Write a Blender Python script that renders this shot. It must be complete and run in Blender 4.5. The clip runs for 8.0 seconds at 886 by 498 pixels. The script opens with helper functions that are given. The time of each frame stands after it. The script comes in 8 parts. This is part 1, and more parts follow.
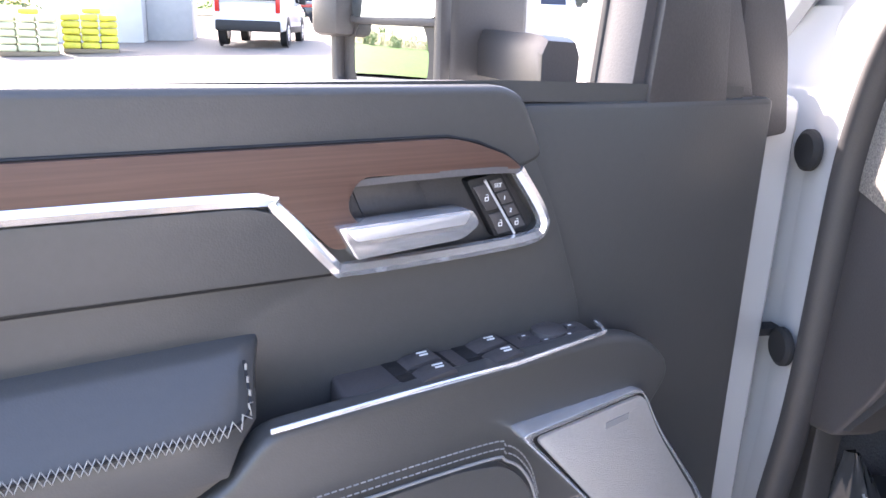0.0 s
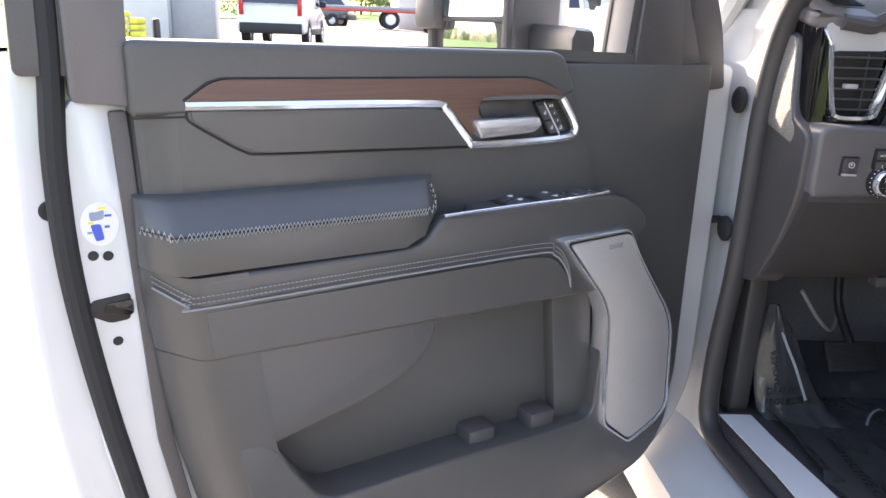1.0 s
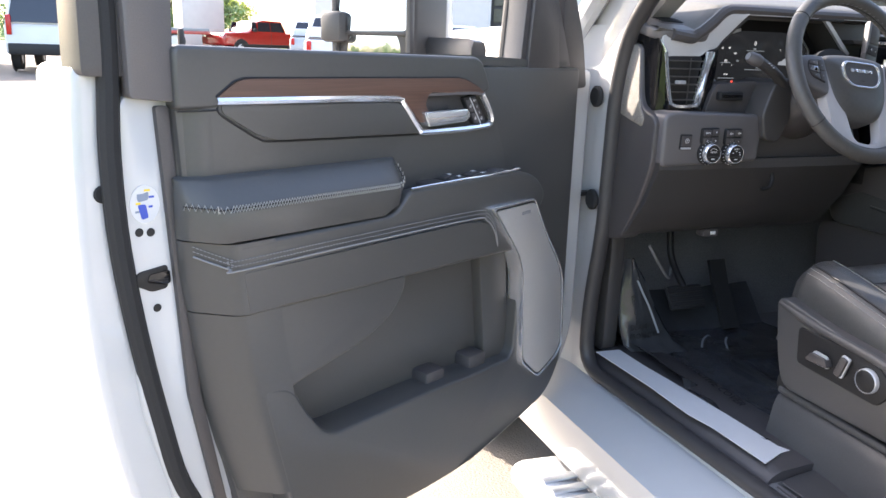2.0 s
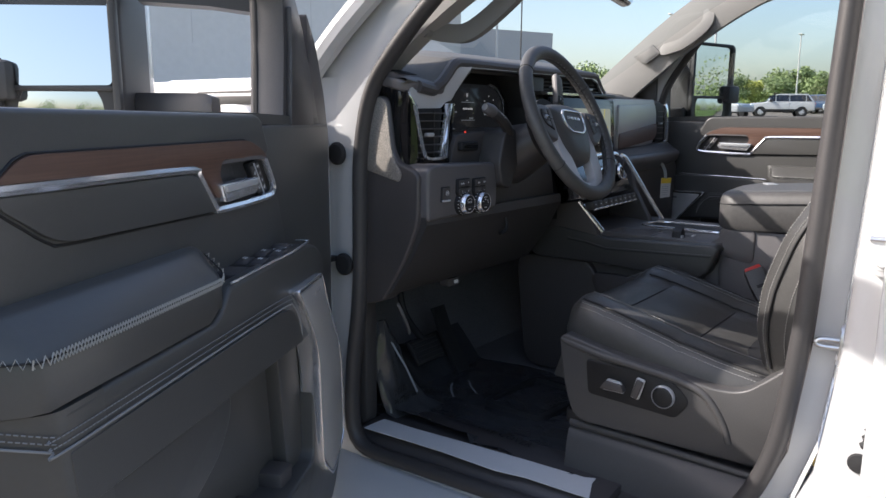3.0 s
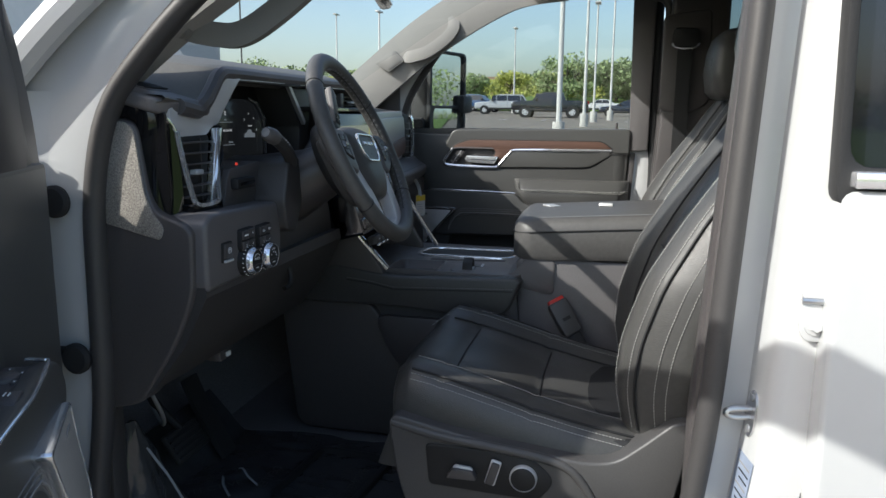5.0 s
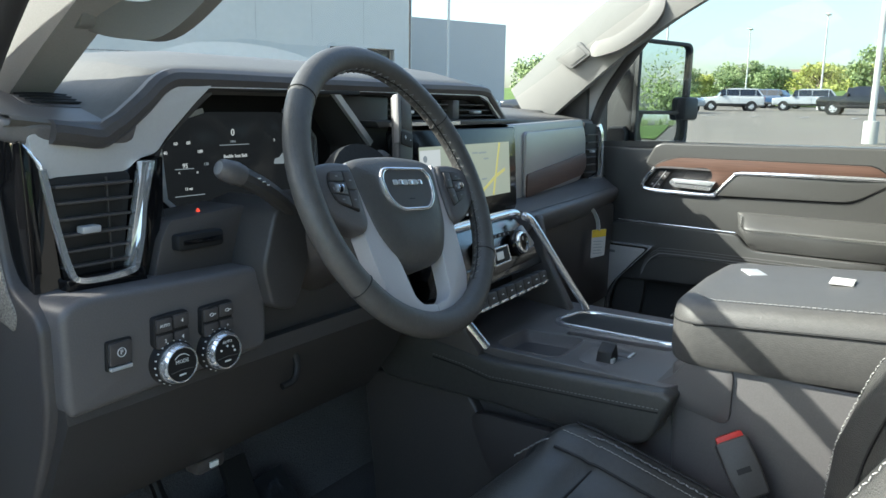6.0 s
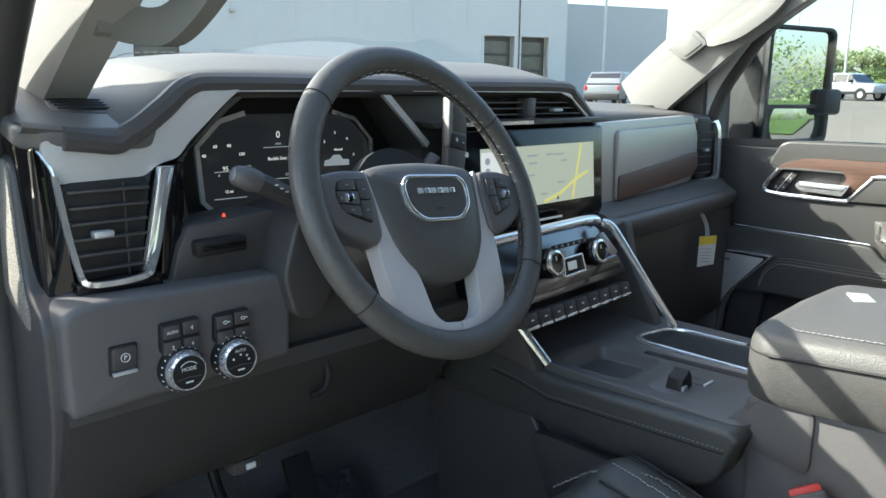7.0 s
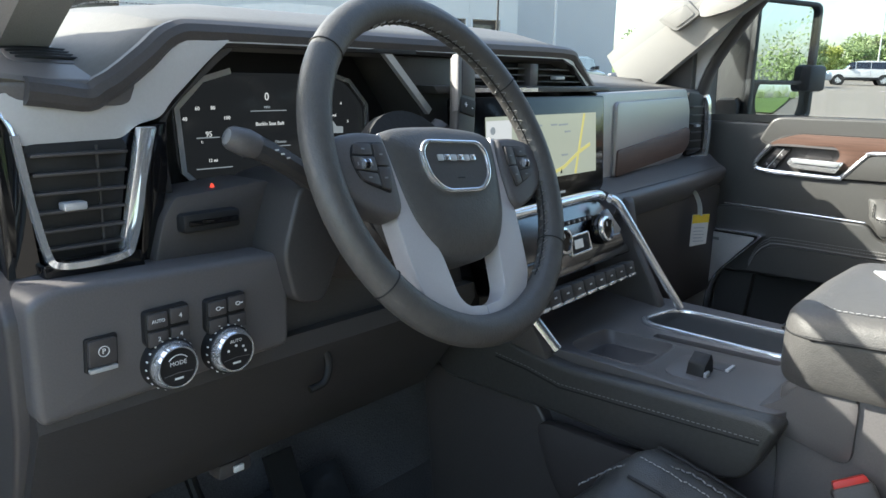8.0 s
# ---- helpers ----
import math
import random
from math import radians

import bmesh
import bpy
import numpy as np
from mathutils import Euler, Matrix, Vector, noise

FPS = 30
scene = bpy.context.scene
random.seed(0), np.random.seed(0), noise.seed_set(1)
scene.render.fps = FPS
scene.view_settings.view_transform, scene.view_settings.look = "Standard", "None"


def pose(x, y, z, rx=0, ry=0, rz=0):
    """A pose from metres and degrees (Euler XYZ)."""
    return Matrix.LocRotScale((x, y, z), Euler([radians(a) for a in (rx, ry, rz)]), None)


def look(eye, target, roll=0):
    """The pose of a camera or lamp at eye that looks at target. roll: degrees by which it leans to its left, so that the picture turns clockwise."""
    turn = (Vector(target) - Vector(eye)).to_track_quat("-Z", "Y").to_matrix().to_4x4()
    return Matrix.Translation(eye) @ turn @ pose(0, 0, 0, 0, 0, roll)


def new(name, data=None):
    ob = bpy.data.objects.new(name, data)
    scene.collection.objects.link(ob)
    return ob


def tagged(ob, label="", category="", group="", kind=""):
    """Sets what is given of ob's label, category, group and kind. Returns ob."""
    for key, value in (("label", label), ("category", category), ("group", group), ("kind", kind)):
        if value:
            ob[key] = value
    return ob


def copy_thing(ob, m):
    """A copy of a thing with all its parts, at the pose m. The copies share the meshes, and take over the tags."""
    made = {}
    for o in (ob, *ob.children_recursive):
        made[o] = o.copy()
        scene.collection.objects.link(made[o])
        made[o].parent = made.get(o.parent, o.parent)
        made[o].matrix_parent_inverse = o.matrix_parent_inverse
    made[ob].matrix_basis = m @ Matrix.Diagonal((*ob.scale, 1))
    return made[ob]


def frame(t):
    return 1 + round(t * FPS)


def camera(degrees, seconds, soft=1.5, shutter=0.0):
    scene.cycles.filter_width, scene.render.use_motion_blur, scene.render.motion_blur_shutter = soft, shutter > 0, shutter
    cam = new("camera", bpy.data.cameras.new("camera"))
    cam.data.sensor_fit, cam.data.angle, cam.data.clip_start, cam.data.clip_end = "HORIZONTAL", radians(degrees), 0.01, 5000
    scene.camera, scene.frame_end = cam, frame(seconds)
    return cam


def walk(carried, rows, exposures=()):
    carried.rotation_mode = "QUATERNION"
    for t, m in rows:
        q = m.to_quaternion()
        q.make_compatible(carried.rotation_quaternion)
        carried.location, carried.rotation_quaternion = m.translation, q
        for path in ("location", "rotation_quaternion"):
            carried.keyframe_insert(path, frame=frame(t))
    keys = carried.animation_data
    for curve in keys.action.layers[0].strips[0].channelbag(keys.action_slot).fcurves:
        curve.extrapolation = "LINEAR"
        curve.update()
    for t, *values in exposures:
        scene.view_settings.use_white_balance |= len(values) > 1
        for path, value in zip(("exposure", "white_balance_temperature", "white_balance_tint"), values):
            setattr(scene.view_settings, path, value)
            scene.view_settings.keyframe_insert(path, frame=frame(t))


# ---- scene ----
cam = camera(61.1, 8.0)
PATH = [
    (0, (0.066, 0.011, 1.528), (0.279, 1.912, 0.943), 2.1),
    (0.5, (0.016, -0.282, 1.522), (0.137, 1.633, 0.957), 2.2),
    (1, (-0.097, -0.556, 1.515), (0.085, 1.35, 0.936), 2.1),
    (1.2, (-0.181, -0.641, 1.517), (0.076, 1.255, 0.933), 2.0),
    (2.3, (-0.5, -0.764, 1.476), (0.449, 0.937, 1.022), 1.6),
    (2.5, (-0.572, -0.644, 1.473), (0.579, 0.937, 1.055), 1.3),
    (3, (-0.627, -0.35, 1.479), (0.949, 0.829, 1.126), 0.4),
    (3.5, (-0.619, -0.055, 1.511), (1.229, 0.63, 1.172), -0.4),
    (4, (-0.676, 0.139, 1.534), (1.268, 0.461, 1.193), -0.3),
    (4.2, (-0.676, 0.156, 1.528), (1.281, 0.397, 1.19), -0.1),
    (5.3, (-0.21, -0.025, 1.533), (1.665, 0.566, 1.166), 0.8),
    (5.5, (-0.07, -0.048, 1.534), (1.754, 0.683, 1.16), 0.8),
    (6, (0.253, -0.073, 1.571), (1.893, 1.01, 1.196), 0.8),
    (6.5, (0.4, -0.151, 1.587), (1.861, 1.153, 1.18), 0.4),
    (7, (0.404, -0.149, 1.59), (1.787, 1.237, 1.182), 0.5),
    (7.5, (0.404, -0.148, 1.589), (1.769, 1.253, 1.176), 0.9),
    (8, (0.421, -0.022, 1.558), (1.888, 1.261, 1.11), 1.1),
]

# ---- world, sun ----
SUN_AZ, SUN_EL = -35.0, 35.5            # degrees from straight ahead towards the passenger side; height
EXPO = [(0.0, 3.2, 6500, 22), (0.5, 2.92, 6900, 18), (1.0, 2.78, 7000, 18), (2.3, 2.46, 6650, 14), (3.0, 1.30, 6450, 14), (3.5, 1.06, 6400, 13), (4.2, 0.94, 6300, 11), (5.5, 1.26, 6200, 3), (6.0, 1.98, 6250, 0), (7.0, 2.25, 6400, 1), (8.0, 2.22, 6450, 4)]
walk(cam, [(t, look(eye, target, roll)) for t, eye, target, roll in PATH], EXPO)

world = bpy.data.worlds.new("sky")
scene.world = world
world.use_nodes = True
wn = world.node_tree.nodes
sky = wn.new("ShaderNodeTexSky")
sky.sky_type, sky.sun_disc = "NISHITA", False
sky.sun_elevation, sky.sun_rotation = radians(SUN_EL), radians(SUN_AZ)
sky.air_density, sky.dust_density, sky.ozone_density = 1.0, 2.6, 0.9
world.node_tree.links.new(sky.outputs[0], wn["Background"].inputs[0])
wn["Background"].inputs[1].default_value = 0.15
sun_data = bpy.data.lights.new("sun", "SUN")
sun_data.energy, sun_data.angle, sun_data.color = 3.3, radians(0.6), (1.0, 0.95, 0.87)
sun = new("sun", sun_data)
sa, se = radians(SUN_AZ), radians(SUN_EL)
sun.matrix_world = look(Vector((math.sin(sa) * math.cos(se), math.cos(sa) * math.cos(se), math.sin(se))) * 60, (0, 0, 0))


# ---- materials ----
def mat(name, color, rough=0.5, metal=0.0, bump=0.0, scale=60.0, vary=0.15, stain=3.0, spec=0.5, coat=0.0, kind="noise", dist=0.002):
    """A surface with grain and broad wear, both in object space, and fine relief."""
    m = bpy.data.materials.new(name)
    m.use_nodes = True
    n, l = m.node_tree.nodes, m.node_tree.links
    b = n["Principled BSDF"]
    b.inputs["Metallic"].default_value = metal
    b.inputs["Specular IOR Level"].default_value = spec
    b.inputs["Coat Weight"].default_value = coat
    b.inputs["Coat Roughness"].default_value = 0.04
    co = n.new("ShaderNodeTexCoord")
    fine, wide = n.new("ShaderNodeTexNoise"), n.new("ShaderNodeTexNoise")
    fine.inputs["Scale"].default_value, fine.inputs["Detail"].default_value = scale, 4
    wide.inputs["Scale"].default_value, wide.inputs["Detail"].default_value = stain, 5
    for x in (fine, wide):
        l.new(co.outputs["Object"], x.inputs["Vector"])
    add = n.new("ShaderNodeMath")
    add.operation = "ADD"
    l.new(fine.outputs["Fac"], add.inputs[0]), l.new(wide.outputs["Fac"], add.inputs[1])
    ramp = n.new("ShaderNodeMapRange")
    ramp.inputs["From Min"].default_value, ramp.inputs["From Max"].default_value = 0.6, 1.4
    ramp.inputs["To Min"].default_value, ramp.inputs["To Max"].default_value = 1 - vary, 1 + vary
    l.new(add.outputs[0], ramp.inputs["Value"])
    mul = n.new("ShaderNodeVectorMath")
    mul.operation = "SCALE"
    mul.inputs[0].default_value = color
    l.new(ramp.outputs[0], mul.inputs["Scale"])
    l.new(mul.outputs[0], b.inputs["Base Color"])
    rr = n.new("ShaderNodeMapRange")
    rr.inputs["From Min"].default_value, rr.inputs["From Max"].default_value = 0.3, 0.7
    rr.inputs["To Min"].default_value, rr.inputs["To Max"].default_value = max(0, rough - 0.06 * min(1, vary * 6)), min(1, rough + 0.06 * min(1, vary * 6))
    l.new(wide.outputs["Fac"], rr.inputs["Value"])
    l.new(rr.outputs[0], b.inputs["Roughness"])
    if bump:
        src = fine.outputs["Fac"]
        if kind == "cells":
            v = n.new("ShaderNodeTexVoronoi")
            v.inputs["Scale"].default_value = scale * 4
            l.new(co.outputs["Object"], v.inputs["Vector"])
            src = v.outputs["Distance"]
        bp = n.new("ShaderNodeBump")
        bp.inputs["Strength"].default_value, bp.inputs["Distance"].default_value = bump, dist
        l.new(src, bp.inputs["Height"])
        l.new(bp.outputs[0], b.inputs["Normal"])
    return m


def wood_mat(name, dark, light):
    m = mat(name, dark, 0.5, bump=0.25, scale=40)
    n, l = m.node_tree.nodes, m.node_tree.links
    co = n.new("ShaderNodeTexCoord")
    mp = n.new("ShaderNodeMapping")
    mp.inputs["Scale"].default_value = (6, 6, 260)
    no = n.new("ShaderNodeTexNoise")
    no.inputs["Scale"].default_value, no.inputs["Detail"].default_value = 1.6, 6
    rp = n.new("ShaderNodeMix")
    rp.data_type = "RGBA"
    rp.inputs["A"].default_value, rp.inputs["B"].default_value = (*dark, 1), (*light, 1)
    l.new(co.outputs["Object"], mp.inputs[0]), l.new(mp.outputs[0], no.inputs["Vector"])
    l.new(no.outputs["Fac"], rp.inputs["Factor"])
    l.new(rp.outputs["Result"], n["Principled BSDF"].inputs["Base Color"])
    return m


def glass_mat(name, tint, rough=0.0, clear=0.92):
    """Thin pane: light passes straight through, with a sharp reflection on top."""
    m = bpy.data.materials.new(name)
    m.use_nodes = True
    n, l = m.node_tree.nodes, m.node_tree.links
    n.remove(n["Principled BSDF"])
    tr, gl, mx, fr = n.new("ShaderNodeBsdfTransparent"), n.new("ShaderNodeBsdfGlossy"), n.new("ShaderNodeMixShader"), n.new("ShaderNodeLayerWeight")
    tr.inputs[0].default_value = (*tint, 1)
    gl.inputs["Roughness"].default_value = rough
    po, ma = n.new("ShaderNodeMath"), n.new("ShaderNodeMath")
    po.operation, ma.operation = "POWER", "MULTIPLY_ADD"
    po.inputs[1].default_value, ma.inputs[1].default_value, ma.inputs[2].default_value = 4.5, 0.6, 0.025
    l.new(fr.outputs["Facing"], po.inputs[0]), l.new(po.outputs[0], ma.inputs[0]), l.new(ma.outputs[0], mx.inputs[0])
    l.new(tr.outputs[0], mx.inputs[1]), l.new(gl.outputs[0], mx.inputs[2])
    l.new(mx.outputs[0], n["Material Output"].inputs[0])
    return m


def glow_mat(name, color, power):
    m = bpy.data.materials.new(name)
    m.use_nodes = True
    b = m.node_tree.nodes["Principled BSDF"]
    b.inputs["Base Color"].default_value = (*[c * 0.3 for c in color], 1)
    b.inputs["Roughness"].default_value = 0.15
    b.inputs["Specular IOR Level"].default_value = 0.22
    b.inputs["Emission Color"].default_value, b.inputs["Emission Strength"].default_value = (*color, 1), power
    return m


PLASTIC = mat("moulded_charcoal_plastic", (0.066, 0.060, 0.060), 0.44, bump=0.35, scale=420, dist=0.0006)
PLASTIC2 = mat("soft_charcoal_plastic", (0.112, 0.105, 0.106), 0.43, bump=0.25, scale=500, dist=0.0005)
LEATHER = mat("black_grained_leather", (0.082, 0.079, 0.077), 0.45, bump=0.35, scale=110, kind="cells", dist=0.0007)
LEATHER2 = mat("smooth_black_leather", (0.058, 0.057, 0.055), 0.34, bump=0.5, scale=150, kind="cells", dist=0.0007)
VINYL = mat("charcoal_door_vinyl", (0.068, 0.067, 0.065), 0.36, bump=0.16, scale=150, vary=0.05, stain=1.5, kind="cells", dist=0.0005)
SEATBASE = mat("black_seat_plastic", (0.064, 0.062, 0.062), 0.45, bump=0.4, scale=420, dist=0.0006)
FELT = mat("speckled_felt", (0.235, 0.215, 0.19), 0.95, bump=1.0, scale=420, vary=0.9, dist=0.001)
WOOD = wood_mat("open_pore_brown_wood", (0.060, 0.032, 0.024), (0.145, 0.078, 0.055))
DASHTOP = mat("dash_top_leather", (0.105, 0.100, 0.092), 0.55, bump=0.35, scale=130, kind="cells", dist=0.0006)
CHROME = mat("bright_chrome_trim", (0.84, 0.85, 0.88), 0.13, metal=0.80, vary=0.03)
SATIN = mat("satin_silver_trim", (0.60, 0.61, 0.63), 0.36, metal=0.45, bump=0.1, scale=500, vary=0.05, dist=0.0003)
BRUSHED = mat("finely_lined_silver", (0.56, 0.54, 0.545), 0.42, metal=0.15, bump=0.25, scale=700, vary=0.06, dist=0.0003)
BLACKPLASTIC = mat("black_moulded_plastic", (0.050, 0.047, 0.047), 0.46, bump=0.35, scale=420, dist=0.0006)
BROWMETAL = mat("satin_silver_brow", (0.56, 0.56, 0.57), 0.38, metal=0.30, bump=0.1, scale=400, vary=0.05, dist=0.0003)
GREYTRIM = mat("brushed_grey_trim", (0.40, 0.40, 0.41), 0.36, metal=0.65, bump=0.1, scale=400, vary=0.05, dist=0.0003)
# grey metallic tint stands in for sky mirrored by the gloss black panel
SKYSHEEN = mat("sky_sheen_black", (0.16, 0.165, 0.18), 0.16, metal=1.0, vary=0.03)
GRILLE = mat("perforated_metal_grille", (0.52, 0.505, 0.49), 0.40, metal=0.45, bump=0.8, scale=260, vary=0.08, kind="cells", dist=0.001)
PIANO = mat("gloss_black", (0.006, 0.006, 0.007), 0.07, vary=0.1, spec=0.42)
PANEGLASS = mat("dark_screen_glass", (0.006, 0.006, 0.007), 0.10, vary=0.1, spec=0.30)
BLACK = mat("dull_black", (0.010, 0.010, 0.011), 0.6, bump=0.2, scale=200)
MIRRORCASE = mat("grained_black_mirror_case", (0.045, 0.044, 0.045), 0.5, bump=0.3, scale=350, dist=0.0005)
RUBBER = mat("black_rubber", (0.028, 0.028, 0.029), 0.65, spec=0.2, bump=0.15, scale=500, dist=0.0004)
SEAL = mat("grey_black_seal_rubber", (0.048, 0.045, 0.045), 0.5, bump=0.15, scale=500, dist=0.0004)
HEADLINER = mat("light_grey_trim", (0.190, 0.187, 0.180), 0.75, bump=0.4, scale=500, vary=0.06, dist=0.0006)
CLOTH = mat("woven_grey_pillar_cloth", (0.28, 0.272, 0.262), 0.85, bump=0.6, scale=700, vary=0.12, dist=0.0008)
WHITE = mat("white_car_paint", (0.50, 0.503, 0.505), 0.22, vary=0.02, coat=0.8, scale=20)
CARPET = mat("black_carpet", (0.17, 0.166, 0.166), 0.95, bump=1.0, scale=300, vary=0.4, dist=0.003)
# pale colour painted in for glints off the film's folds
GLINT = mat("pale_film_glint", (0.30, 0.32, 0.34), 0.15, vary=0.1)
FILM = mat("clear_plastic_film", (0.048, 0.050, 0.054), 0.12, bump=0.6, scale=9, vary=0.3, dist=0.012)
PAPER = mat("white_paper", (0.66, 0.66, 0.66), 0.7, bump=0.1, scale=30, vary=0.03)
PALETHREAD = mat("pale_grey_thread", (0.36, 0.355, 0.34), 0.8, vary=0.1)
MATRUBBER = mat("worn_dark_rubber", (0.07, 0.07, 0.072), 0.7, bump=0.4, scale=200, dist=0.001)
STITCH = mat("grey_thread", (0.22, 0.22, 0.225), 0.8, vary=0.1)
THREAD = mat("dark_thread", (0.13, 0.13, 0.135), 0.8, vary=0.1)
MARK = mat("printed_white", (0.75, 0.75, 0.75), 0.6, vary=0.02)
RED = mat("red_plastic", (0.55, 0.03, 0.02), 0.4)
YELLOW = mat("yellow_print", (0.85, 0.60, 0.05), 0.6)
BLUEPRINT = mat("blue_print", (0.05, 0.09, 0.45), 0.6)
GREYPRINT = mat("grey_blue_print", (0.22, 0.26, 0.34), 0.6)
GLASS = glass_mat("clear_glass", (0.76, 0.79, 0.79))
SIDEGLASS = glass_mat("side_glass", (0.75, 0.78, 0.78))
REARGLASS = glass_mat("tinted_rear_glass", (0.40, 0.44, 0.44))
DARKGLASS = mat("tinted_glass", (0.012, 0.014, 0.022), 0.04, vary=0.05, coat=0.5)
MIRROR = mat("mirror_silver", (0.52, 0.56, 0.58), 0.01, metal=1.0, vary=0.0)
STEEL = mat("bare_steel", (0.55, 0.55, 0.56), 0.3, metal=1.0, vary=0.1)
ASPHALT = mat("pale_worn_asphalt", (0.190, 0.164, 0.136), 0.9, bump=0.8, scale=120, vary=0.18, stain=0.15, dist=0.006)
SCREEN_DARK = glow_mat("screen_black", (0.02, 0.022, 0.025), 0.15)
SCREEN_MAP = glow_mat("map_screen", (0.62, 0.66, 0.55), 0.13)
SCREEN_ROAD = glow_mat("map_road", (0.75, 0.68, 0.25), 0.17)
SCREEN_WHITE = glow_mat("screen_white", (0.85, 0.86, 0.88), 0.16)
SCREEN_GREY = glow_mat("screen_grey", (0.45, 0.5, 0.55), 0.11)
SCREEN_RED = glow_mat("screen_red", (0.9, 0.08, 0.05), 0.3)


# ---- mesh helpers ----
ONE = Matrix.Identity(4)
PLACE = {}


def thing(name, label, category, at=(0, 0, 0), group="", kind="", m=None):
    ob = new(name)
    ob.empty_display_size = 0.05
    ob.matrix_world = m if m else Matrix.Translation(at)
    PLACE[ob] = ob.matrix_world.copy()
    return tagged(ob, label, category, group, kind)


def part(name, bm, material, parent, label="", f=ONE, angle=35, flat=False):
    """One mesh under a thing or a part. f: the frame in which bm is given."""
    root = PLACE[parent]
    t = root.inverted() @ f
    bm.transform(t)
    bmesh.ops.recalc_face_normals(bm, faces=bm.faces)
    me = bpy.data.meshes.new(name)
    bm.to_mesh(me)
    bm.free()
    me.materials.append(material)
    if not flat:
        me.polygons.foreach_set("use_smooth", [True] * len(me.polygons))
        me.set_sharp_from_angle(angle=radians(angle))
    ob = new(name, me)
    ob.parent = parent
    PLACE[ob] = root
    return tagged(ob, label)


def solo(name, bm, material, label, category, group="", kind="", f=ONE, angle=35):
    """A thing that is one mesh."""
    bm.transform(f)
    bmesh.ops.recalc_face_normals(bm, faces=bm.faces)
    c = Vector((sum(v.co.x for v in bm.verts), sum(v.co.y for v in bm.verts), 0)) / max(1, len(bm.verts))
    c.z = min(v.co.z for v in bm.verts)
    bm.transform(Matrix.Translation(-c))
    me = bpy.data.meshes.new(name)
    bm.to_mesh(me)
    bm.free()
    me.materials.append(material)
    me.polygons.foreach_set("use_smooth", [True] * len(me.polygons))
    me.set_sharp_from_angle(angle=radians(angle))
    ob = new(name, me)
    ob.location = c
    PLACE[ob] = Matrix.Translation(c)
    return tagged(ob, label, category, group, kind)


def bevel(bm, width, seg=2, angle=28):
    edges = [e for e in bm.edges if len(e.link_faces) == 2 and e.calc_face_angle(0) > radians(angle)]
    if width and edges:
        bmesh.ops.bevel(bm, geom=edges, offset=width, segments=seg, profile=0.5, affect="EDGES", clamp_overlap=True)
    return bm


def rounded(pts, r, n=4):
    """The outline with its corners rounded; r: one radius or one a corner."""
    out, k = [], len(pts)
    rs = r if isinstance(r, (list, tuple)) else [r] * k
    for i in range(k):
        p, a, b = Vector(pts[i]), Vector(pts[i - 1]), Vector(pts[(i + 1) % k])
        da, db = a - p, b - p
        cut = min(rs[i], da.length * 0.45, db.length * 0.45)
        if cut < 1e-5:
            out.append(tuple(p))
            continue
        s, e = p + da.normalized() * cut, p + db.normalized() * cut
        for j in range(n + 1):
            t = j / n
            q = s * (1 - t) ** 2 + p * 2 * t * (1 - t) + e * t * t
            out.append(tuple(q))
    return out


def lift(pts, d, axis):
    if axis == "x":
        return [Vector((d, p[0], p[1])) for p in pts]
    if axis == "y":
        return [Vector((p[0], d, p[1])) for p in pts]
    return [Vector((p[0], p[1], d)) for p in pts]


def prism(pts, d0, d1, axis="y", bev=0.0, seg=2, taper=1.0):
    """An outline pushed from d0 to d1 along an axis. taper: the size of the far face."""
    bm = bmesh.new()
    c = (sum(p[0] for p in pts) / len(pts), sum(p[1] for p in pts) / len(pts))
    far = [(c[0] + (p[0] - c[0]) * taper, c[1] + (p[1] - c[1]) * taper) for p in pts]
    a = [bm.verts.new(v) for v in lift(pts, d0, axis)]
    b = [bm.verts.new(v) for v in lift(far, d1, axis)]
    bm.faces.new(a), bm.faces.new(b)
    for i in range(len(pts)):
        j = (i + 1) % len(pts)
        bm.faces.new((a[i], a[j], b[j], b[i]))
    bmesh.ops.recalc_face_normals(bm, faces=bm.faces)
    return bevel(bm, bev, seg)


def ring(outer, inner, d0, d1, axis="y", bev=0.0):
    """A plate with a hole."""
    bm = bmesh.new()
    loops = []
    for pts in (outer, inner):
        for d in (d0, d1):
            vs = [bm.verts.new(v) for v in lift(pts, d, axis)]
            loops.append((vs, [bm.edges.new((vs[i], vs[(i + 1) % len(vs)])) for i in range(len(vs))]))
    for a, b in ((0, 1), (2, 3)):
        va, vb = loops[a][0], loops[b][0]
        for i in range(len(va)):
            j = (i + 1) % len(va)
            bm.faces.new((va[i], va[j], vb[j], vb[i]))
    for a, b in ((0, 2), (1, 3)):
        bmesh.ops.triangle_fill(bm, edges=loops[a][1] + loops[b][1], use_beauty=True)
    bmesh.ops.recalc_face_normals(bm, faces=bm.faces)
    return bevel(bm, bev, 2, 50)


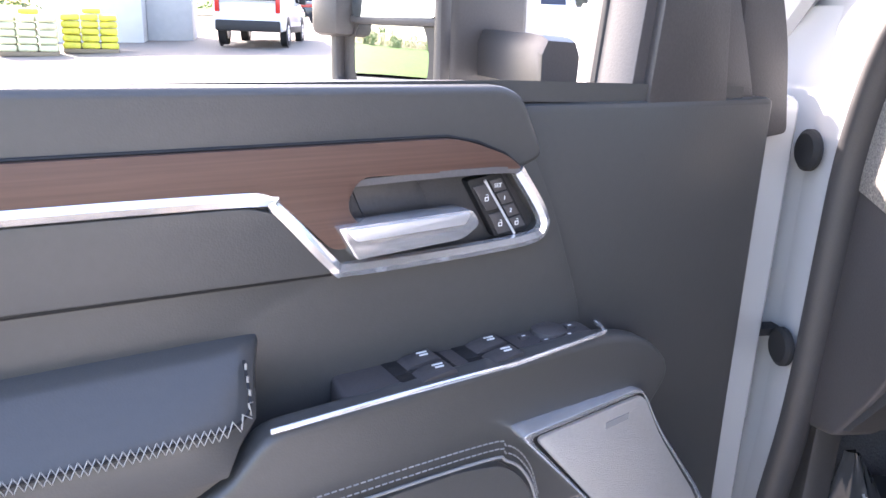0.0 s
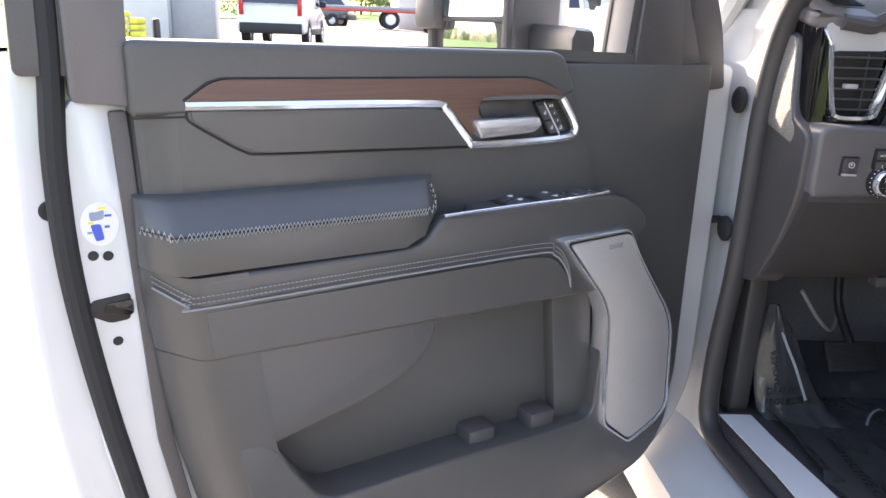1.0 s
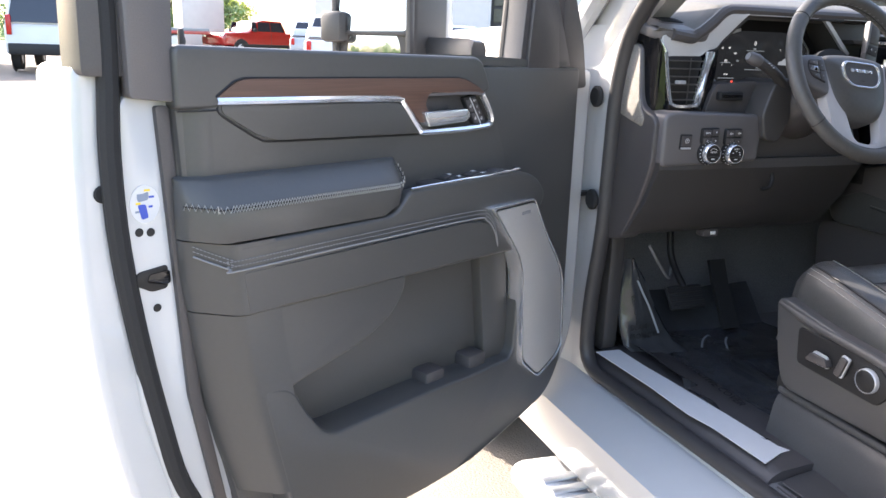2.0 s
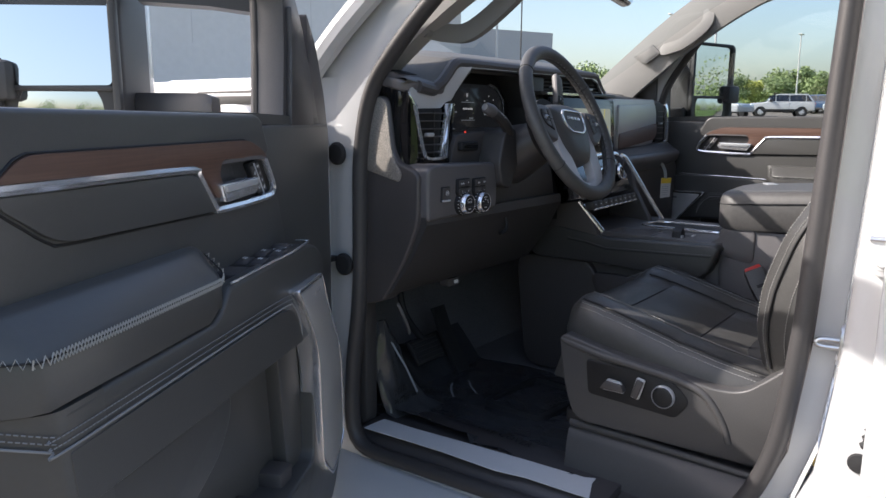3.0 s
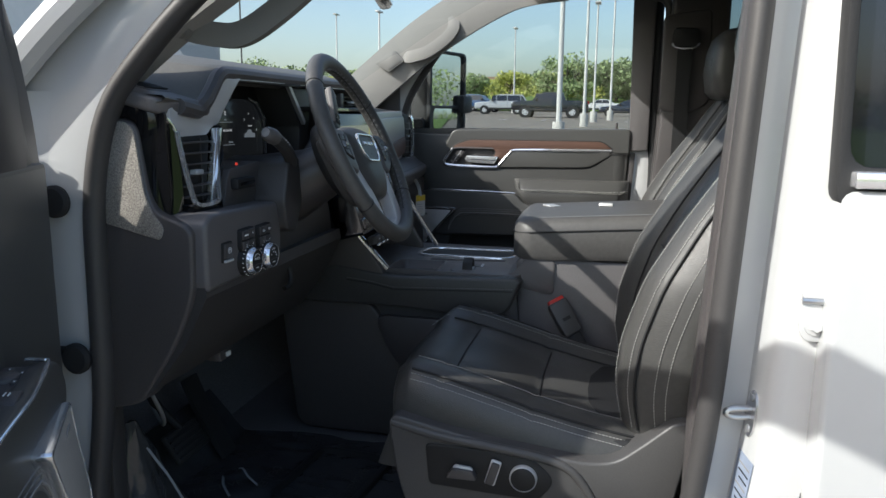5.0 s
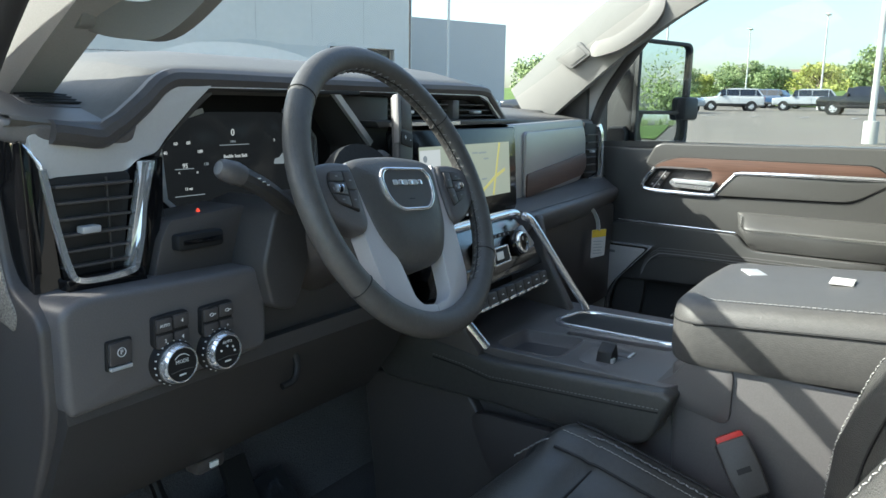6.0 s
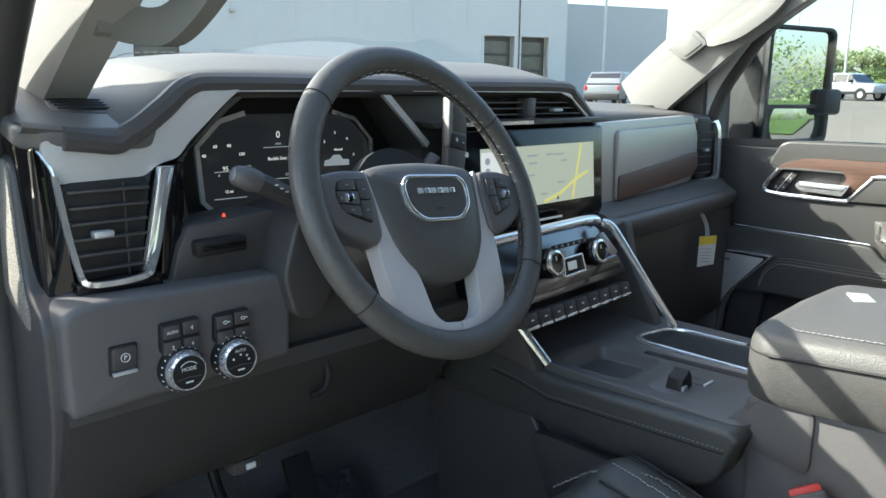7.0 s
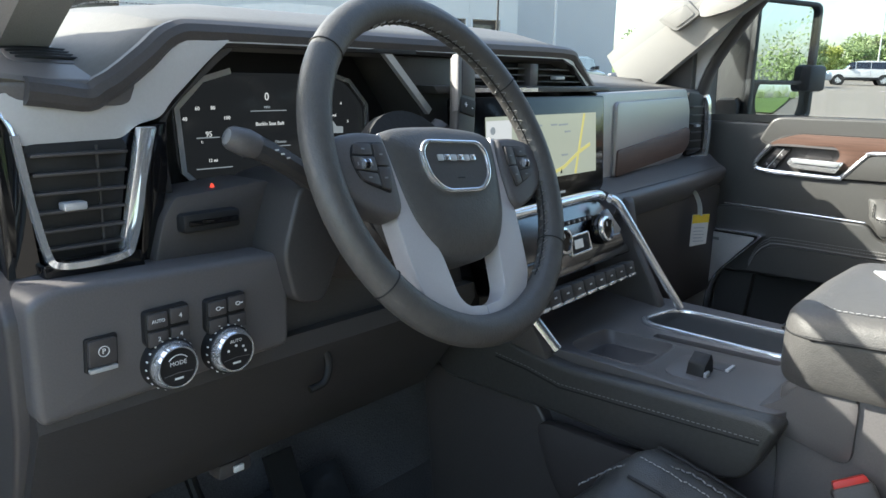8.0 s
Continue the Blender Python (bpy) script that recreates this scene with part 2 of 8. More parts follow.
def plate(outer, holes, d0, d1, axis="z", bev=0.0):
    """A slab with any number of holes."""
    bm = bmesh.new()
    low, high = [], []
    for pts in [outer] + holes:
        pair = []
        for d, store in ((d0, low), (d1, high)):
            vs = [bm.verts.new(v) for v in lift(pts, d, axis)]
            store.extend(bm.edges.new((vs[i], vs[(i + 1) % len(vs)])) for i in range(len(vs)))
            pair.append(vs)
        for i in range(len(pts)):
            j = (i + 1) % len(pts)
            bm.faces.new((pair[0][i], pair[0][j], pair[1][j], pair[1][i]))
    for edges in (low, high):
        bmesh.ops.triangle_fill(bm, edges=edges, use_beauty=True)
    bmesh.ops.recalc_face_normals(bm, faces=bm.faces)
    return bevel(bm, bev, 3, 50)


def box(x0, x1, y0, y1, z0, z1, bev=0.003, seg=2):
    return prism([(x0, z0), (x1, z0), (x1, z1), (x0, z1)], y0, y1, "y", bev, seg)


def smooth_path(pts, n=6, closed=False):
    """A Catmull-Rom line through the points."""
    p = [Vector(v) for v in pts]
    out, k = [], len(p)
    for i in range(k if closed else k - 1):
        a, b, c, d = p[(i - 1) % k] if closed or i else p[0], p[i], p[(i + 1) % k], p[(i + 2) % k] if closed or i + 2 < k else p[-1]
        for j in range(n):
            t = j / n
            out.append(0.5 * (2 * b + (c - a) * t + (2 * a - 5 * b + 4 * c - d) * t * t + (3 * b - a - 3 * c + d) * t ** 3))
    return out if closed else out + [p[-1]]


def sweep(path, profile, closed=False, up=None):
    """A profile (a radius, or an outline of (side, up) pairs) along a path."""
    if isinstance(profile, (int, float)):
        profile = [(profile * math.cos(a), profile * math.sin(a)) for a in np.linspace(0, 2 * math.pi, 10, endpoint=False)]
    bm = bmesh.new()
    path = [Vector(p) for p in path]
    k, rows = len(path), []
    side = None
    for i in range(k):
        a, b = path[i - 1] if closed or i else path[0], path[(i + 1) % k] if closed or i < k - 1 else path[-1]
        t = (b - a).normalized()
        if up is not None:
            side = t.cross(Vector(up)).normalized()
        elif side is None:
            side = t.cross(Vector((0, 0, 1)) if abs(t.z) < 0.9 else Vector((1, 0, 0))).normalized()
        else:
            side = (side - t * side.dot(t)).normalized()
        u = side.cross(t).normalized()
        rows.append([bm.verts.new(path[i] + side * s + u * h) for s, h in profile])
    n = len(profile)
    for i in range(k if closed else k - 1):
        r, s = rows[i], rows[(i + 1) % k]
        for j in range(n):
            bm.faces.new((r[j], r[(j + 1) % n], s[(j + 1) % n], s[j]))
    if not closed:
        bm.faces.new(rows[0]), bm.faces.new(rows[-1])
    bmesh.ops.recalc_face_normals(bm, faces=bm.faces)
    return bm


def loft(rows, caps=True, closed=True):
    """A skin over rows of points of one length."""
    bm = bmesh.new()
    vs = [[bm.verts.new(p) for p in r] for r in rows]
    n = len(rows[0])
    for i in range(len(rows) - 1):
        for j in range(n if closed else n - 1):
            k = (j + 1) % n
            bm.faces.new((vs[i][j], vs[i][k], vs[i + 1][k], vs[i + 1][j]))
    if caps and closed:
        bm.faces.new(vs[0]), bm.faces.new(vs[-1])
    bmesh.ops.recalc_face_normals(bm, faces=bm.faces)
    return bm


def lathe(profile, n=24, m=ONE):
    """(radius, height) pairs turned about z, then placed by m."""
    rows = [[Vector((r * math.cos(a), r * math.sin(a), h)) for a in np.linspace(0, 2 * math.pi, n, endpoint=False)] for r, h in profile]
    hollow = len(profile) > 3 and min(profile[0][0], profile[-1][0]) > 0
    bm = loft(rows + rows[:1], False) if hollow else loft(rows)
    if hollow:
        bmesh.ops.remove_doubles(bm, verts=bm.verts, dist=1e-6)
    bm.transform(m)
    return bm


def join(*bms):
    out = bmesh.new()
    for b in bms:
        me = bpy.data.meshes.new("tmp")
        b.to_mesh(me)
        b.free()
        out.from_mesh(me)
        bpy.data.meshes.remove(me)
    return out


def words(text, size, m, depth=0.0003):
    """Letters in the built-in font, middle at the origin of m, facing its z."""
    cu = bpy.data.curves.new("letters", "FONT")
    cu.body, cu.size, cu.align_x, cu.align_y, cu.extrude, cu.resolution_u = text, size, "CENTER", "CENTER", depth, 2
    ob = bpy.data.objects.new("letters", cu)
    me = bpy.data.meshes.new_from_object(ob)
    bm = bmesh.new()
    bm.from_mesh(me)
    bm.transform(m)
    bpy.data.objects.remove(ob)
    bpy.data.meshes.remove(me)
    return bm


def stitches(path, length, gap, r, zig=0.0, up=(0, 0, 1)):
    """Short threads along a line, as one mesh."""
    bms = []
    p = [Vector(v) for v in path]
    d, along = 0.0, []
    for a, b in zip(p, p[1:]):
        seg = (b - a).length
        while d < seg:
            along.append((a + (b - a) * (d / seg), (b - a).normalized()))
            d += length + gap
        d -= seg
    bm = bmesh.new()
    for i, (c, t) in enumerate(along):
        s = t.cross(Vector(up)).normalized()
        w = t.cross(s).normalized()
        z = zig * (1 if i % 2 else -1)
        a, b = c - w * z, c + t * length + w * z
        v = [bm.verts.new(x) for x in (a - w * r, a + s * r, a + w * r, a - s * r, b - w * r, b + s * r, b + w * r, b - s * r)]
        for j in range(4):
            bm.faces.new((v[j], v[(j + 1) % 4], v[4 + (j + 1) % 4], v[4 + j]))
    return bm


def noisy(bm, amount, scale):
    for v in bm.verts:
        v.co += noise.noise_vector(v.co * scale) * amount
    return bm


# ---- the ground rises gently ahead and to the passenger side ----
def ground_z(x, y):
    return 0.0215 * x + 0.008 * y + 0.023 * max(0.0, min(y, 30.0)) * max(0.0, min(1.0, (10.0 - x) / 10.0))


g = bmesh.new()
xs = [-900, -300, -100, -40, -25, -15, -10, -6, -2, 0, 2, 4, 6, 8, 10, 12, 15, 20, 25, 30, 40, 60, 100, 300, 900]
gv = [[g.verts.new((x, y, ground_z(x, y))) for x in xs] for y in xs]
for i in range(len(xs) - 1):
    for j in range(len(xs) - 1):
        g.faces.new((gv[i][j], gv[i][j + 1], gv[i + 1][j + 1], gv[i + 1][j]))
solo("ground", g, ASPHALT, "pale sunlit worn asphalt of a parking lot", "ground", kind="structure")

# ======================= the truck's body =======================
CX = 1.51                                  # the truck's middle line


def both(f):
    """The frame itself, and its mirror image over the truck's middle."""
    return (ONE, Matrix.Translation((2 * CX, 0, 0)) @ Matrix.Diagonal((-1, 1, 1, 1)))


truck = thing("pickup_truck", "white crew-cab pickup truck with its driver door open", "pickup truck", (CX, 0.5, 0.0))
OPENING = rounded([(0.872, 0.668), (0.10, 0.684), (-0.045, 0.800), (-0.100, 0.93), (-0.122, 1.12), (-0.138, 1.45), (-0.150, 1.72), (-0.15, 1.94), (0.22, 1.95), (0.46, 1.84),
                   (0.665, 1.685), (0.80, 1.545), (0.835, 1.40), (0.840, 1.05), (0.872, 0.86)],
                  [0.09, 0.12, 0.10, 0.1, 0.2, 0.2, 0.1, 0.06, 0.15, 0.2, 0.2, 0.12, 0.15, 0.15, 0.1], 5)
SIDE = rounded([(1.02, 0.50), (-0.285, 0.50), (-0.285, 1.0), (-0.29, 1.45), (-0.29, 2.0), (0.16, 2.04), (0.50, 1.93), (0.78, 1.755), (0.96, 1.60), (1.06, 1.50), (1.06, 0.6)],
               [0.02, 0.02, 0.2, 0.2, 0.05, 0.1, 0.2, 0.2, 0.1, 0.03, 0.03], 4)
# the frame stands back behind the seal at the rear, where a separate jamb steps out
HOLE = rounded([(0.872, 0.668), (0.10, 0.684), (-0.045, 0.770), (-0.150, 0.86), (-0.185, 0.93), (-0.205, 1.12), (-0.215, 1.45), (-0.220, 1.72), (-0.22, 1.95), (0.22, 1.95), (0.46, 1.84),
                (0.665, 1.685), (0.80, 1.545), (0.835, 1.40), (0.840, 1.05), (0.872, 0.86)],
               [0.09, 0.12, 0.05, 0.05, 0.05, 0.2, 0.2, 0.1, 0.02, 0.15, 0.2, 0.2, 0.12, 0.15, 0.15, 0.1], 5)


def jamb_edge(z):
    return float(np.interp(z, (0.74, 0.80, 0.86, 0.93, 1.12, 1.45, 1.72, 1.96), (0.01, -0.045, -0.072, -0.10, -0.122, -0.138, -0.150, -0.150)))


def on_jamb(x, z, off=0.0):
    """A point on the forward face of the jamb."""
    return Vector((x - 0.16 * off, jamb_edge(z) - 0.049 - (0.662 - x) * 0.158 + off, z))


def jamb_piece(pts, off, thick=0.0012):
    """A flat piece stuck on the jamb, outline in (x, z)."""
    return loft([[on_jamb(x, z, off - thick) for x, z in pts], [on_jamb(x, z, off) for x, z in pts]])


def raised(pts):
    """The far side's outline, whose roof line is seen higher."""
    return [(y, z + 0.10 * max(0.0, min(1.0, (z - 1.45) / 0.25)) * max(0.0, min(1.0, y / 0.35))) for y, z in pts]


for k, f in enumerate(both(0)):
    part("side_frame", ring(raised(SIDE) if k else SIDE, raised(HOLE) if k else HOLE, 0.627, 0.662, "x", 0.010), WHITE, truck, "white painted door opening frame", f=f)
    part("rear_jamb", loft([[(0.657, q - 0.010, z), (0.661, q - 0.022, z), (0.664, q - 0.040, z), (0.6625, q - 0.0475, z), (0.657, q - 0.0495, z), (0.632, q - 0.0537, z), (0.606, q - 0.058, z), (0.594, q - 0.0625, z), (0.585, q - 0.071, z), (0.581, q - 0.083, z), (0.580, min(q - 0.10, -0.235), z), (0.580, -0.262, z), (0.688, -0.262, z), (0.688, q - 0.010, z)]
         for z, q in [(z, jamb_edge(z)) for z in (0.735, 0.77, 0.80, 0.83, 0.86, 0.895, 0.93, 1.0, 1.12, 1.28, 1.45, 1.6, 1.72, 1.96)]]), WHITE, truck, "white painted door jamb", f=f, angle=50)
    # rounded outer step of the frame
    part("pillar_flange", sweep(smooth_path([(0.60, p[0], p[1]) for p in ((1.02, 1.50), (0.945, 1.575), (0.80, 1.70), (0.52, 1.89), (0.2, 2.0))], 5), 0.028), WHITE, truck, f=f)
    seal = [(0.636, p[0], p[1]) for p in (raised(OPENING) if k else OPENING)]
    part("weatherstrip", sweep(seal, [(0.016 * math.cos(a) + 0.004, 0.0215 * math.sin(a)) for a in np.linspace(0, 2 * math.pi, 14, endpoint=False)], True, up=(1, 0, 0)), SEAL, truck, "black rubber door seal", f=f)
    part("post_flare", loft([[(x, y, z) for x, y in ((0.632, 0.86 + o), (0.628, 0.90 + o), (0.618, 0.95 + o), (0.598, 1.0 + o), (0.60, 1.02 + o), (0.66, 1.02 + o), (0.66, 0.86 + o))] for z, o in ((0.60, 0.02), (0.80, 0.02), (1.0, 0.0), (1.40, 0.0), (1.50, -0.01), (1.56, -0.02))]), WHITE, truck, f=f)
    part("rocker", sweep([(0.575, 1.02, 0.55), (0.575, -1.6, 0.55)], [(-0.05, -0.08), (0.05, -0.09), (0.08, -0.02), (0.07, 0.06), (0.0, 0.10), (-0.06, 0.11)], up=(0, 0, 1)), WHITE, truck, "white rocker panel under the doors", f=f)
    part("sill_trim", prism(rounded([(0.648, 0.640), (0.88, 0.640), (0.88, 0.700), (0.84, 0.712), (0.76, 0.716), (0.690, 0.712), (0.664, 0.700), (0.652, 0.676)], [0.004, 0.004, 0.01, 0.02, 0.01, 0.012, 0.012, 0.012]), 0.225, 0.875, "y", 0.004), PLASTIC, truck, "black plastic sill plate", f=f)
    part("rear_sill_trim", prism(rounded([(0.652, 0.640), (0.88, 0.640), (0.88, 0.69), (0.80, 0.706), (0.72, 0.700), (0.676, 0.690), (0.658, 0.670)], [0.004, 0.004, 0.01, 0.02, 0.01, 0.012, 0.012]), -0.12, 0.221, "y", 0.004), SEATBASE, truck, f=f)
    for x in (0.672, 0.684):
        part("sill_rib", sweep([(x, 0.21, 0.690 + (x - 0.672) * 0.5), (x, -0.05, 0.692 + (x - 0.672) * 0.5)], 0.003), SEATBASE, truck, f=f)
    part("kick_panel", prism(rounded([(0.99, 0.70), (0.872, 0.70), (0.872, 1.02), (0.90, 1.25), (1.10, 1.25), (1.10, 0.70)], 0.03), 0.69, 0.735, "x", 0.01), BLACKPLASTIC, truck, f=f)
    part("roof_rail", sweep(smooth_path([(0.70, 0.46, 1.875 + 0.08 * k), (0.71, 0.20, 1.97 + 0.03 * k), (0.71, -0.3, 1.985 + 0.02 * k), (0.71, -1.4, 1.97)], 5), [(-0.05, -0.04), (0.05, -0.03), (0.05, 0.04), (-0.05, 0.05)], up=(1, 0, 0)), HEADLINER, truck, f=f)
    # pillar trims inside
    # near pillar coloured paler, far one darker, offsetting shade and sun on them
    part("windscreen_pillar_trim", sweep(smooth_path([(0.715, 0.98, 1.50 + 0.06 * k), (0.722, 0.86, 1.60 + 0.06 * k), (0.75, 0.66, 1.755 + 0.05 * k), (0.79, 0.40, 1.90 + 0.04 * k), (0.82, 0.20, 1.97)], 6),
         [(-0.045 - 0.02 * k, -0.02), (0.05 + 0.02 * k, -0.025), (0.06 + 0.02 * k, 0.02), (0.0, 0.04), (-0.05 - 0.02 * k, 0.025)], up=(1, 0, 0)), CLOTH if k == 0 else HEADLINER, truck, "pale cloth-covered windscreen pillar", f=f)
    part("centre_pillar_trim", prism(rounded([(-0.10, 0.74), (-0.20, 0.74), (-0.30, 1.20), (-0.33, 1.50), (-0.33, 1.97), (-0.15, 1.97), (-0.13, 1.60), (-0.10, 1.10)], 0.03), 0.69, 0.745, "x", 0.015), PLASTIC, truck, "dark grey centre pillar cover", f=f)
    part("fender", prism(rounded([(1.01, 0.56), (1.01, 1.46), (1.08, 1.50), (2.65, 1.44), (2.72, 1.2), (2.70, 0.75), (2.45, 0.70), (2.36, 0.98), (2.12, 1.10), (1.68, 1.10), (1.42, 0.96), (1.34, 0.66)],
         [0.02, 0.03, 0.05, 0.2, 0.2, 0.1, 0.1, 0.2, 0.2, 0.2, 0.2, 0.05], 5), 0.50, 0.62, "x", 0.03, 3), WHITE, truck, f=f)

part("hood", loft([[(CX + s * 0.96 * w, y, z + 0.05 * (1 - s * s) + (0.035 if abs(s) > 0.55 and abs(s) < 0.9 else 0)) for s in np.linspace(-1, 1, 21)] + [(CX + s * 0.96 * w, y, z - 0.16) for s in (1, -1)]
     for y, z, w in ((1.26, 1.50, 0.96), (1.6, 1.505, 0.985), (2.1, 1.49, 0.985), (2.5, 1.45, 0.97), (2.68, 1.38, 0.94))]), WHITE, truck, "white bonnet with raised shoulders")
part("hood_side", prism(rounded([(1.03, 1.44), (1.04, 1.535), (1.30, 1.56), (2.2, 1.55), (2.6, 1.47), (2.6, 1.40)], 0.02), 0.548, 0.66, "x", 0.02, 3), WHITE, truck)
for k, f in enumerate(both(0)):
    part("cowl_corner", prism(rounded([(0.56, 1.03), (0.66, 1.03), (0.72, 1.13), (0.80, 1.22), (1.0, 1.38), (1.0, 1.45), (0.56, 1.45)], 0.012), 1.48, 1.562, "z", 0.008), WHITE, truck, f=f)
part("hood_badge", box(0.540, 0.547, 1.045, 1.285, 1.474, 1.525, 0.001), PAPER, truck, "white plate with a dark bar and a red bar")
part("badge_bar", box(0.537, 0.541, 1.062, 1.27, 1.499, 1.519, 0.0005), BLACK, truck)
part("badge_bar", box(0.537, 0.541, 1.055, 1.27, 1.480, 1.494, 0.0005), RED, truck)
part("badge_bar", box(0.535, 0.5375, 1.068, 1.24, 1.4845, 1.490, 0.0003), PAPER, truck)
part("hood_vent", prism(rounded([(1.30, 1.530), (1.045, 1.532), (1.000, 1.534), (1.018, 1.478), (1.040, 1.430), (1.30, 1.43)], 0.004), 0.543, 0.56, "x", 0.003), BLACK, truck, "black vent trim on the bonnet side")
part("vent_lip", sweep(smooth_path([(0.541, 0.988, 1.534), (0.541, 1.006, 1.482), (0.541, 1.030, 1.430)], 5), [(-0.012, -0.004), (0.012, -0.004), (0.012, 0.004), (-0.012, 0.004)], up=(1, 0, 0)), GREYTRIM, truck)
part("bed_and_cab_back", prism(rounded([(-1.62, 0.55), (-1.62, 1.98), (-1.35, 2.0), (-1.30, 0.55)], 0.04), 0.56, 2 * CX - 0.56, "x", 0.03), WHITE, truck)
part("roof_skin", loft([[(CX + s * 0.86 * w, y, z + 0.035 * (1 - s * s)) for s in np.linspace(-1, 1, 13)] + [(CX + s * 0.86 * w, y, z - 0.06) for s in (1, -1)]
     for y, z, w in ((0.30, 1.985, 0.93), (0.1, 2.02, 1.0), (-0.6, 2.035, 1.0), (-1.6, 2.0, 0.97))]), WHITE, truck)
part("headliner", loft([[(CX + s * 0.80 * w, y, z + 0.015 * (1 - s * s)) for s in np.linspace(-1, 1, 13)] + [(CX + s * 0.80 * w, y, z + 0.022) for s in (1, -1)]
     for y, z, w in ((0.33, 1.925, 0.92), (0.1, 1.95, 1.0), (-0.6, 1.955, 1.0), (-1.45, 1.93, 0.97))]), HEADLINER, truck, "pale grey cloth headliner")
part("windscreen", loft([[(CX + q * 0.82 * w, y + b * (1 - q * q), z) for q in np.linspace(-1, 1, 17)]
     for y, z, w, b in ((1.06, 1.53, 1.02, 0.42), (0.86, 1.66, 1.0, 0.36), (0.60, 1.82, 0.96, 0.28), (0.36, 1.945, 0.92, 0.20))], False, False), GLASS, truck, "clear curved windscreen").visible_shadow = False
part("cab_floor", box(0.66, 2 * CX - 0.66, -1.45, 1.20, 0.60, 0.69, 0.01), CARPET, truck, "black carpeted cab floor")
part("firewall", prism(rounded([(1.02, 0.66), (1.22, 0.95), (1.28, 1.50), (1.36, 1.50), (1.30, 0.62)], 0.03), 0.66, 2 * CX - 0.66, "x", 0.01), CARPET, truck)
part("rear_window", box(0.80, 2 * CX - 0.80, -1.36, -1.352, 1.45, 1.86, 0.002), GLASS, truck).visible_shadow = False
part("cab_back_trim", box(0.66, 2 * CX - 0.66, -1.295, -1.27, 0.69, 1.45, 0.01), PLASTIC, truck, "black trim at the back of the cab")
part("aerial", join(sweep([(2.30, 1.42, 1.48), (2.30, 1.42, 2.30)], 0.0030), lathe([(0.0, 1.48), (0.016, 1.48), (0.009, 1.62), (0.0, 1.63)], 12, Matrix.Translation((2.30, 1.42, 0)))), BLACK, truck, "thin black whip aerial")

part("lower_pillar_cover", prism(rounded([(1.02, 1.46), (0.808, 1.46), (0.812, 1.682), (0.722, 1.742), (0.600, 1.828), (0.485, 1.896), (0.36, 1.940), (0.36, 1.975), (0.56, 1.93), (0.80, 1.77), (1.02, 1.62)],
     [0.01, 0.01, 0.015, 0.05, 0.05, 0.05, 0.02, 0.02, 0.05, 0.05, 0.02], 4), 2.335, 2.362, "x", 0.008), BLACKPLASTIC, truck, "black lower windscreen pillar cover")

# front pillar bolts and caps, check strap, stickers
for y, z, r in ((0.885, 1.389, 0.026), (0.868, 1.132, 0.026)):
    part("rubber_plug", lathe([(0, 0.004), (r * 0.8, 0.004), (r, 0.0), (r, -0.006)], 24, Matrix.Translation((0.612, y, z)) @ pose(0, 0, 0, 0, -90, 0)), RUBBER, truck, "black rubber plug")
part("check_strap", join(sweep([(0.63, 0.905, 1.142), (0.50, 0.895, 1.142)], [(-0.012, -0.005), (0.012, -0.005), (0.012, 0.005), (-0.012, 0.005)]), box(0.515, 0.545, 0.885, 0.905, 1.128, 1.156, 0.004)), BLACK, truck, "black door check strap")
def oval(x, z, rx, rz, n=20):
    return [(x + rx * math.copysign(abs(math.cos(a)) ** 0.8, math.cos(a)), z + rz * math.copysign(abs(math.sin(a)) ** 0.8, math.sin(a))) for a in np.linspace(0, 2 * math.pi, n, endpoint=False)]


striker = part("striker", jamb_piece(oval(0.639, 1.132, 0.016, 0.033), 0.003, 0.004), STEEL, truck, "steel door striker")
for z in (1.138, 1.126):
    part("striker_loop", sweep(smooth_path([on_jamb(0.640, z, 0.002), on_jamb(0.640, z, 0.022), on_jamb(0.640, 1.132 + (z - 1.132) * 0.7, 0.032), on_jamb(0.640, 1.132, 0.036)], 4), 0.0042), STEEL, striker)
for z in (1.110, 1.155):
    part("striker_screw", jamb_piece(oval(0.639, z, 0.006, 0.006, 12), 0.0048, 0.002), GREYTRIM, striker)
tyre_label = part("tyre_label", jamb_piece([(0.602, 0.972), (0.657, 0.970), (0.656, 1.072), (0.602, 1.073)], 0.0014), GREYPRINT, truck, "grey printed tyre label")
for i in range(8):
    part("label_print", jamb_piece([(0.608, 1.058 - 0.010 * i), (0.650 - 0.006 * (i % 3), 1.058 - 0.010 * i), (0.650 - 0.006 * (i % 3), 1.0605 - 0.010 * i), (0.608, 1.0605 - 0.010 * i)], 0.0018, 0.0004), DARKGLASS if i % 3 else STITCH, tyre_label)
warning = part("warning_label", jamb_piece([(0.604, 0.862), (0.654, 0.862), (0.654, 0.962), (0.604, 0.962)], 0.0014), PAPER, truck, "white and yellow warning label")
part("warning_band", jamb_piece([(0.645, 0.866), (0.654, 0.866), (0.654, 0.960), (0.606, 0.960), (0.606, 0.940), (0.632, 0.940), (0.645, 0.930)], 0.0018, 0.0004), YELLOW, warning)
for i in range(8):
    part("label_print", jamb_piece([(0.608, 0.931 - 0.008 * i), (0.638, 0.931 - 0.008 * i), (0.638, 0.934 - 0.008 * i), (0.608, 0.934 - 0.008 * i)], 0.0018, 0.0004), GREYPRINT, warning)
hinge = part("hinge", prism(rounded([(-0.207, 1.309), (-0.207, 1.272), (-0.214, 1.258), (-0.250, 1.258), (-0.250, 1.309)], [0.003, 0.008, 0.008, 0.003, 0.003]), 0.571, 0.584, "x", 0.003), WHITE, truck, "white painted rear door hinge")
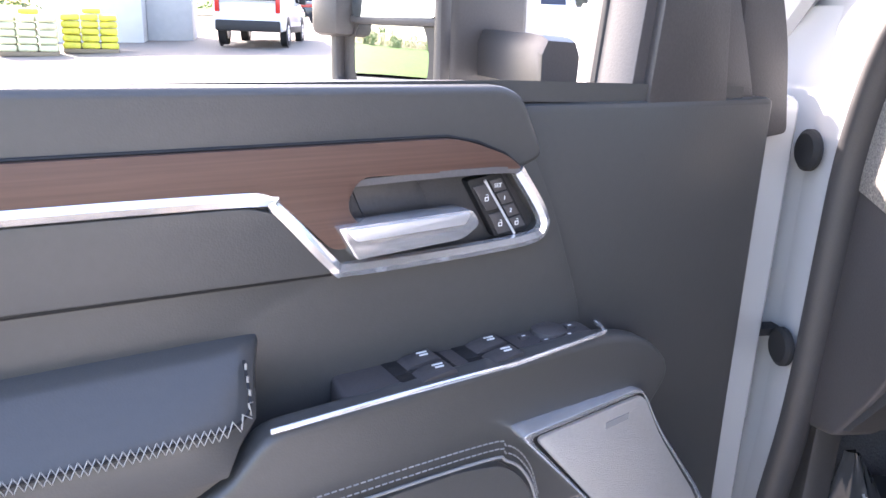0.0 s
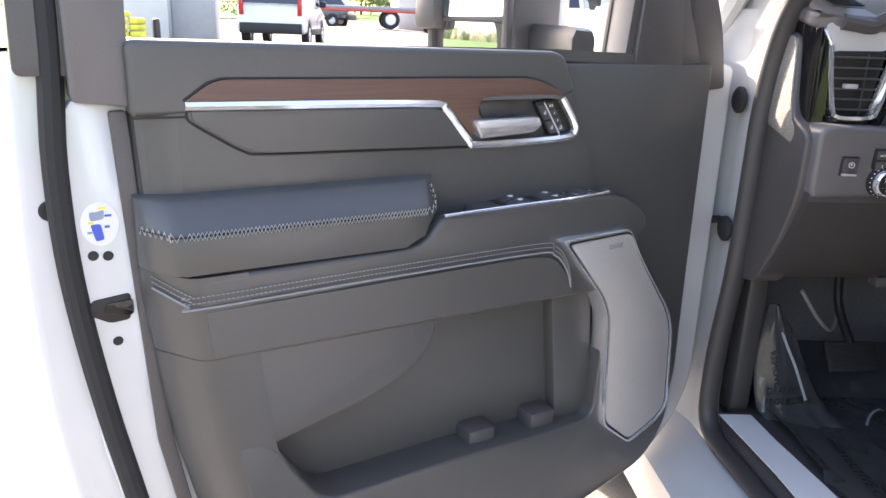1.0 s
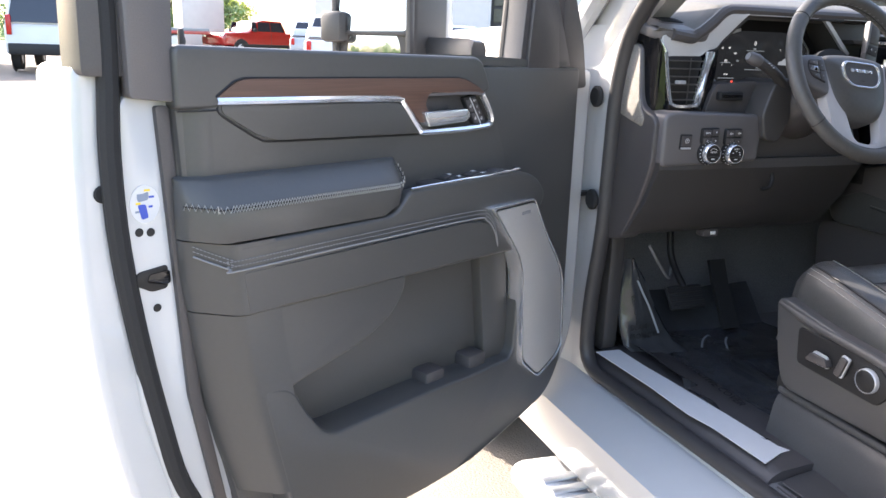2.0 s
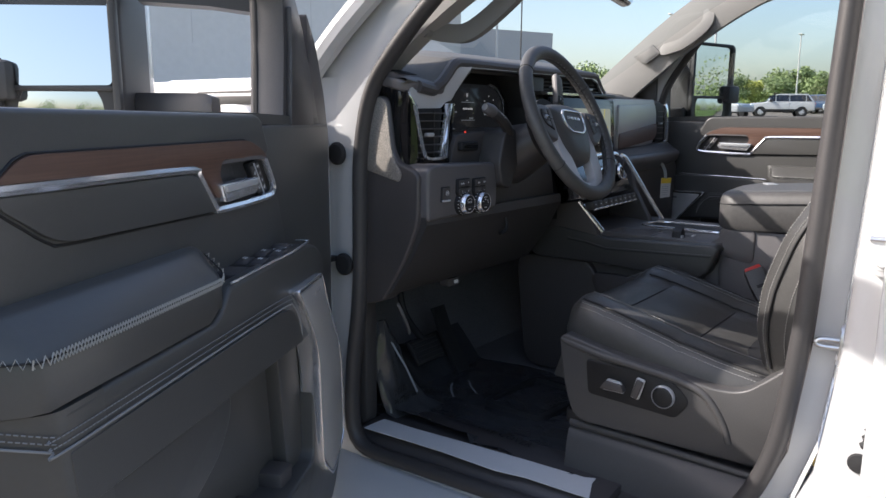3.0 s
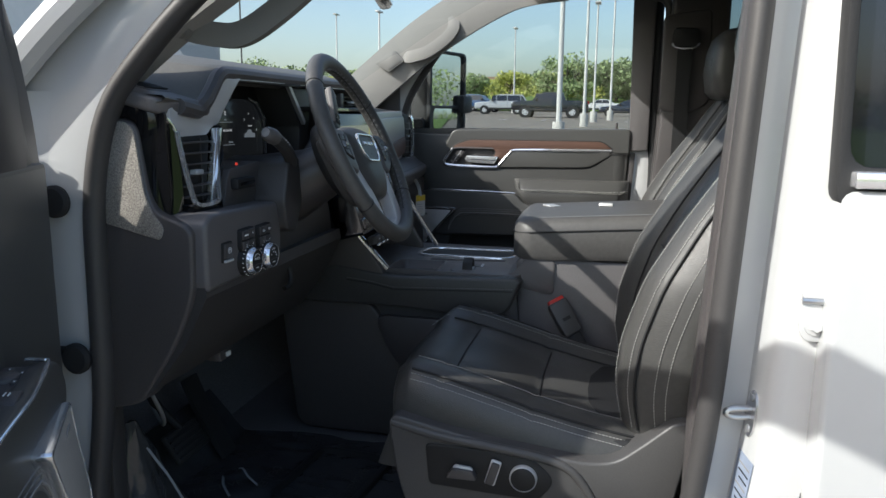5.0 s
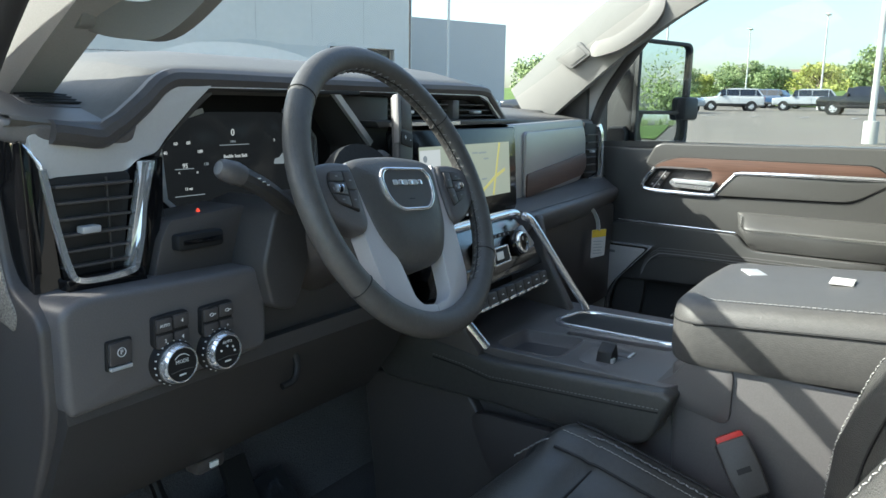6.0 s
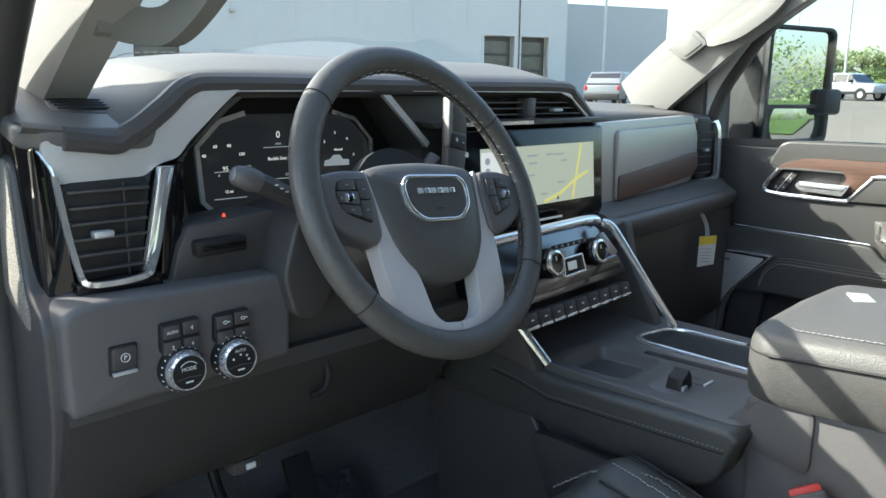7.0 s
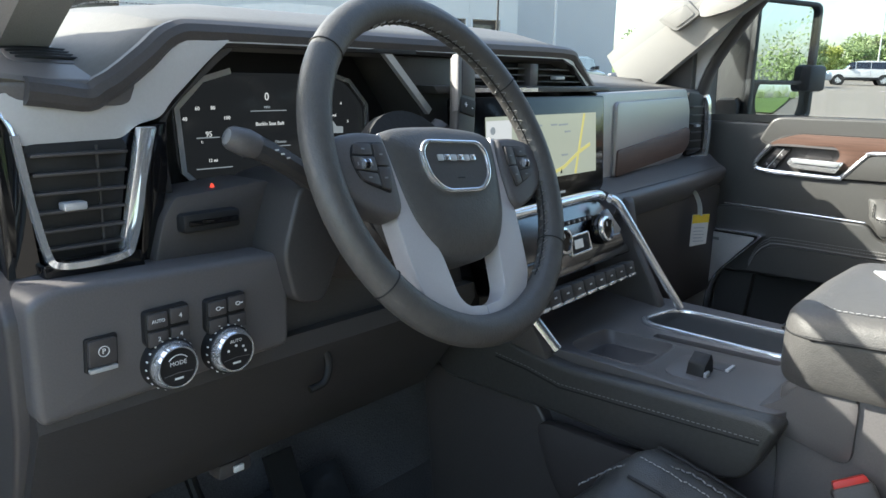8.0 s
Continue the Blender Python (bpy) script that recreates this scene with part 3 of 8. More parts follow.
part("hinge_ear", prism(rounded([(-0.208, 1.312), (-0.208, 1.322), (-0.221, 1.337), (-0.238, 1.346), (-0.256, 1.346), (-0.256, 1.312)], 0.004), 0.568, 0.581, "x", 0.002), WHITE, hinge)
part("hinge_pin", sweep([(0.570, -0.207, 1.3105), (0.570, -0.252, 1.3105)], 0.0045), STEEL, hinge)
part("bolt_washer", lathe([(0, 0.003), (0.0125, 0.003), (0.0135, 0)], 24, Matrix.Translation((0.571, -0.225, 1.279)) @ pose(0, 0, 0, 0, -90, 0)), WHITE, hinge)
part("hinge_bolt", lathe([(0, 0.008), (0.0065, 0.008), (0.008, 0.0065), (0.008, 0)], 6, Matrix.Translation((0.569, -0.225, 1.279)) @ pose(0, 0, 0, 0, -90, 0)), WHITE, hinge)
part("wiring_boot", lathe([(0.010 + 0.004 * (i % 2), 0.006 * i) for i in range(12)], 16, Matrix.Translation((0.586, -0.230, 0.995)) @ pose(0, 0, 0, 12, 0, 0)), RUBBER, truck, "ribbed black wiring boot")
part("rubber_plug", lathe([(0, 0.006), (0.014, 0.004), (0.016, 0)], 16, Matrix.Translation((0.5795, -0.222, 0.972)) @ pose(0, 0, 0, 0, -90, 0)), RUBBER, truck)

# rear doors
for k, f in enumerate(both(0)):
    part("rear_door_skin", prism(rounded([(-0.228, 0.54), (-0.232, 1.449), (-1.30, 1.449), (-1.30, 0.54)], 0.02), 0.530, 0.60, "x", 0.014, 3), WHITE, truck, "white rear door", f=f)
    part("rear_belt_moulding", prism([(-0.24, 1.453), (-0.24, 1.472), (-1.30, 1.472), (-1.30, 1.453)], 0.524, 0.56, "x", 0.003), CHROME, truck, "bright belt moulding", f=f)
    part("rear_window_frame", ring(rounded([(-0.226, 1.43), (-0.212, 1.99), (-1.30, 1.99), (-1.30, 1.43)], 0.02), rounded([(-0.237, 1.475), (-0.225, 1.94), (-1.22, 1.94), (-1.26, 1.475)], 0.03), 0.545, 0.58, "x", 0.006), RUBBER, truck, f=f)
    part("rear_door_glass", prism([(-0.24, 1.47), (-0.23, 1.945), (-1.23, 1.945), (-1.27, 1.47)], 0.560, 0.566, "x"), REARGLASS if k else DARKGLASS, truck, "dark tinted rear door glass", f=f)
    part("rear_door_trim", prism(rounded([(-0.26, 0.68), (-0.30, 1.20), (-0.34, 1.462), (-1.29, 1.462), (-1.29, 0.68)], 0.02), 0.612, 0.66, "x", 0.012), PLASTIC, truck, "black rear door trim", f=f)
    part("glass_divider", box(0.552, 0.572, -0.352, -0.335, 1.46, 1.96, 0.003), BLACK, truck, f=f)

# front wheel, well and running board
wheel_m = Matrix.Translation((0.60, 1.90, 0.42)) @ pose(0, 0, 0, 0, -90, 0)
fw = part("wheel", lathe([(0.0, -0.02), (0.20, 0.0), (0.245, 0.03), (0.245, -0.2), (0, -0.2)], 40, wheel_m), SATIN, truck)
tyre = lathe([(0.25, 0.02), (0.36, 0.035), (0.405, 0.01), (0.41, -0.1), (0.405, -0.22), (0.36, -0.25), (0.25, -0.23)], 64, wheel_m)
part("tyre", tyre, RUBBER, fw, "black tyre with blocky tread")
tread = bmesh.new()
for i in range(72):
    for j in range(4):
        a = 2 * math.pi * (i + 0.5 * (j % 2)) / 72
        b = box(-0.011, 0.011, -0.012, 0.008, -0.024, 0.024, 0)
        b.transform(Matrix.Translation((0.565 + 0.056 * j + 0.05, 1.90 + 0.412 * math.cos(a), 0.42 + 0.412 * math.sin(a))) @ pose(0, 0, 0, math.degrees(a) - 90, 0, 0) @ pose(0, 0, 0, 0, 0, 25 if j % 2 else -25) @ pose(0, 0, 0, 0, 90, 0))
        me = bpy.data.meshes.new("tmp")
        b.to_mesh(me), b.free()
        tread.from_mesh(me)
        bpy.data.meshes.remove(me)
part("tread", tread, mat("dusty_tread", (0.09, 0.065, 0.045), 0.9, bump=0.4, scale=80), fw)
part("wheel_well", prism(rounded([(1.30, 0.5), (1.36, 1.0), (1.7, 1.18), (2.15, 1.18), (2.5, 0.95), (2.55, 0.5)], 0.1), 0.63, 1.0, "x", 0.01), BLACK, truck)
for f in both(0):
    board = part("running_board", prism(rounded([(0.395, 0.40), (0.57, 0.40), (0.57, 0.455), (0.42, 0.462), (0.395, 0.445)], 0.015), -1.25, 0.80, "y", 0.01), CHROME, truck, "bright running board with a ribbed tread", f=f)
    part("tread_pad", join(*[box(0.43, 0.53, 0.68 - 0.05 * i, 0.705 - 0.05 * i, 0.46, 0.466, 0.001) for i in range(12)]), SATIN, board, f=f)
part("chassis", box(0.85, 2 * CX - 0.85, -1.5, 2.6, 0.42, 0.60, 0.02), BLACK, truck)


# ======================= front doors =======================
def build_door(d, f, driver):
    """A front door in its own frame: x from the hinge to the latch, y towards the cab, z up."""
    def add(name, bm, m, parent=d, label="", angle=35):
        return part(name, bm, m, parent, label, f, angle)

    shell = add("shell", prism(rounded([(-0.035, 0.74), (0.10, 0.60), (0.45, 0.565), (1.02, 0.565), (1.15, 0.70), (1.20, 0.95), (1.215, 1.20), (1.205, 1.455), (-0.035, 1.455)],
                [0.1, 0.1, 0.1, 0.15, 0.2, 0.2, 0.2, 0.02, 0.02], 5), -0.11, 0.025, "y", 0.012, 3), WHITE, d, "white painted steel door shell")
    add("shell_step", prism(rounded([(1.09, 0.70), (1.150, 0.95), (1.162, 1.20), (1.155, 1.42), (1.075, 1.42), (1.0, 0.66)], 0.05), 0.0, 0.040, "y", 0.008), WHITE)
    # window frame
    FO = rounded([(0.085, 1.44), (0.105, 1.49), (0.20, 1.70), (0.45, 1.875), (0.64, 1.955), (0.84, 2.0), (1.19, 2.0), (1.20, 1.44)], [0.01, 0.05, 0.08, 0.1, 0.1, 0.1, 0.05, 0.01], 4)
    FI = rounded([(0.282, 1.462), (0.268, 1.60), (0.268, 1.688), (0.45, 1.806), (0.64, 1.880), (0.84, 1.935), (1.075, 1.935), (1.085, 1.462)], [0.01, 0.05, 0.01, 0.1, 0.1, 0.08, 0.05, 0.01], 4)
    if not driver:
        FO = rounded([(0.085, 1.44), (0.100, 1.52), (0.18, 1.70), (0.30, 1.80), (0.43, 1.885), (0.56, 1.955), (0.70, 2.0), (0.85, 2.02), (1.17, 2.02), (1.20, 1.44)], [0.01, 0.05, 0.08, 0.1, 0.1, 0.1, 0.1, 0.1, 0.05, 0.01], 4)
        FI = rounded([(0.252, 1.462), (0.245, 1.682), (0.33, 1.742), (0.457, 1.830), (0.573, 1.898), (0.71, 1.945), (0.854, 1.962), (1.09, 1.962), (1.105, 1.92), (1.085, 1.462)], [0.01, 0.015, 0.05, 0.1, 0.1, 0.1, 0.1, 0.04, 0.03, 0.01], 4)
    frame_ = add("window_frame", ring(FO, FI, -0.020, 0.045, "y", 0.006), PLASTIC, d, "dark grey window frame")
    if driver:
        add("glass_run", sweep([(0.274, -0.01, 1.462), (0.260, -0.01, 1.60), (0.262, -0.01, 1.692), (0.45, -0.01, 1.815), (0.64, -0.01, 1.888)], 0.010), RUBBER, frame_)
        add("sail_panel", prism(rounded([(0.268, 1.45), (0.255, 1.60), (0.257, 1.676), (0.215, 1.650), (0.165, 1.56), (0.150, 1.45)], 0.01), 0.044, 0.056, "y", 0.006), PLASTIC, frame_)
    add("pillar_cover", prism(rounded([(1.082, 1.405), (1.146, 1.412), (1.150, 1.98), (1.072, 1.97)], 0.008), 0.03, 0.062, "y", 0.008), PLASTIC2, frame_)
    if driver:
        add("door_glass", box(0.30, 1.10, -0.030, -0.026, 1.44, 1.47, 0.0), SIDEGLASS)
    else:
        add("door_glass", prism([(0.245, 1.455), (0.240, 1.69), (0.33, 1.75), (0.457, 1.838), (0.573, 1.906), (0.71, 1.952), (0.854, 1.968), (1.10, 1.968), (1.09, 1.455)], -0.016, -0.012, "y"), SIDEGLASS, d, "closed tinted side glass").visible_shadow = False
    # seal round the rim
    seal = [(0.20, 0.622), (0.40, 0.605), (0.96, 0.60), (1.08, 0.76), (1.125, 0.93), (1.160, 1.16), (1.168, 1.33), (1.160, 1.52), (1.165, 1.97)]
    add("door_seal", sweep(smooth_path([(u, 0.036, z) for u, z in seal], 5), 0.015), RUBBER, d, "black rubber seal")
    # trim
    card = add("trim_panel", prism(rounded([(0.070, 1.458), (0.066, 1.0), (0.060, 0.80), (0.128, 0.67), (0.33, 0.635), (0.58, 0.605), (0.90, 0.615), (1.0, 0.70), (1.045, 0.90), (1.072, 1.2), (1.085, 1.462)],
               [0.01, 0.1, 0.1, 0.08, 0.1, 0.1, 0.1, 0.1, 0.1, 0.1, 0.01], 5), 0.012, 0.058, "y", 0.008), VINYL, d, "charcoal moulded door trim")
    add("edge_trim", prism(rounded([(1.086, 1.40), (1.060, 0.95), (1.02, 0.72), (1.038, 0.72), (1.080, 0.95), (1.106, 1.40)], 0.005), 0.02, 0.050, "y", 0.004), PLASTIC, card)
    bump_out = f @ Matrix.Translation((0, 0.010, 0))

    def addo(name, bm, m, parent=d, label="", angle=35):
        """As add, on the raised face."""
        return part(name, bm, m, parent, label, bump_out, angle)

    def flush(bm):
        """The rear end sinks level with the face."""
        for v in bm.verts:
            if v.co.x > 0.93 and v.co.y > 0.052:
                v.co.y -= min(1.0, (v.co.x - 0.93) / 0.09) * 0.0050
        return bm

    # the face stands proud of the hinge end, with a hollow for the handle
    HOLLOW = rounded([(0.603, 1.4095), (0.448, 1.410), (0.402, 1.352), (0.428, 1.338), (0.585, 1.343)], [0.012, 0.008, 0.02, 0.01, 0.01], 4)
    FACE = rounded([(1.034, 1.44), (0.430, 1.44), (0.392, 1.372), (0.362, 1.30), (0.345, 1.255), (0.345, 1.17), (1.030, 1.17), (1.034, 1.392)], [0.005, 0.01, 0.03, 0.03, 0.02, 0.005, 0.005, 0.01], 4)
    add("raised_face", plate(FACE, [HOLLOW], 0.045, 0.069, "y", 0.006), VINYL, card, "charcoal door face with a hollow for the handle")
    turned = [[(u + o, w, z) for u, w in ((1.022, 0.040), (1.022, 0.0680), (1.034, 0.0692), (1.046, 0.0680), (1.058, 0.0645), (1.070, 0.0585), (1.079, 0.0510), (1.085, 0.0420), (1.087, 0.030), (1.060, 0.030))] for z, o in ((1.445, 0.0), (1.392, 0.0), (1.30, -0.002), (1.17, -0.004))]
    add("face_rear_turn", loft(turned), VINYL, card)
    add("upper_pad", prism(rounded([(1.086, 1.484), (0.452, 1.477), (0.432, 1.468), (0.405, 1.415), (0.43, 1.405), (0.96, 1.405), (1.02, 1.395), (1.085, 1.394)],
        [0.014, 0.02, 0.03, 0.03, 0.01, 0.02, 0.03, 0.01], 5), 0.004, 0.0715, "y", 0.032, 8), VINYL, card, "padded charcoal upper door pad")
    add("belt_strip", sweep([(0.12, 0.03, 1.460), (0.44, 0.03, 1.470), (1.07, 0.03, 1.472)], [(-0.022, -0.008), (0.022, -0.008), (0.022, 0.006), (-0.022, 0.010)], up=(0, 0, 1)), VINYL, card)
    add("pad_seam", sweep([(1.084, 0.0705, 1.393), (1.02, 0.0705, 1.393)], 0.0012), BLACK, card)
    wood = addo("wood_trim", flush(prism(rounded([(1.022, 1.412), (0.986, 1.438), (0.50, 1.437), (0.452, 1.420), (0.436, 1.408), (0.592, 1.412), (0.603, 1.388), (0.577, 1.362), (0.612, 1.356), (0.662, 1.408)],
               [0.004, 0.02, 0.02, 0.01, 0.004, 0.012, 0.015, 0.004, 0.01, 0.015], 4), 0.050, 0.069, "y", 0.007, 4)), WOOD, card, "brown open-pore wood trim")
    addo("wood_gap", sweep([(1.024, 0.062, 1.4125), (0.995, 0.062, 1.4335), (0.978, 0.062, 1.4390), (0.74, 0.062, 1.4385), (0.51, 0.062, 1.4380), (0.48, 0.062, 1.4320), (0.452, 0.062, 1.4210), (0.434, 0.062, 1.408)], 0.0016), BLACK, card)
    add("hollow_floor", prism([(0.505 + (p[0] - 0.505) * 1.03, 1.375 + (p[1] - 1.375) * 1.03) for p in HOLLOW], 0.046, 0.0592, "y"), BLACKPLASTIC, card)
    addo("hollow_hood", sweep(smooth_path([(0.596, 0.060, 1.408), (0.52, 0.062, 1.4095), (0.452, 0.062, 1.4085), (0.438, 0.060, 1.404)], 4), [(-0.007, -0.0035), (0.007, -0.0035), (0.007, 0.002), (0.0, 0.0045), (-0.007, 0.002)], up=(0, 0, 1)), PLASTIC2, card, "dark lip over the handle hollow")
    add("finger_well", prism(rounded([(0.590, 1.402), (0.530, 1.403), (0.515, 1.376), (0.578, 1.374)], 0.008), 0.055, 0.0605, "y", 0.001), BLACKPLASTIC, card)
    addo("chrome_strip", flush(sweep(smooth_path([(1.022, 0.067, 1.406), (0.85, 0.067, 1.405), (0.672, 0.067, 1.402), (0.655, 0.067, 1.394), (0.612, 0.067, 1.345), (0.598, 0.067, 1.339), (0.50, 0.067, 1.339), (0.425, 0.067, 1.342), (0.406, 0.067, 1.350), (0.410, 0.067, 1.368), (0.438, 0.067, 1.406)], 5),
        [(-0.0055, -0.006), (0.0055, -0.006), (0.005, 0.0005), (0.0, 0.003), (-0.005, 0.0005)], up=(0, 1, 0))), CHROME, card, "bright chrome strip")
    handle = addo("door_handle", prism(rounded([(0.612, 1.3765), (0.597, 1.350), (0.500, 1.355), (0.484, 1.366), (0.492, 1.379)], [0.002, 0.003, 0.008, 0.006, 0.005], 4), 0.056, 0.078, "y", 0.004, 3), CHROME, d, "satin chrome pull handle")
    addo("handle_face", prism(rounded([(0.606, 1.3755), (0.598, 1.3650), (0.500, 1.368), (0.495, 1.3775)], 0.003), 0.074, 0.0805, "y", 0.003), SATIN, handle)
    pad = add("button_block", prism(rounded([(0.487, 1.399), (0.452, 1.404), (0.417, 1.351), (0.453, 1.345)], 0.004), 0.058, 0.0690, "y", 0.002), BLACK, d, "lock and memory buttons")
    keys_ = [((0.482, 1.394), (0.468, 1.396), (0.451, 1.372), (0.466, 1.370)), ((0.464, 1.368), (0.450, 1.3695), (0.436, 1.350), (0.452, 1.348))]
    for i in range(4):
        a = i / 4
        keys_.append(((0.465 - 0.031 * a, 1.3975 - 0.047 * a), (0.452 - 0.031 * a, 1.3995 - 0.047 * a), (0.4445 - 0.031 * a, 1.3885 - 0.047 * a), (0.4575 - 0.031 * a, 1.3865 - 0.047 * a)))
    for q in keys_:
        c = (sum(p[0] for p in q) / 4, sum(p[1] for p in q) / 4)
        add("button", prism([(c[0] + (p[0] - c[0]) * 0.94, c[1] + (p[1] - c[1]) * 0.94) for p in q], 0.067, 0.0705, "y", 0.0008), PLASTIC, pad)
    add("button_divider", sweep([(0.4695, 0.0705, 1.3985), (0.4340, 0.0705, 1.3475)], 0.0012), SATIN, pad)
    face = pose(0, 0, 0, 90, 0, 180)
    if driver:
        for txt, u, z in (("SET", 0.4555, 1.393), ("1", 0.4475, 1.3812), ("2", 0.4400, 1.3695)):
            add("lettering", words(txt, 0.0052, Matrix.Translation((u, 0.0709, z)) @ face), MARK, pad)
    for u, z in ((0.4665, 1.3825), (0.4505, 1.3585), (0.4325, 1.3578)):
        add("symbol", ring(rounded([(u - 0.002, z - 0.0026), (u + 0.002, z - 0.0026), (u + 0.002, z + 0.0012), (u - 0.002, z + 0.0012)], 0.0006), rounded([(u - 0.0013, z - 0.0018), (u + 0.0013, z - 0.0018), (u + 0.0013, z + 0.0005), (u - 0.0013, z + 0.0005)], 0.0003), 0.0705, 0.071, "y"), MARK, pad)
        add("symbol", sweep([(u - 0.0014, 0.0708, z + 0.0010), (u - 0.0010, 0.0708, z + 0.0032), (u + 0.0010, 0.0708, z + 0.0032)], 0.0003), MARK, pad)
    addo("inset_pad", flush(prism(rounded([(1.016, 1.400), (0.674, 1.396), (0.652, 1.388), (0.610, 1.338), (0.925, 1.3445), (0.955, 1.352), (1.014, 1.388)], [0.01, 0.02, 0.02, 0.008, 0.02, 0.02, 0.01], 4), 0.03, 0.0665, "y", 0.010, 4)), VINYL, card, "charcoal inset pad")
    addo("inset_gap", sweep(smooth_path([(1.019, 0.0585, 1.402), (1.018, 0.0585, 1.388), (0.985, 0.0585, 1.366), (0.952, 0.0585, 1.347), (0.922, 0.0585, 1.3415), (0.76, 0.0585, 1.338), (0.607, 0.0585, 1.335)], 5), 0.0019), BLACK, card, "dark gap round the inset pad")
    add("front_shield", prism(rounded([(0.090, 1.405), (0.004, 1.412), (0.030, 1.52), (0.075, 1.62), (0.125, 1.68), (0.110, 1.50)], [0.006, 0.01, 0.03, 0.03, 0.01, 0.02], 4), -0.02, 0.035, "y", 0.008, 3), PLASTIC, frame_, "dark cover at the front of the window")
    # armrest with a stitched edge
    prof = [(0.04, 1.300), (0.086, 1.297), (0.094, 1.293), (0.127, 1.266), (0.132, 1.259), (0.134, 1.250), (0.133, 1.222), (0.130, 1.2085), (0.04, 1.207)]
    rows = []
    for u, sw, lo in ((1.088, 0.35, 0.0), (1.078, 0.55, 0.0), (1.060, 0.88, 0.0), (1.045, 1.0, 0.0), (0.88, 1.0, 0.0), (0.745, 1.0, 0.0), (0.715, 0.99, 0.016), (0.695, 0.94, 0.034), (0.680, 0.84, 0.048), (0.672, 0.60, 0.055)):
        rows.append([(u + (0.010 if w > 0.1 and u < 0.7 else 0), 0.04 + (w - 0.04) * sw, max(z, 1.207 + lo)) for w, z in prof])
    arm = add("armrest", loft(rows), VINYL, d, "padded charcoal armrest", 50)
    edge = [(1.086, 0.076, 1.259), (1.078, 0.0925, 1.259), (1.060, 0.1225, 1.259), (1.045, 0.1335, 1.259), (0.88, 0.1335, 1.259), (0.745, 0.1335, 1.259), (0.715, 0.1325, 1.2595), (0.702, 0.1285, 1.262), (0.695, 0.1225, 1.269), (0.692, 0.108, 1.281), (0.690, 0.096, 1.290)]
    path_ = smooth_path(edge, 6)
    add("armrest_seam", sweep(path_, 0.0012), BLACK, arm)
    add("stitching", stitches([p + Vector((0, 0.001, 0)) for p in path_], 0.0046, 0.0004, 0.0009, 0.0048), PALETHREAD, arm, "grey cross stitching")
    add("stitching", stitches([p + Vector((-0.005, 0.0013, 0)) for p in path_ if 0.72 < p.x < 1.046], 0.0046, 0.0004, 0.0009, 0.0048), PALETHREAD, arm, "grey cross stitching")
    # broad band under it, with the window switches on top
    def bend(bm):
        """The front third turns away towards the hinge."""
        for v in bm.verts:
            if v.co.y > 0.09 and v.co.x < 0.47:
                v.co.y -= (0.47 - v.co.x) * 0.12
        return bm

    bandp = rounded([(1.034, 1.204), (0.735, 1.206), (0.715, 1.214), (0.686, 1.246), (0.36, 1.251), (0.285, 1.232), (0.235, 1.185), (0.30, 1.12), (0.36, 1.08), (1.024, 1.092)],
                    [0.01, 0.03, 0.02, 0.015, 0.06, 0.05, 0.03, 0.02, 0.01, 0.01], 5)
    band = add("mid_band", bend(prism(bandp, 0.104, 0.132, "y", 0.010, 3)), VINYL, d, "charcoal padded band below the armrest")
    add("band_core", prism(rounded([(1.03, 1.20), (0.70, 1.20), (0.30, 1.19), (0.27, 1.14), (0.38, 1.09), (1.02, 1.095)], 0.01), 0.045, 0.1045, "y", 0.002), VINYL, band)
    turn = [[(u + o, w, z) for u, w in ((1.088, 0.04), (0.97, 0.04), (0.97, 0.1315), (1.030, 0.1318), (1.040, 0.128), (1.047, 0.122), (1.084, 0.068), (1.088, 0.056))] for z, o in ((1.205, 0.0), (1.16, -0.002), (1.094, -0.010))]
    add("band_rear_turn", loft(turn), VINYL, band)
    turn = [[(u + o, w, z) for u, w in ((1.088, 0.04), (0.97, 0.04), (0.97, 0.127), (1.030, 0.1274), (1.040, 0.124), (1.047, 0.119), (1.084, 0.066), (1.088, 0.055))] for z, o in ((1.0915, -0.011), (1.03, -0.018), (0.95, -0.030), (0.85, -0.052), (0.76, -0.078))]
    add("lower_rear_turn", loft(turn), VINYL, card)
    add("band_pad", prism(rounded([(1.026, 1.160), (0.52, 1.166), (0.475, 1.158), (0.452, 1.135), (0.43, 1.092), (1.018, 1.096)], [0.005, 0.03, 0.03, 0.03, 0.004, 0.004], 4), 0.11, 0.1328, "y", 0.001, 1), VINYL, band)
    line = smooth_path([(1.078, 0.081, 1.184), (1.066, 0.0975, 1.178), (1.053, 0.1175, 1.172), (1.044, 0.1280, 1.168), (1.034, 0.1335, 1.166), (0.80, 0.135, 1.170), (0.52, 0.135, 1.172), (0.475, 0.1345, 1.163), (0.450, 0.134, 1.138), (0.436, 0.133, 1.104)], 6)
    add("piping", sweep(line, 0.0014), STITCH, band, "grey piping")
    for dz in (0.008, 0.015):
        add("stitching", stitches([p + Vector((0, 0.0 if dz < 0.01 else -0.001, dz)) for p in line], 0.004, 0.002, 0.0008), STITCH, band, "grey stitching")
    add("chrome_line", bend(sweep(smooth_path([(0.684, 0.131, 1.249), (0.55, 0.131, 1.2525), (0.375, 0.131, 1.254), (0.352, 0.124, 1.2535), (0.342, 0.104, 1.252)], 5), 0.0022)), CHROME, band)
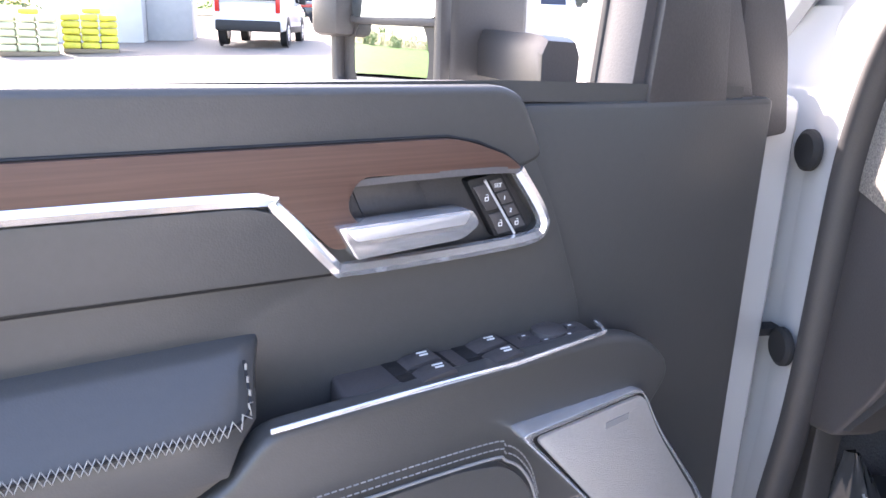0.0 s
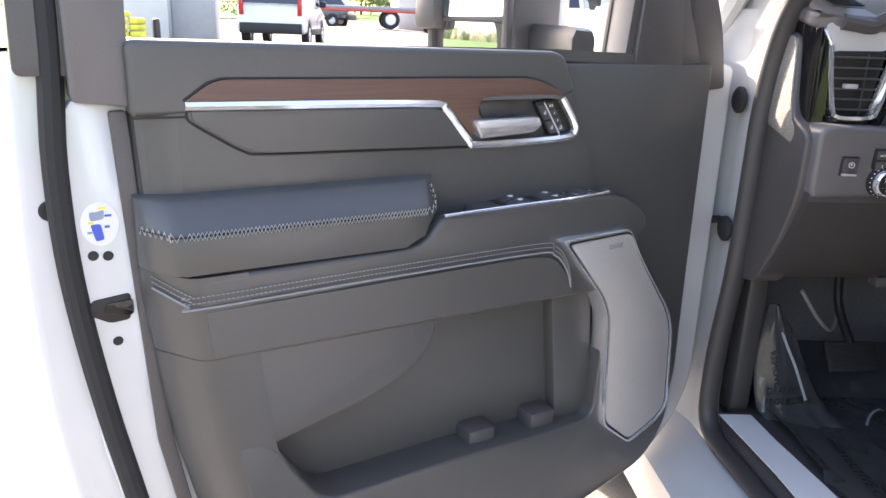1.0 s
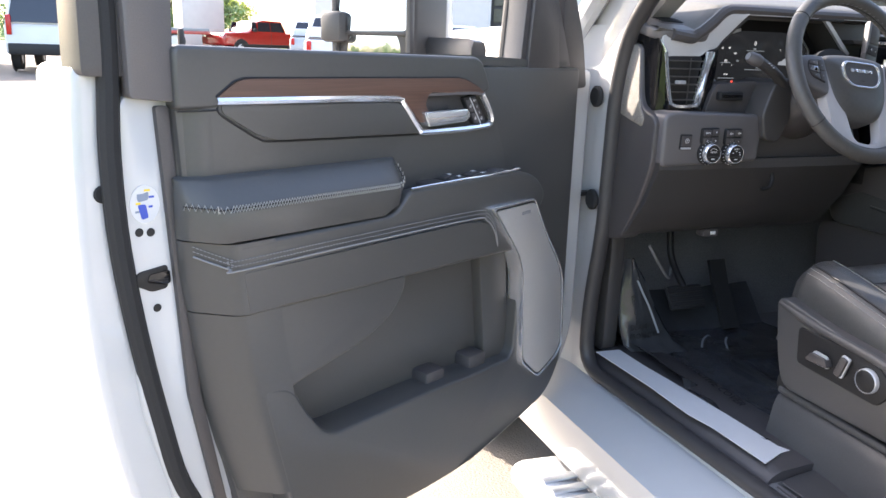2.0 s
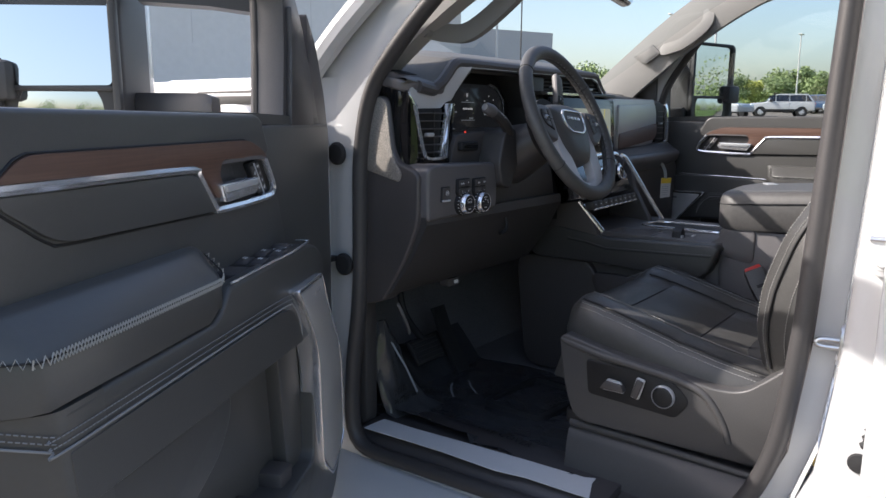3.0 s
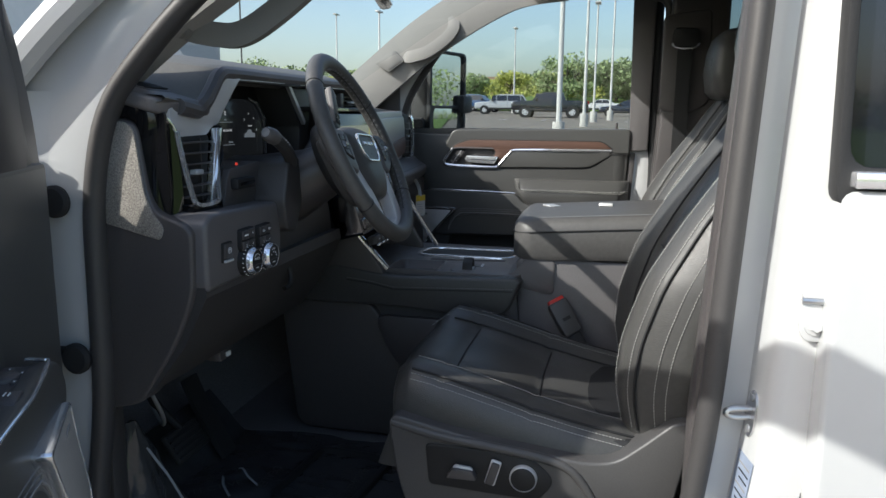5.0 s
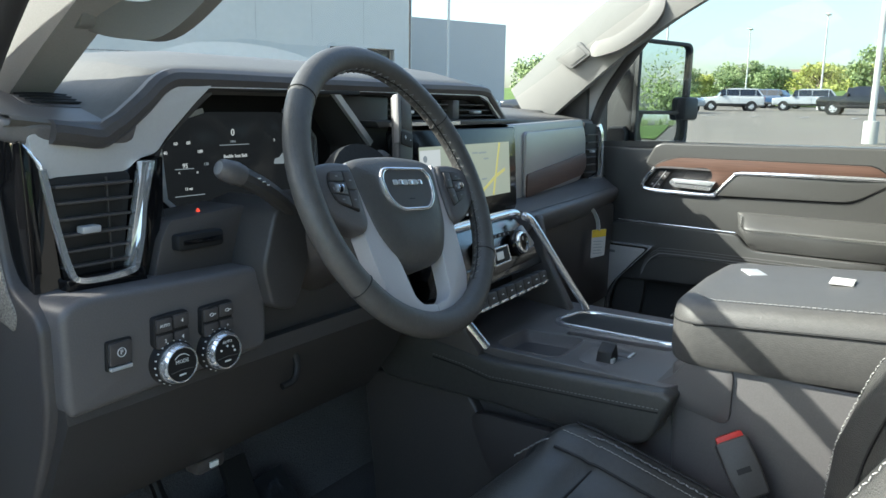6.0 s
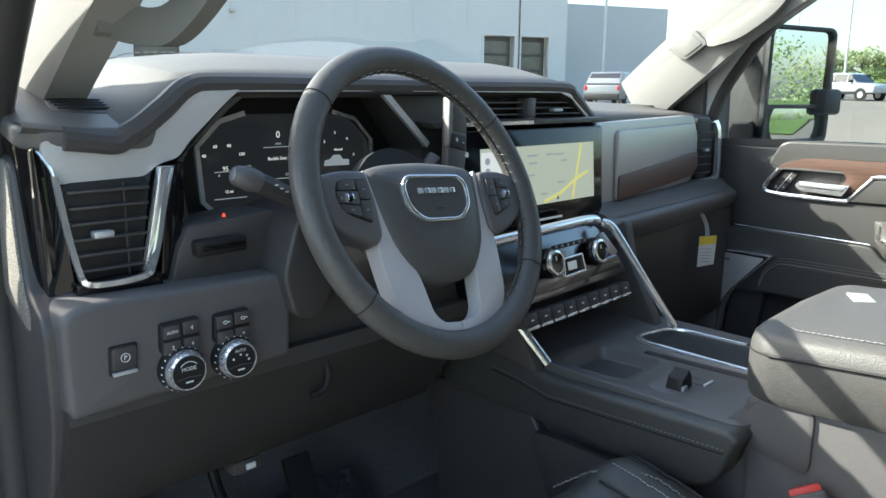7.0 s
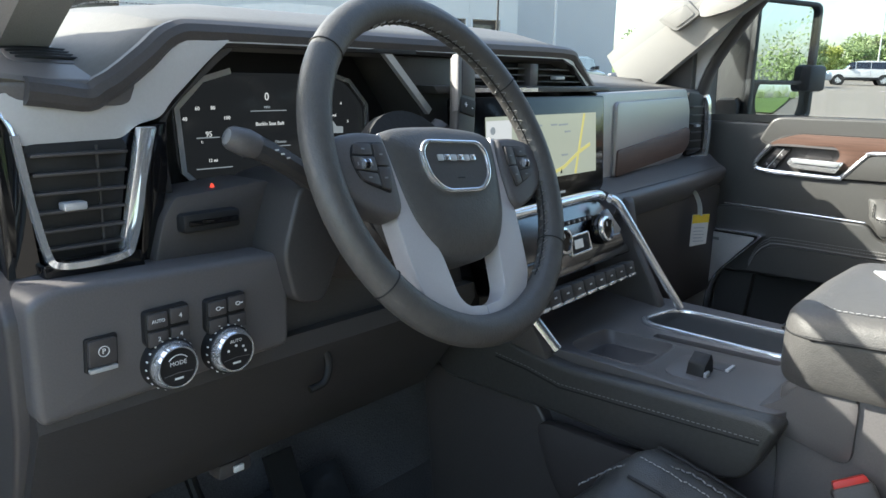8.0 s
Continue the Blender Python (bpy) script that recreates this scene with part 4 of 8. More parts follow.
    tray = add("switch_panel", prism(rounded([(0.610, 0.060), (0.352, 0.060), (0.345, 0.072), (0.348, 0.104), (0.46, 0.120), (0.606, 0.124), (0.618, 0.10)], [0.012, 0.008, 0.01, 0.01, 0.02, 0.012, 0.02], 4), 1.19, 1.247, "z", 0.006, 3), PLASTIC, d, "window switch panel")
    if driver:
        for u0 in (0.560, 0.490):
            for w0 in (0.070, 0.096):
                add("switch_well", box(u0 - 0.050, u0 + 0.006, w0 - 0.003, w0 + 0.023, 1.240, 1.2478, 0.001), BLACK, tray)
                add("window_switch", prism(rounded([(u0, 1.242), (u0 - 0.044, 1.242), (u0 - 0.040, 1.2545), (u0 - 0.012, 1.2505)], 0.004, 3), w0, w0 + 0.020, "y", 0.002), PLASTIC, tray)
                add("symbol", box(u0 - 0.034, u0 - 0.024, w0 + 0.006, w0 + 0.0072, 1.2540, 1.2550, 0), MARK, tray)
                add("symbol", box(u0 - 0.033, u0 - 0.025, w0 + 0.010, w0 + 0.0112, 1.2535, 1.2547, 0), MARK, tray)
        add("mirror_dial", lathe([(0.0, 0.006), (0.013, 0.0055), (0.0165, 0.004), (0.0175, 0)], 28, Matrix.Translation((0.393, 0.080, 1.247))), PLASTIC, tray)
        for a in range(6):
            an = a * 1.05
            mu, mw = 0.395 + 0.028 * math.cos(an), 0.080 + 0.0185 * math.sin(an)
            add("mirror_button", box(mu - 0.005, mu + 0.005, mw - 0.0035, mw + 0.0035, 1.245, 1.2495, 0.001), PLASTIC, tray)
            add("symbol", box(mu - 0.0018, mu + 0.0018, mw - 0.0008, mw + 0.0008, 1.2495, 1.2499, 0), MARK, tray)
    # lower map pocket
    add("pocket_cheek", prism(rounded([(1.018, 1.094), (0.686, 1.090), (0.692, 1.055), (0.726, 1.016), (0.792, 0.985), (0.863, 0.968), (0.935, 0.95), (0.99, 0.93)], [0.01, 0.01, 0.03, 0.05, 0.08, 0.08, 0.02, 0.02], 5), 0.05, 0.126, "y", 0.016, 4), VINYL, card)
    add("pocket_front", prism(rounded([(0.435, 1.09), (0.345, 1.09), (0.318, 0.80), (0.400, 0.80)], 0.01), 0.05, 0.084, "y", 0.006), VINYL, card)
    lip = rounded([(1.000, 0.960), (0.942, 0.950), (0.912, 0.892), (0.868, 0.832), (0.60, 0.838), (0.335, 0.825), (0.325, 1.09), (0.30, 1.10), (0.205, 0.99), (0.10, 0.90), (0.10, 0.745), (0.165, 0.672), (0.33, 0.648), (0.58, 0.618), (0.86, 0.628), (0.940, 0.70), (0.975, 0.85)],
                  [0.02, 0.03, 0.03, 0.05, 0.1, 0.03, 0.02, 0.01, 0.05, 0.05, 0.05, 0.05, 0.1, 0.1, 0.08, 0.06, 0.05], 4)
    add("pocket_lip", bend(prism(lip, 0.045, 0.128, "y", 0.016, 3)), VINYL, card, "moulded map pocket front")
    for u0 in (0.60, 0.47):
        add("pocket_divider", box(u0 - 0.055, u0, 0.05, 0.100, 0.80, 0.858, 0.008), PLASTIC, card)
    # speaker
    SP = rounded([(0.468, 1.188), (0.300, 1.186), (0.262, 1.128), (0.140, 0.985), (0.122, 0.79), (0.150, 0.768), (0.235, 0.744), (0.318, 0.808), (0.336, 1.03), (0.360, 1.074)],
                 [0.012, 0.015, 0.04, 0.05, 0.02, 0.02, 0.015, 0.02, 0.03, 0.03], 4)
    c = (0.25, 0.96)
    spk = add("speaker_bezel", bend(ring(SP, [(c[0] + (p[0] - c[0]) * 0.95, c[1] + (p[1] - c[1]) * 0.977) for p in SP], 0.10, 0.142, "y", 0.002)), CHROME, d, "bright speaker bezel")
    add("bezel_gap", bend(prism([(c[0] + (p[0] - c[0]) * 0.952, c[1] + (p[1] - c[1]) * 0.979) for p in SP], 0.10, 0.137, "y", 0.001)), BLACK, spk)
    add("speaker_grille", bend(prism([(c[0] + (p[0] - c[0]) * 0.905, c[1] + (p[1] - c[1]) * 0.955) for p in SP], 0.10, 0.141, "y", 0.004)), GRILLE, spk, "silver perforated speaker grille")
    add("maker_mark", bend(box(0.318, 0.352, 0.1405, 0.1418, 1.156, 1.163, 0)), STITCH, spk)
    # lock pin
    add("lock_pin", lathe([(0.005, 0), (0.005, 0.03), (0.004, 0.036), (0, 0.037)], 10, Matrix.Translation((1.035, 0.0, 1.47))), PLASTIC, d)
    # latch and fixings on the shut face
    latch = add("latch", prism(rounded([(1.098, 1.168), (1.145, 1.163), (1.150, 1.145), (1.125, 1.130), (1.100, 1.132)], 0.006), 0.034, 0.043, "y", 0.002), BLACK, d, "dark latch opening with a steel claw")
    add("latch_mouth", prism(rounded([(1.096, 1.160), (1.128, 1.158), (1.132, 1.146), (1.105, 1.138), (1.096, 1.14)], 0.004), 0.040, 0.0445, "y", 0.001), PIANO, latch)
    if driver:
        for u0, z0 in ((1.137, 1.222), (1.120, 1.220), (1.118, 1.104)):
            add("shell_hole", lathe([(0, 0.001), (0.0055, 0.001), (0.0065, 0)], 12, Matrix.Translation((u0, 0.0405, z0)) @ pose(0, 0, 0, -90, 0, 0)), BLACK, shell)
        for u0, z0, r in ((1.188, 1.453, 0.010), (1.178, 1.28, 0.013)):
            add("shell_plug", lathe([(0, 0.002), (r * 0.8, 0.002), (r, 0)], 16, Matrix.Translation((u0, 0.026, z0)) @ pose(0, 0, 0, -90, 0, 0)), RUBBER, shell)
        st = add("round_sticker", prism([(1.126 + 0.022 * math.cos(a), 1.262 + 0.028 * math.sin(a)) for a in np.linspace(0, 6.2, 22)], 0.040, 0.0412, "y"), PAPER, shell, "white and blue round sticker")
        add("sticker_print", prism(rounded([(1.137, 1.262), (1.125, 1.262), (1.122, 1.242), (1.132, 1.240)], 0.003), 0.0412, 0.0417, "y"), BLUEPRINT, st)
        for i, (du, dz, ww) in enumerate(((-0.010, 0.010, 0.008), (0.006, 0.014, 0.010), (0.010, 0.002, 0.007), (-0.008, -0.004, 0.006), (0.012, -0.010, 0.006), (-0.004, 0.020, 0.009))):
            add("sticker_print", box(1.126 + du - ww / 2, 1.126 + du + ww / 2, 0.0412, 0.0415, 1.262 + dz - 0.0015, 1.262 + dz + 0.0015, 0), (BLUEPRINT, GREYPRINT, YELLOW)[i % 3], st)
        add("sticker_print", prism(rounded([(1.138, 1.275), (1.120, 1.280), (1.121, 1.268), (1.136, 1.266)], 0.003), 0.0412, 0.0416, "y"), GREYPRINT, st)
    # tow mirror outside
    mt = f @ (Matrix.Translation((0.294, -0.389, -0.016)) @ pose(0, 0, 0, 0, 0, 12.3) if driver else Matrix.Translation((0.313, -0.252, 0.020)) @ pose(0, 0, 0, 0, 0, 26.2))

    def addm(name, bm, m, parent, label=""):
        return part(name, bm, m, parent, label, mt)
    MIR = rounded([(0.115, 1.425), (-0.125, 1.432), (-0.128, 1.762), (0.112, 1.768)], 0.028, 5)
    mir = addm("tow_mirror", prism(MIR, -0.14, 0.025, "x", 0.020, 3), MIRRORCASE, d, "tall black tow mirror with two panes")
    inner = rounded([(0.100, 1.440), (-0.110, 1.446), (-0.114, 1.750), (0.098, 1.756)], 0.020, 5)
    addm("mirror_frame", ring(MIR, inner, 0.020, 0.040, "x", 0.004), MIRRORCASE, mir, "black mirror frame")
    addm("pane_divider", box(0.022, 0.034, -0.112, 0.100, 1.534, 1.545, 0.003), MIRRORCASE, mir)
    addm("mirror_cap", prism([(p[0] * 0.97, 1.612 + (p[1] - 1.612) * 0.97) for p in MIR], -0.175, -0.12, "x", 0.030, 3), WHITE, mir, "white mirror cap")
    bulge = []
    for z in np.linspace(1.442, 1.533, 9):
        bulge.append([(0.0295 - ((w + 0.005) ** 2 + (z - 1.49) ** 2) / 1.5, w, z) for w in np.linspace(0.098, -0.108, 17)] + [(0.018, -0.108, z), (0.018, 0.098, z)])
    addm("wide_glass", loft(bulge), MIRROR, mir, "small bulging lower mirror glass")
    tip = mt @ Matrix.Translation((0.0275, 0, 1.65)) @ pose(0, 0, 0, 0, -3.5 if driver else 0.0, 0) @ Matrix.Translation((-0.0275, 0, -1.65))
    part("mirror_glass", prism(rounded([(0.098, 1.545), (-0.080, 1.543), (-0.082, 1.582), (-0.112, 1.592), (-0.113, 1.750), (0.096, 1.755)], [0.01, 0.01, 0.012, 0.015, 0.02, 0.02]), 0.022, 0.0275, "x"), MIRROR, mir, "large upper mirror glass", tip)
    addm("folding_grip", box(0.010, 0.060, -0.150, -0.084, 1.515, 1.590, 0.012), MIRRORCASE, mir)
    addm("grip_hollow", box(0.030, 0.058, -0.138, -0.118, 1.530, 1.578, 0.004), GREYTRIM, mir)
    add("mirror_arm", loft([[(u + du, w + 0.25 * du, z + dz) for du, dz in ((-0.034, -0.03), (-0.036, 0.012), (-0.026, 0.028), (0.026, 0.03), (0.036, 0.014), (0.034, -0.03))]
        for u, w, z in ((0.19, -0.365, 1.487), (0.215, -0.24, 1.487), (0.238, -0.145, 1.486), (0.242, -0.120, 1.484), (0.243, -0.108, 1.479))]), MIRRORCASE, mir, "thick lower mirror arm")
    add("arm_foot", prism(rounded([(0.225, 1.40), (0.27, 1.40), (0.262, 1.47), (0.232, 1.47)], 0.008), -0.17, -0.112, "y", 0.008), MIRRORCASE, mir)
    add("upper_arm", sweep([(0.17, -0.05, 1.69), (0.20, -0.13, 1.70), (0.25, -0.25, 1.705)], [(-0.03, -0.02), (0.03, -0.02), (0.03, 0.02), (-0.03, 0.02)], up=(0, 0, 1)), MIRRORCASE, mir)


DOOR_M = Matrix.Translation((0.56, 0.90, 0)) @ pose(0, 0, 0, 0, 0, 206)
door = thing("driver_door", "open white driver door with charcoal and wood inner trim", "car door", m=DOOR_M)
build_door(door, DOOR_M, True)
PDOOR_F = Matrix(((0, -1, 0, 2.462), (-1, 0, 0, 1.05), (0, 0, 1, 0), (0, 0, 0, 1)))
pdoor = thing("passenger_door", "closed passenger door with charcoal and wood inner trim", "car door", (2.46, 0.5, 0.6))
build_door(pdoor, PDOOR_F, False)

# ======================= dashboard =======================
dash = thing("dashboard", "black leather dashboard with silver lines and screens", "dashboard", (CX, 0.9, 0.7))


def curve(table, x):
    return float(np.interp(x, [a for a, _ in table], [b for _, b in table]))


LIP = [(0.645, 1.556), (0.738, 1.545), (0.768, 1.561), (0.832, 1.606), (0.88, 1.611), (1.60, 1.613), (1.640, 1.601), (1.725, 1.556), (1.77, 1.549), (2.36, 1.537)]
LIPY = [(0.645, 0.70), (0.76, 0.70), (0.85, 0.712), (1.15, 0.725), (1.64, 0.735), (1.75, 0.755), (2.36, 0.805)]
TOP = [(0.645, 1.562), (0.72, 1.566), (0.78, 1.598), (0.85, 1.632), (0.98, 1.646), (1.60, 1.650), (1.68, 1.636), (1.76, 1.594), (1.83, 1.576), (2.36, 1.558)]
rows = []
for x in sorted(set([round(float(v), 3) for v in np.linspace(0.645, 2.36, 46)] + [0.738, 0.768, 0.832, 0.88, 1.60, 1.640, 1.725, 1.77])):
    zf, yf, zt = curve(LIP, x), curve(LIPY, x), curve(TOP, x)
    dd = float(np.interp(x, [0.76, 0.84], [0.013, 0.03]))
    rows.append([(x, yf + 0.03, zf - dd), (x, yf + 0.006, zf - dd * 0.75), (x, yf, zf - dd * 0.3), (x, yf + 0.006, zf), (x, yf + 0.05, zf + 0.3 * (zt - zf)), (x, yf + 0.12, zf + 0.75 * (zt - zf)), (x, 0.92, zt), (x, 1.02, zt + 0.002), (x, 1.10, zt - 0.004), (x, 1.19, zt - 0.03), (x, 1.24, zt - 0.09), (x, 1.20, 1.40)])
part("top_pad", loft(rows, False, False), DASHTOP, dash, "black leather dash top", angle=60)
part("pad_seam", stitches(smooth_path([(0.79, 0.96, 1.605), (0.85, 0.985, 1.634), (0.98, 1.0, 1.6480), (1.60, 1.0, 1.6520), (1.68, 0.99, 1.638), (1.75, 0.97, 1.602)], 10), 0.005, 0.002, 0.0009, 0.002, (0, 1, 0)), STITCH, dash, "grey stitched seam")
# same padding as the dash top; darker material puts in the upright front's shade
part("lip_roll", sweep(smooth_path([(x, curve(LIPY, x) + 0.003, curve(LIP, x) - 0.0125) for x in (0.684, 0.71, 0.738, 0.752, 0.768, 0.80, 0.832, 0.88, 1.1, 1.35, 1.60, 1.640, 1.68, 1.725, 1.77, 2.0, 2.355)], 4), 0.0135), PLASTIC, dash, "padded lip, coloured darker for its shaded front")
part("silver_line", sweep([(0.764, 0.700, 1.539), (0.829, 0.707, 1.586), (0.90, 0.711, 1.592), (1.14, 0.720, 1.594)], [(-0.003, -0.004), (0.003, -0.004), (0.003, 0.004), (-0.003, 0.004)], up=(0, 1, 0)), SATIN, dash, "satin silver line")
part("silver_line", sweep([(1.14, 0.720, 1.594), (1.59, 0.730, 1.595), (1.63, 0.732, 1.584), (1.70, 0.742, 1.545)], [(-0.003, -0.004), (0.003, -0.004), (0.003, 0.004), (-0.003, 0.004)], up=(0, 1, 0)), SATIN, dash)
part("silver_line", sweep([(1.140, 0.720, 1.592), (1.238, 0.726, 1.508)], [(-0.005, -0.004), (0.005, -0.004), (0.005, 0.004), (-0.005, 0.004)], up=(0, 1, 0)), SATIN, dash)
part("brow_trim", prism(rounded([(0.660, 1.537), (0.752, 1.536), (0.772, 1.546), (0.829, 1.586), (0.897, 1.592), (0.872, 1.572), (0.824, 1.528), (0.812, 1.512), (0.786, 1.506), (0.770, 1.493), (0.672, 1.490)],
     [0.01, 0.01, 0.012, 0.012, 0.003, 0.01, 0.02, 0.012, 0.008, 0.008, 0.01], 5), 0.704, 0.78, "y", 0.009, 4), BROWMETAL, dash, "satin grey metal brow")
# driver's side vent
part("gloss_surround", prism(rounded([(0.654, 1.535), (0.672, 1.498), (0.808, 1.498), (0.812, 1.47), (0.788, 1.348), (0.668, 1.338), (0.656, 1.36)], 0.01), 0.708, 0.76, "y", 0.006), PIANO, dash, "gloss black vent surround")
vent = part("vent_box", prism(rounded([(0.676, 1.492), (0.776, 1.494), (0.755, 1.362), (0.688, 1.360)], 0.012), 0.7035, 0.712, "y", 0.002), BLACK, dash)
for i in range(7):
    z = 1.375 + i * 0.0175
    part("slat", box(0.684 - 0.0006 * i, 0.757 + 0.0022 * i, 0.694, 0.712, z, z + 0.003, 0.0008), PLASTIC, vent)
part("vent_knob", box(0.702, 0.724, 0.686, 0.700, 1.430, 1.438, 0.002), SATIN, vent, "satin vent knob")
for x in (0.742,):
    part("vane", box(x, x + 0.002, 0.701, 0.7034, 1.368, 1.488, 0), PLASTIC, vent)
part("vent_chrome", sweep(smooth_path([(0.671, 0.700, 1.500), (0.676, 0.691, 1.44), (0.682, 0.682, 1.394), (0.690, 0.678, 1.383), (0.72, 0.677, 1.381), (0.752, 0.678, 1.384), (0.762, 0.682, 1.394), (0.777, 0.691, 1.43), (0.792, 0.700, 1.500)], 4),
     [(-0.003, -0.003), (0.003, -0.003), (0.003, 0.003), (-0.003, 0.003)], up=(0, 1, 0)), CHROME, vent, "bright vent outline")
part("vent_sill", prism(rounded([(0.676, 1.384), (0.770, 1.386), (0.775, 1.355), (0.682, 1.350)], 0.004), 0.680, 0.70, "y", 0.004), PIANO, vent, "gloss black vent surround")
part("vent_chrome_blade", prism([(0.756, 1.382), (0.769, 1.382), (0.801, 1.504), (0.783, 1.504)], 0.692, 0.704, "y", 0.002), CHROME, vent)
part("gloss_pillar", prism(rounded([(0.795, 1.503), (0.815, 1.508), (0.812, 1.45), (0.790, 1.355), (0.775, 1.352)], 0.003), 0.698, 0.73, "y", 0.003), PIANO, dash)
# end cap by the door
cap_bm = prism(rounded([(0.90, 1.02), (0.86, 1.50), (0.812, 1.520), (0.770, 1.519), (0.752, 1.505), (0.738, 1.402), (0.724, 1.374), (0.672, 1.358), (0.660, 1.345), (0.662, 1.245), (0.700, 1.16), (0.775, 1.05)],
     [0.02, 0.02, 0.02, 0.015, 0.02, 0.03, 0.02, 0.02, 0.012, 0.03, 0.05, 0.02], 4), 0.646, 0.70, "x", 0.008, 3)
for v in cap_bm.verts:
    if v.co.x < 0.68:
        v.co.x -= max(0.0, 0.79 - v.co.y) * 0.11
part("end_cap", cap_bm, PLASTIC, dash, "black moulded end cap")
# pale felt ends at the sun's shadow edge; dark plastic stands for the rest
pad_bm = prism(rounded([(0.846, 1.503), (0.812, 1.516), (0.772, 1.515), (0.756, 1.503), (0.742, 1.402), (0.728, 1.371), (0.708, 1.352), (0.716, 1.330), (0.85, 1.36)], [0.01, 0.02, 0.015, 0.02, 0.03, 0.02, 0.01, 0.01, 0.02], 4), 0.6435, 0.65, "x", 0.002)
for v in pad_bm.verts:
    v.co.x -= max(0.0, 0.79 - v.co.y) * 0.11
part("end_pad", pad_bm, FELT, dash, "speckled felt-textured end pad, pale down to the sun's shadow edge")
LOW = [(0.648, 0.815, 1.521), (0.648, 0.772, 1.520), (0.6485, 0.753, 1.506), (0.650, 0.745, 1.45), (0.651, 0.739, 1.402), (0.653, 0.724, 1.372), (0.66, 0.712, 1.366)]
HIGH = [(0.647, 0.815, 1.547), (0.650, 0.750, 1.545), (0.660, 0.716, 1.527), (0.672, 0.701, 1.497), (0.676, 0.699, 1.44), (0.681, 0.699, 1.38), (0.684, 0.700, 1.356)]
a_, b_ = smooth_path(LOW, 5), smooth_path(HIGH, 5)
part("gloss_edge", loft([[p, (p * 0.5 + q * 0.5) + Vector((-0.004, -0.004, 0)), q, q + Vector((0.02, 0.03, 0)), p + Vector((0.03, 0.02, 0))] for p, q in zip(a_, b_)]), PIANO, dash, "gloss black edge panel")
part("edge_line", sweep(b_[:16], 0.0022), CHROME, dash)
# lower driver panel
knee = part("switch_panel", prism(rounded([(0.644, 1.362), (0.670, 1.372), (0.905, 1.366), (0.922, 1.352), (0.918, 1.256), (0.650, 1.247), (0.644, 1.260)], [0.02, 0.015, 0.02, 0.02, 0.01, 0.01, 0.01], 4), 0.642, 0.78, "y", 0.018, 4), PLASTIC2, dash, "charcoal switch panel")
part("knee_bolster", loft([[(x, 0.650, 1.262), (x, 0.647, 1.240), (x, 0.690, 1.155), (x, 0.750, 1.075), (x, 0.79, 1.055), (x, 0.98, 1.05), (x, 0.98, 1.25)] for x in (0.646, 0.65, 0.9, 1.20, 1.26)]), BLACKPLASTIC, dash, "black knee panel", angle=30)
part("column_surround", prism(rounded([(0.86, 1.235), (0.905, 1.365), (0.925, 1.40), (1.17, 1.40), (1.24, 1.33), (1.265, 1.235)], 0.02), 0.668, 0.80, "y", 0.014, 3), BLACKPLASTIC, dash)
part("release_lever", sweep(smooth_path([(0.98, 0.66, 1.235), (0.985, 0.655, 1.21), (0.975, 0.652, 1.19), (0.955, 0.655, 1.185)], 5), 0.005), BLACK, dash)
part("hood_lever", box(0.895, 0.945, 0.768, 0.80, 1.040, 1.062, 0.006), PLASTIC, dash)
part("lever_symbol", box(0.915, 0.93, 0.764, 0.768, 1.047, 1.056, 0.001), MARK, dash)


def front(x, y, z, turn=0):
    """Faces the driver: letters upright on a panel across the cab."""
    return Matrix.Translation((x, y, z)) @ pose(0, 0, 0, 90, 0, turn)


part("park_button", prism(rounded([(0.688, 1.288), (0.7185, 1.288), (0.720, 1.321), (0.6895, 1.321)], 0.003), 0.6385, 0.650, "y", 0.001), BLACK, knee, "black surround of the parking brake button")
part("park_button_cap", prism(rounded([(0.6905, 1.294), (0.7165, 1.294), (0.7175, 1.319), (0.6915, 1.319)], 0.003), 0.635, 0.645, "y", 0.002), PLASTIC, knee)
part("button_line", prism(rounded([(0.6905, 1.2885), (0.7160, 1.2885), (0.7165, 1.2925), (0.6907, 1.2925)], 0.001), 0.634, 0.645, "y", 0.0008), SATIN, knee, "satin edge of the button")
part("park_symbol", words("P", 0.0072, front(0.7045, 0.6346, 1.3075)), MARK, knee)
part("park_circle", ring([(0.7045 + 0.0052 * math.cos(a), 1.3075 + 0.0052 * math.sin(a)) for a in np.linspace(0, 6, 18)], [(0.7045 + 0.0045 * math.cos(a), 1.3075 + 0.0045 * math.sin(a)) for a in np.linspace(0, 6, 18)], 0.6343, 0.635, "y"), MARK, knee)
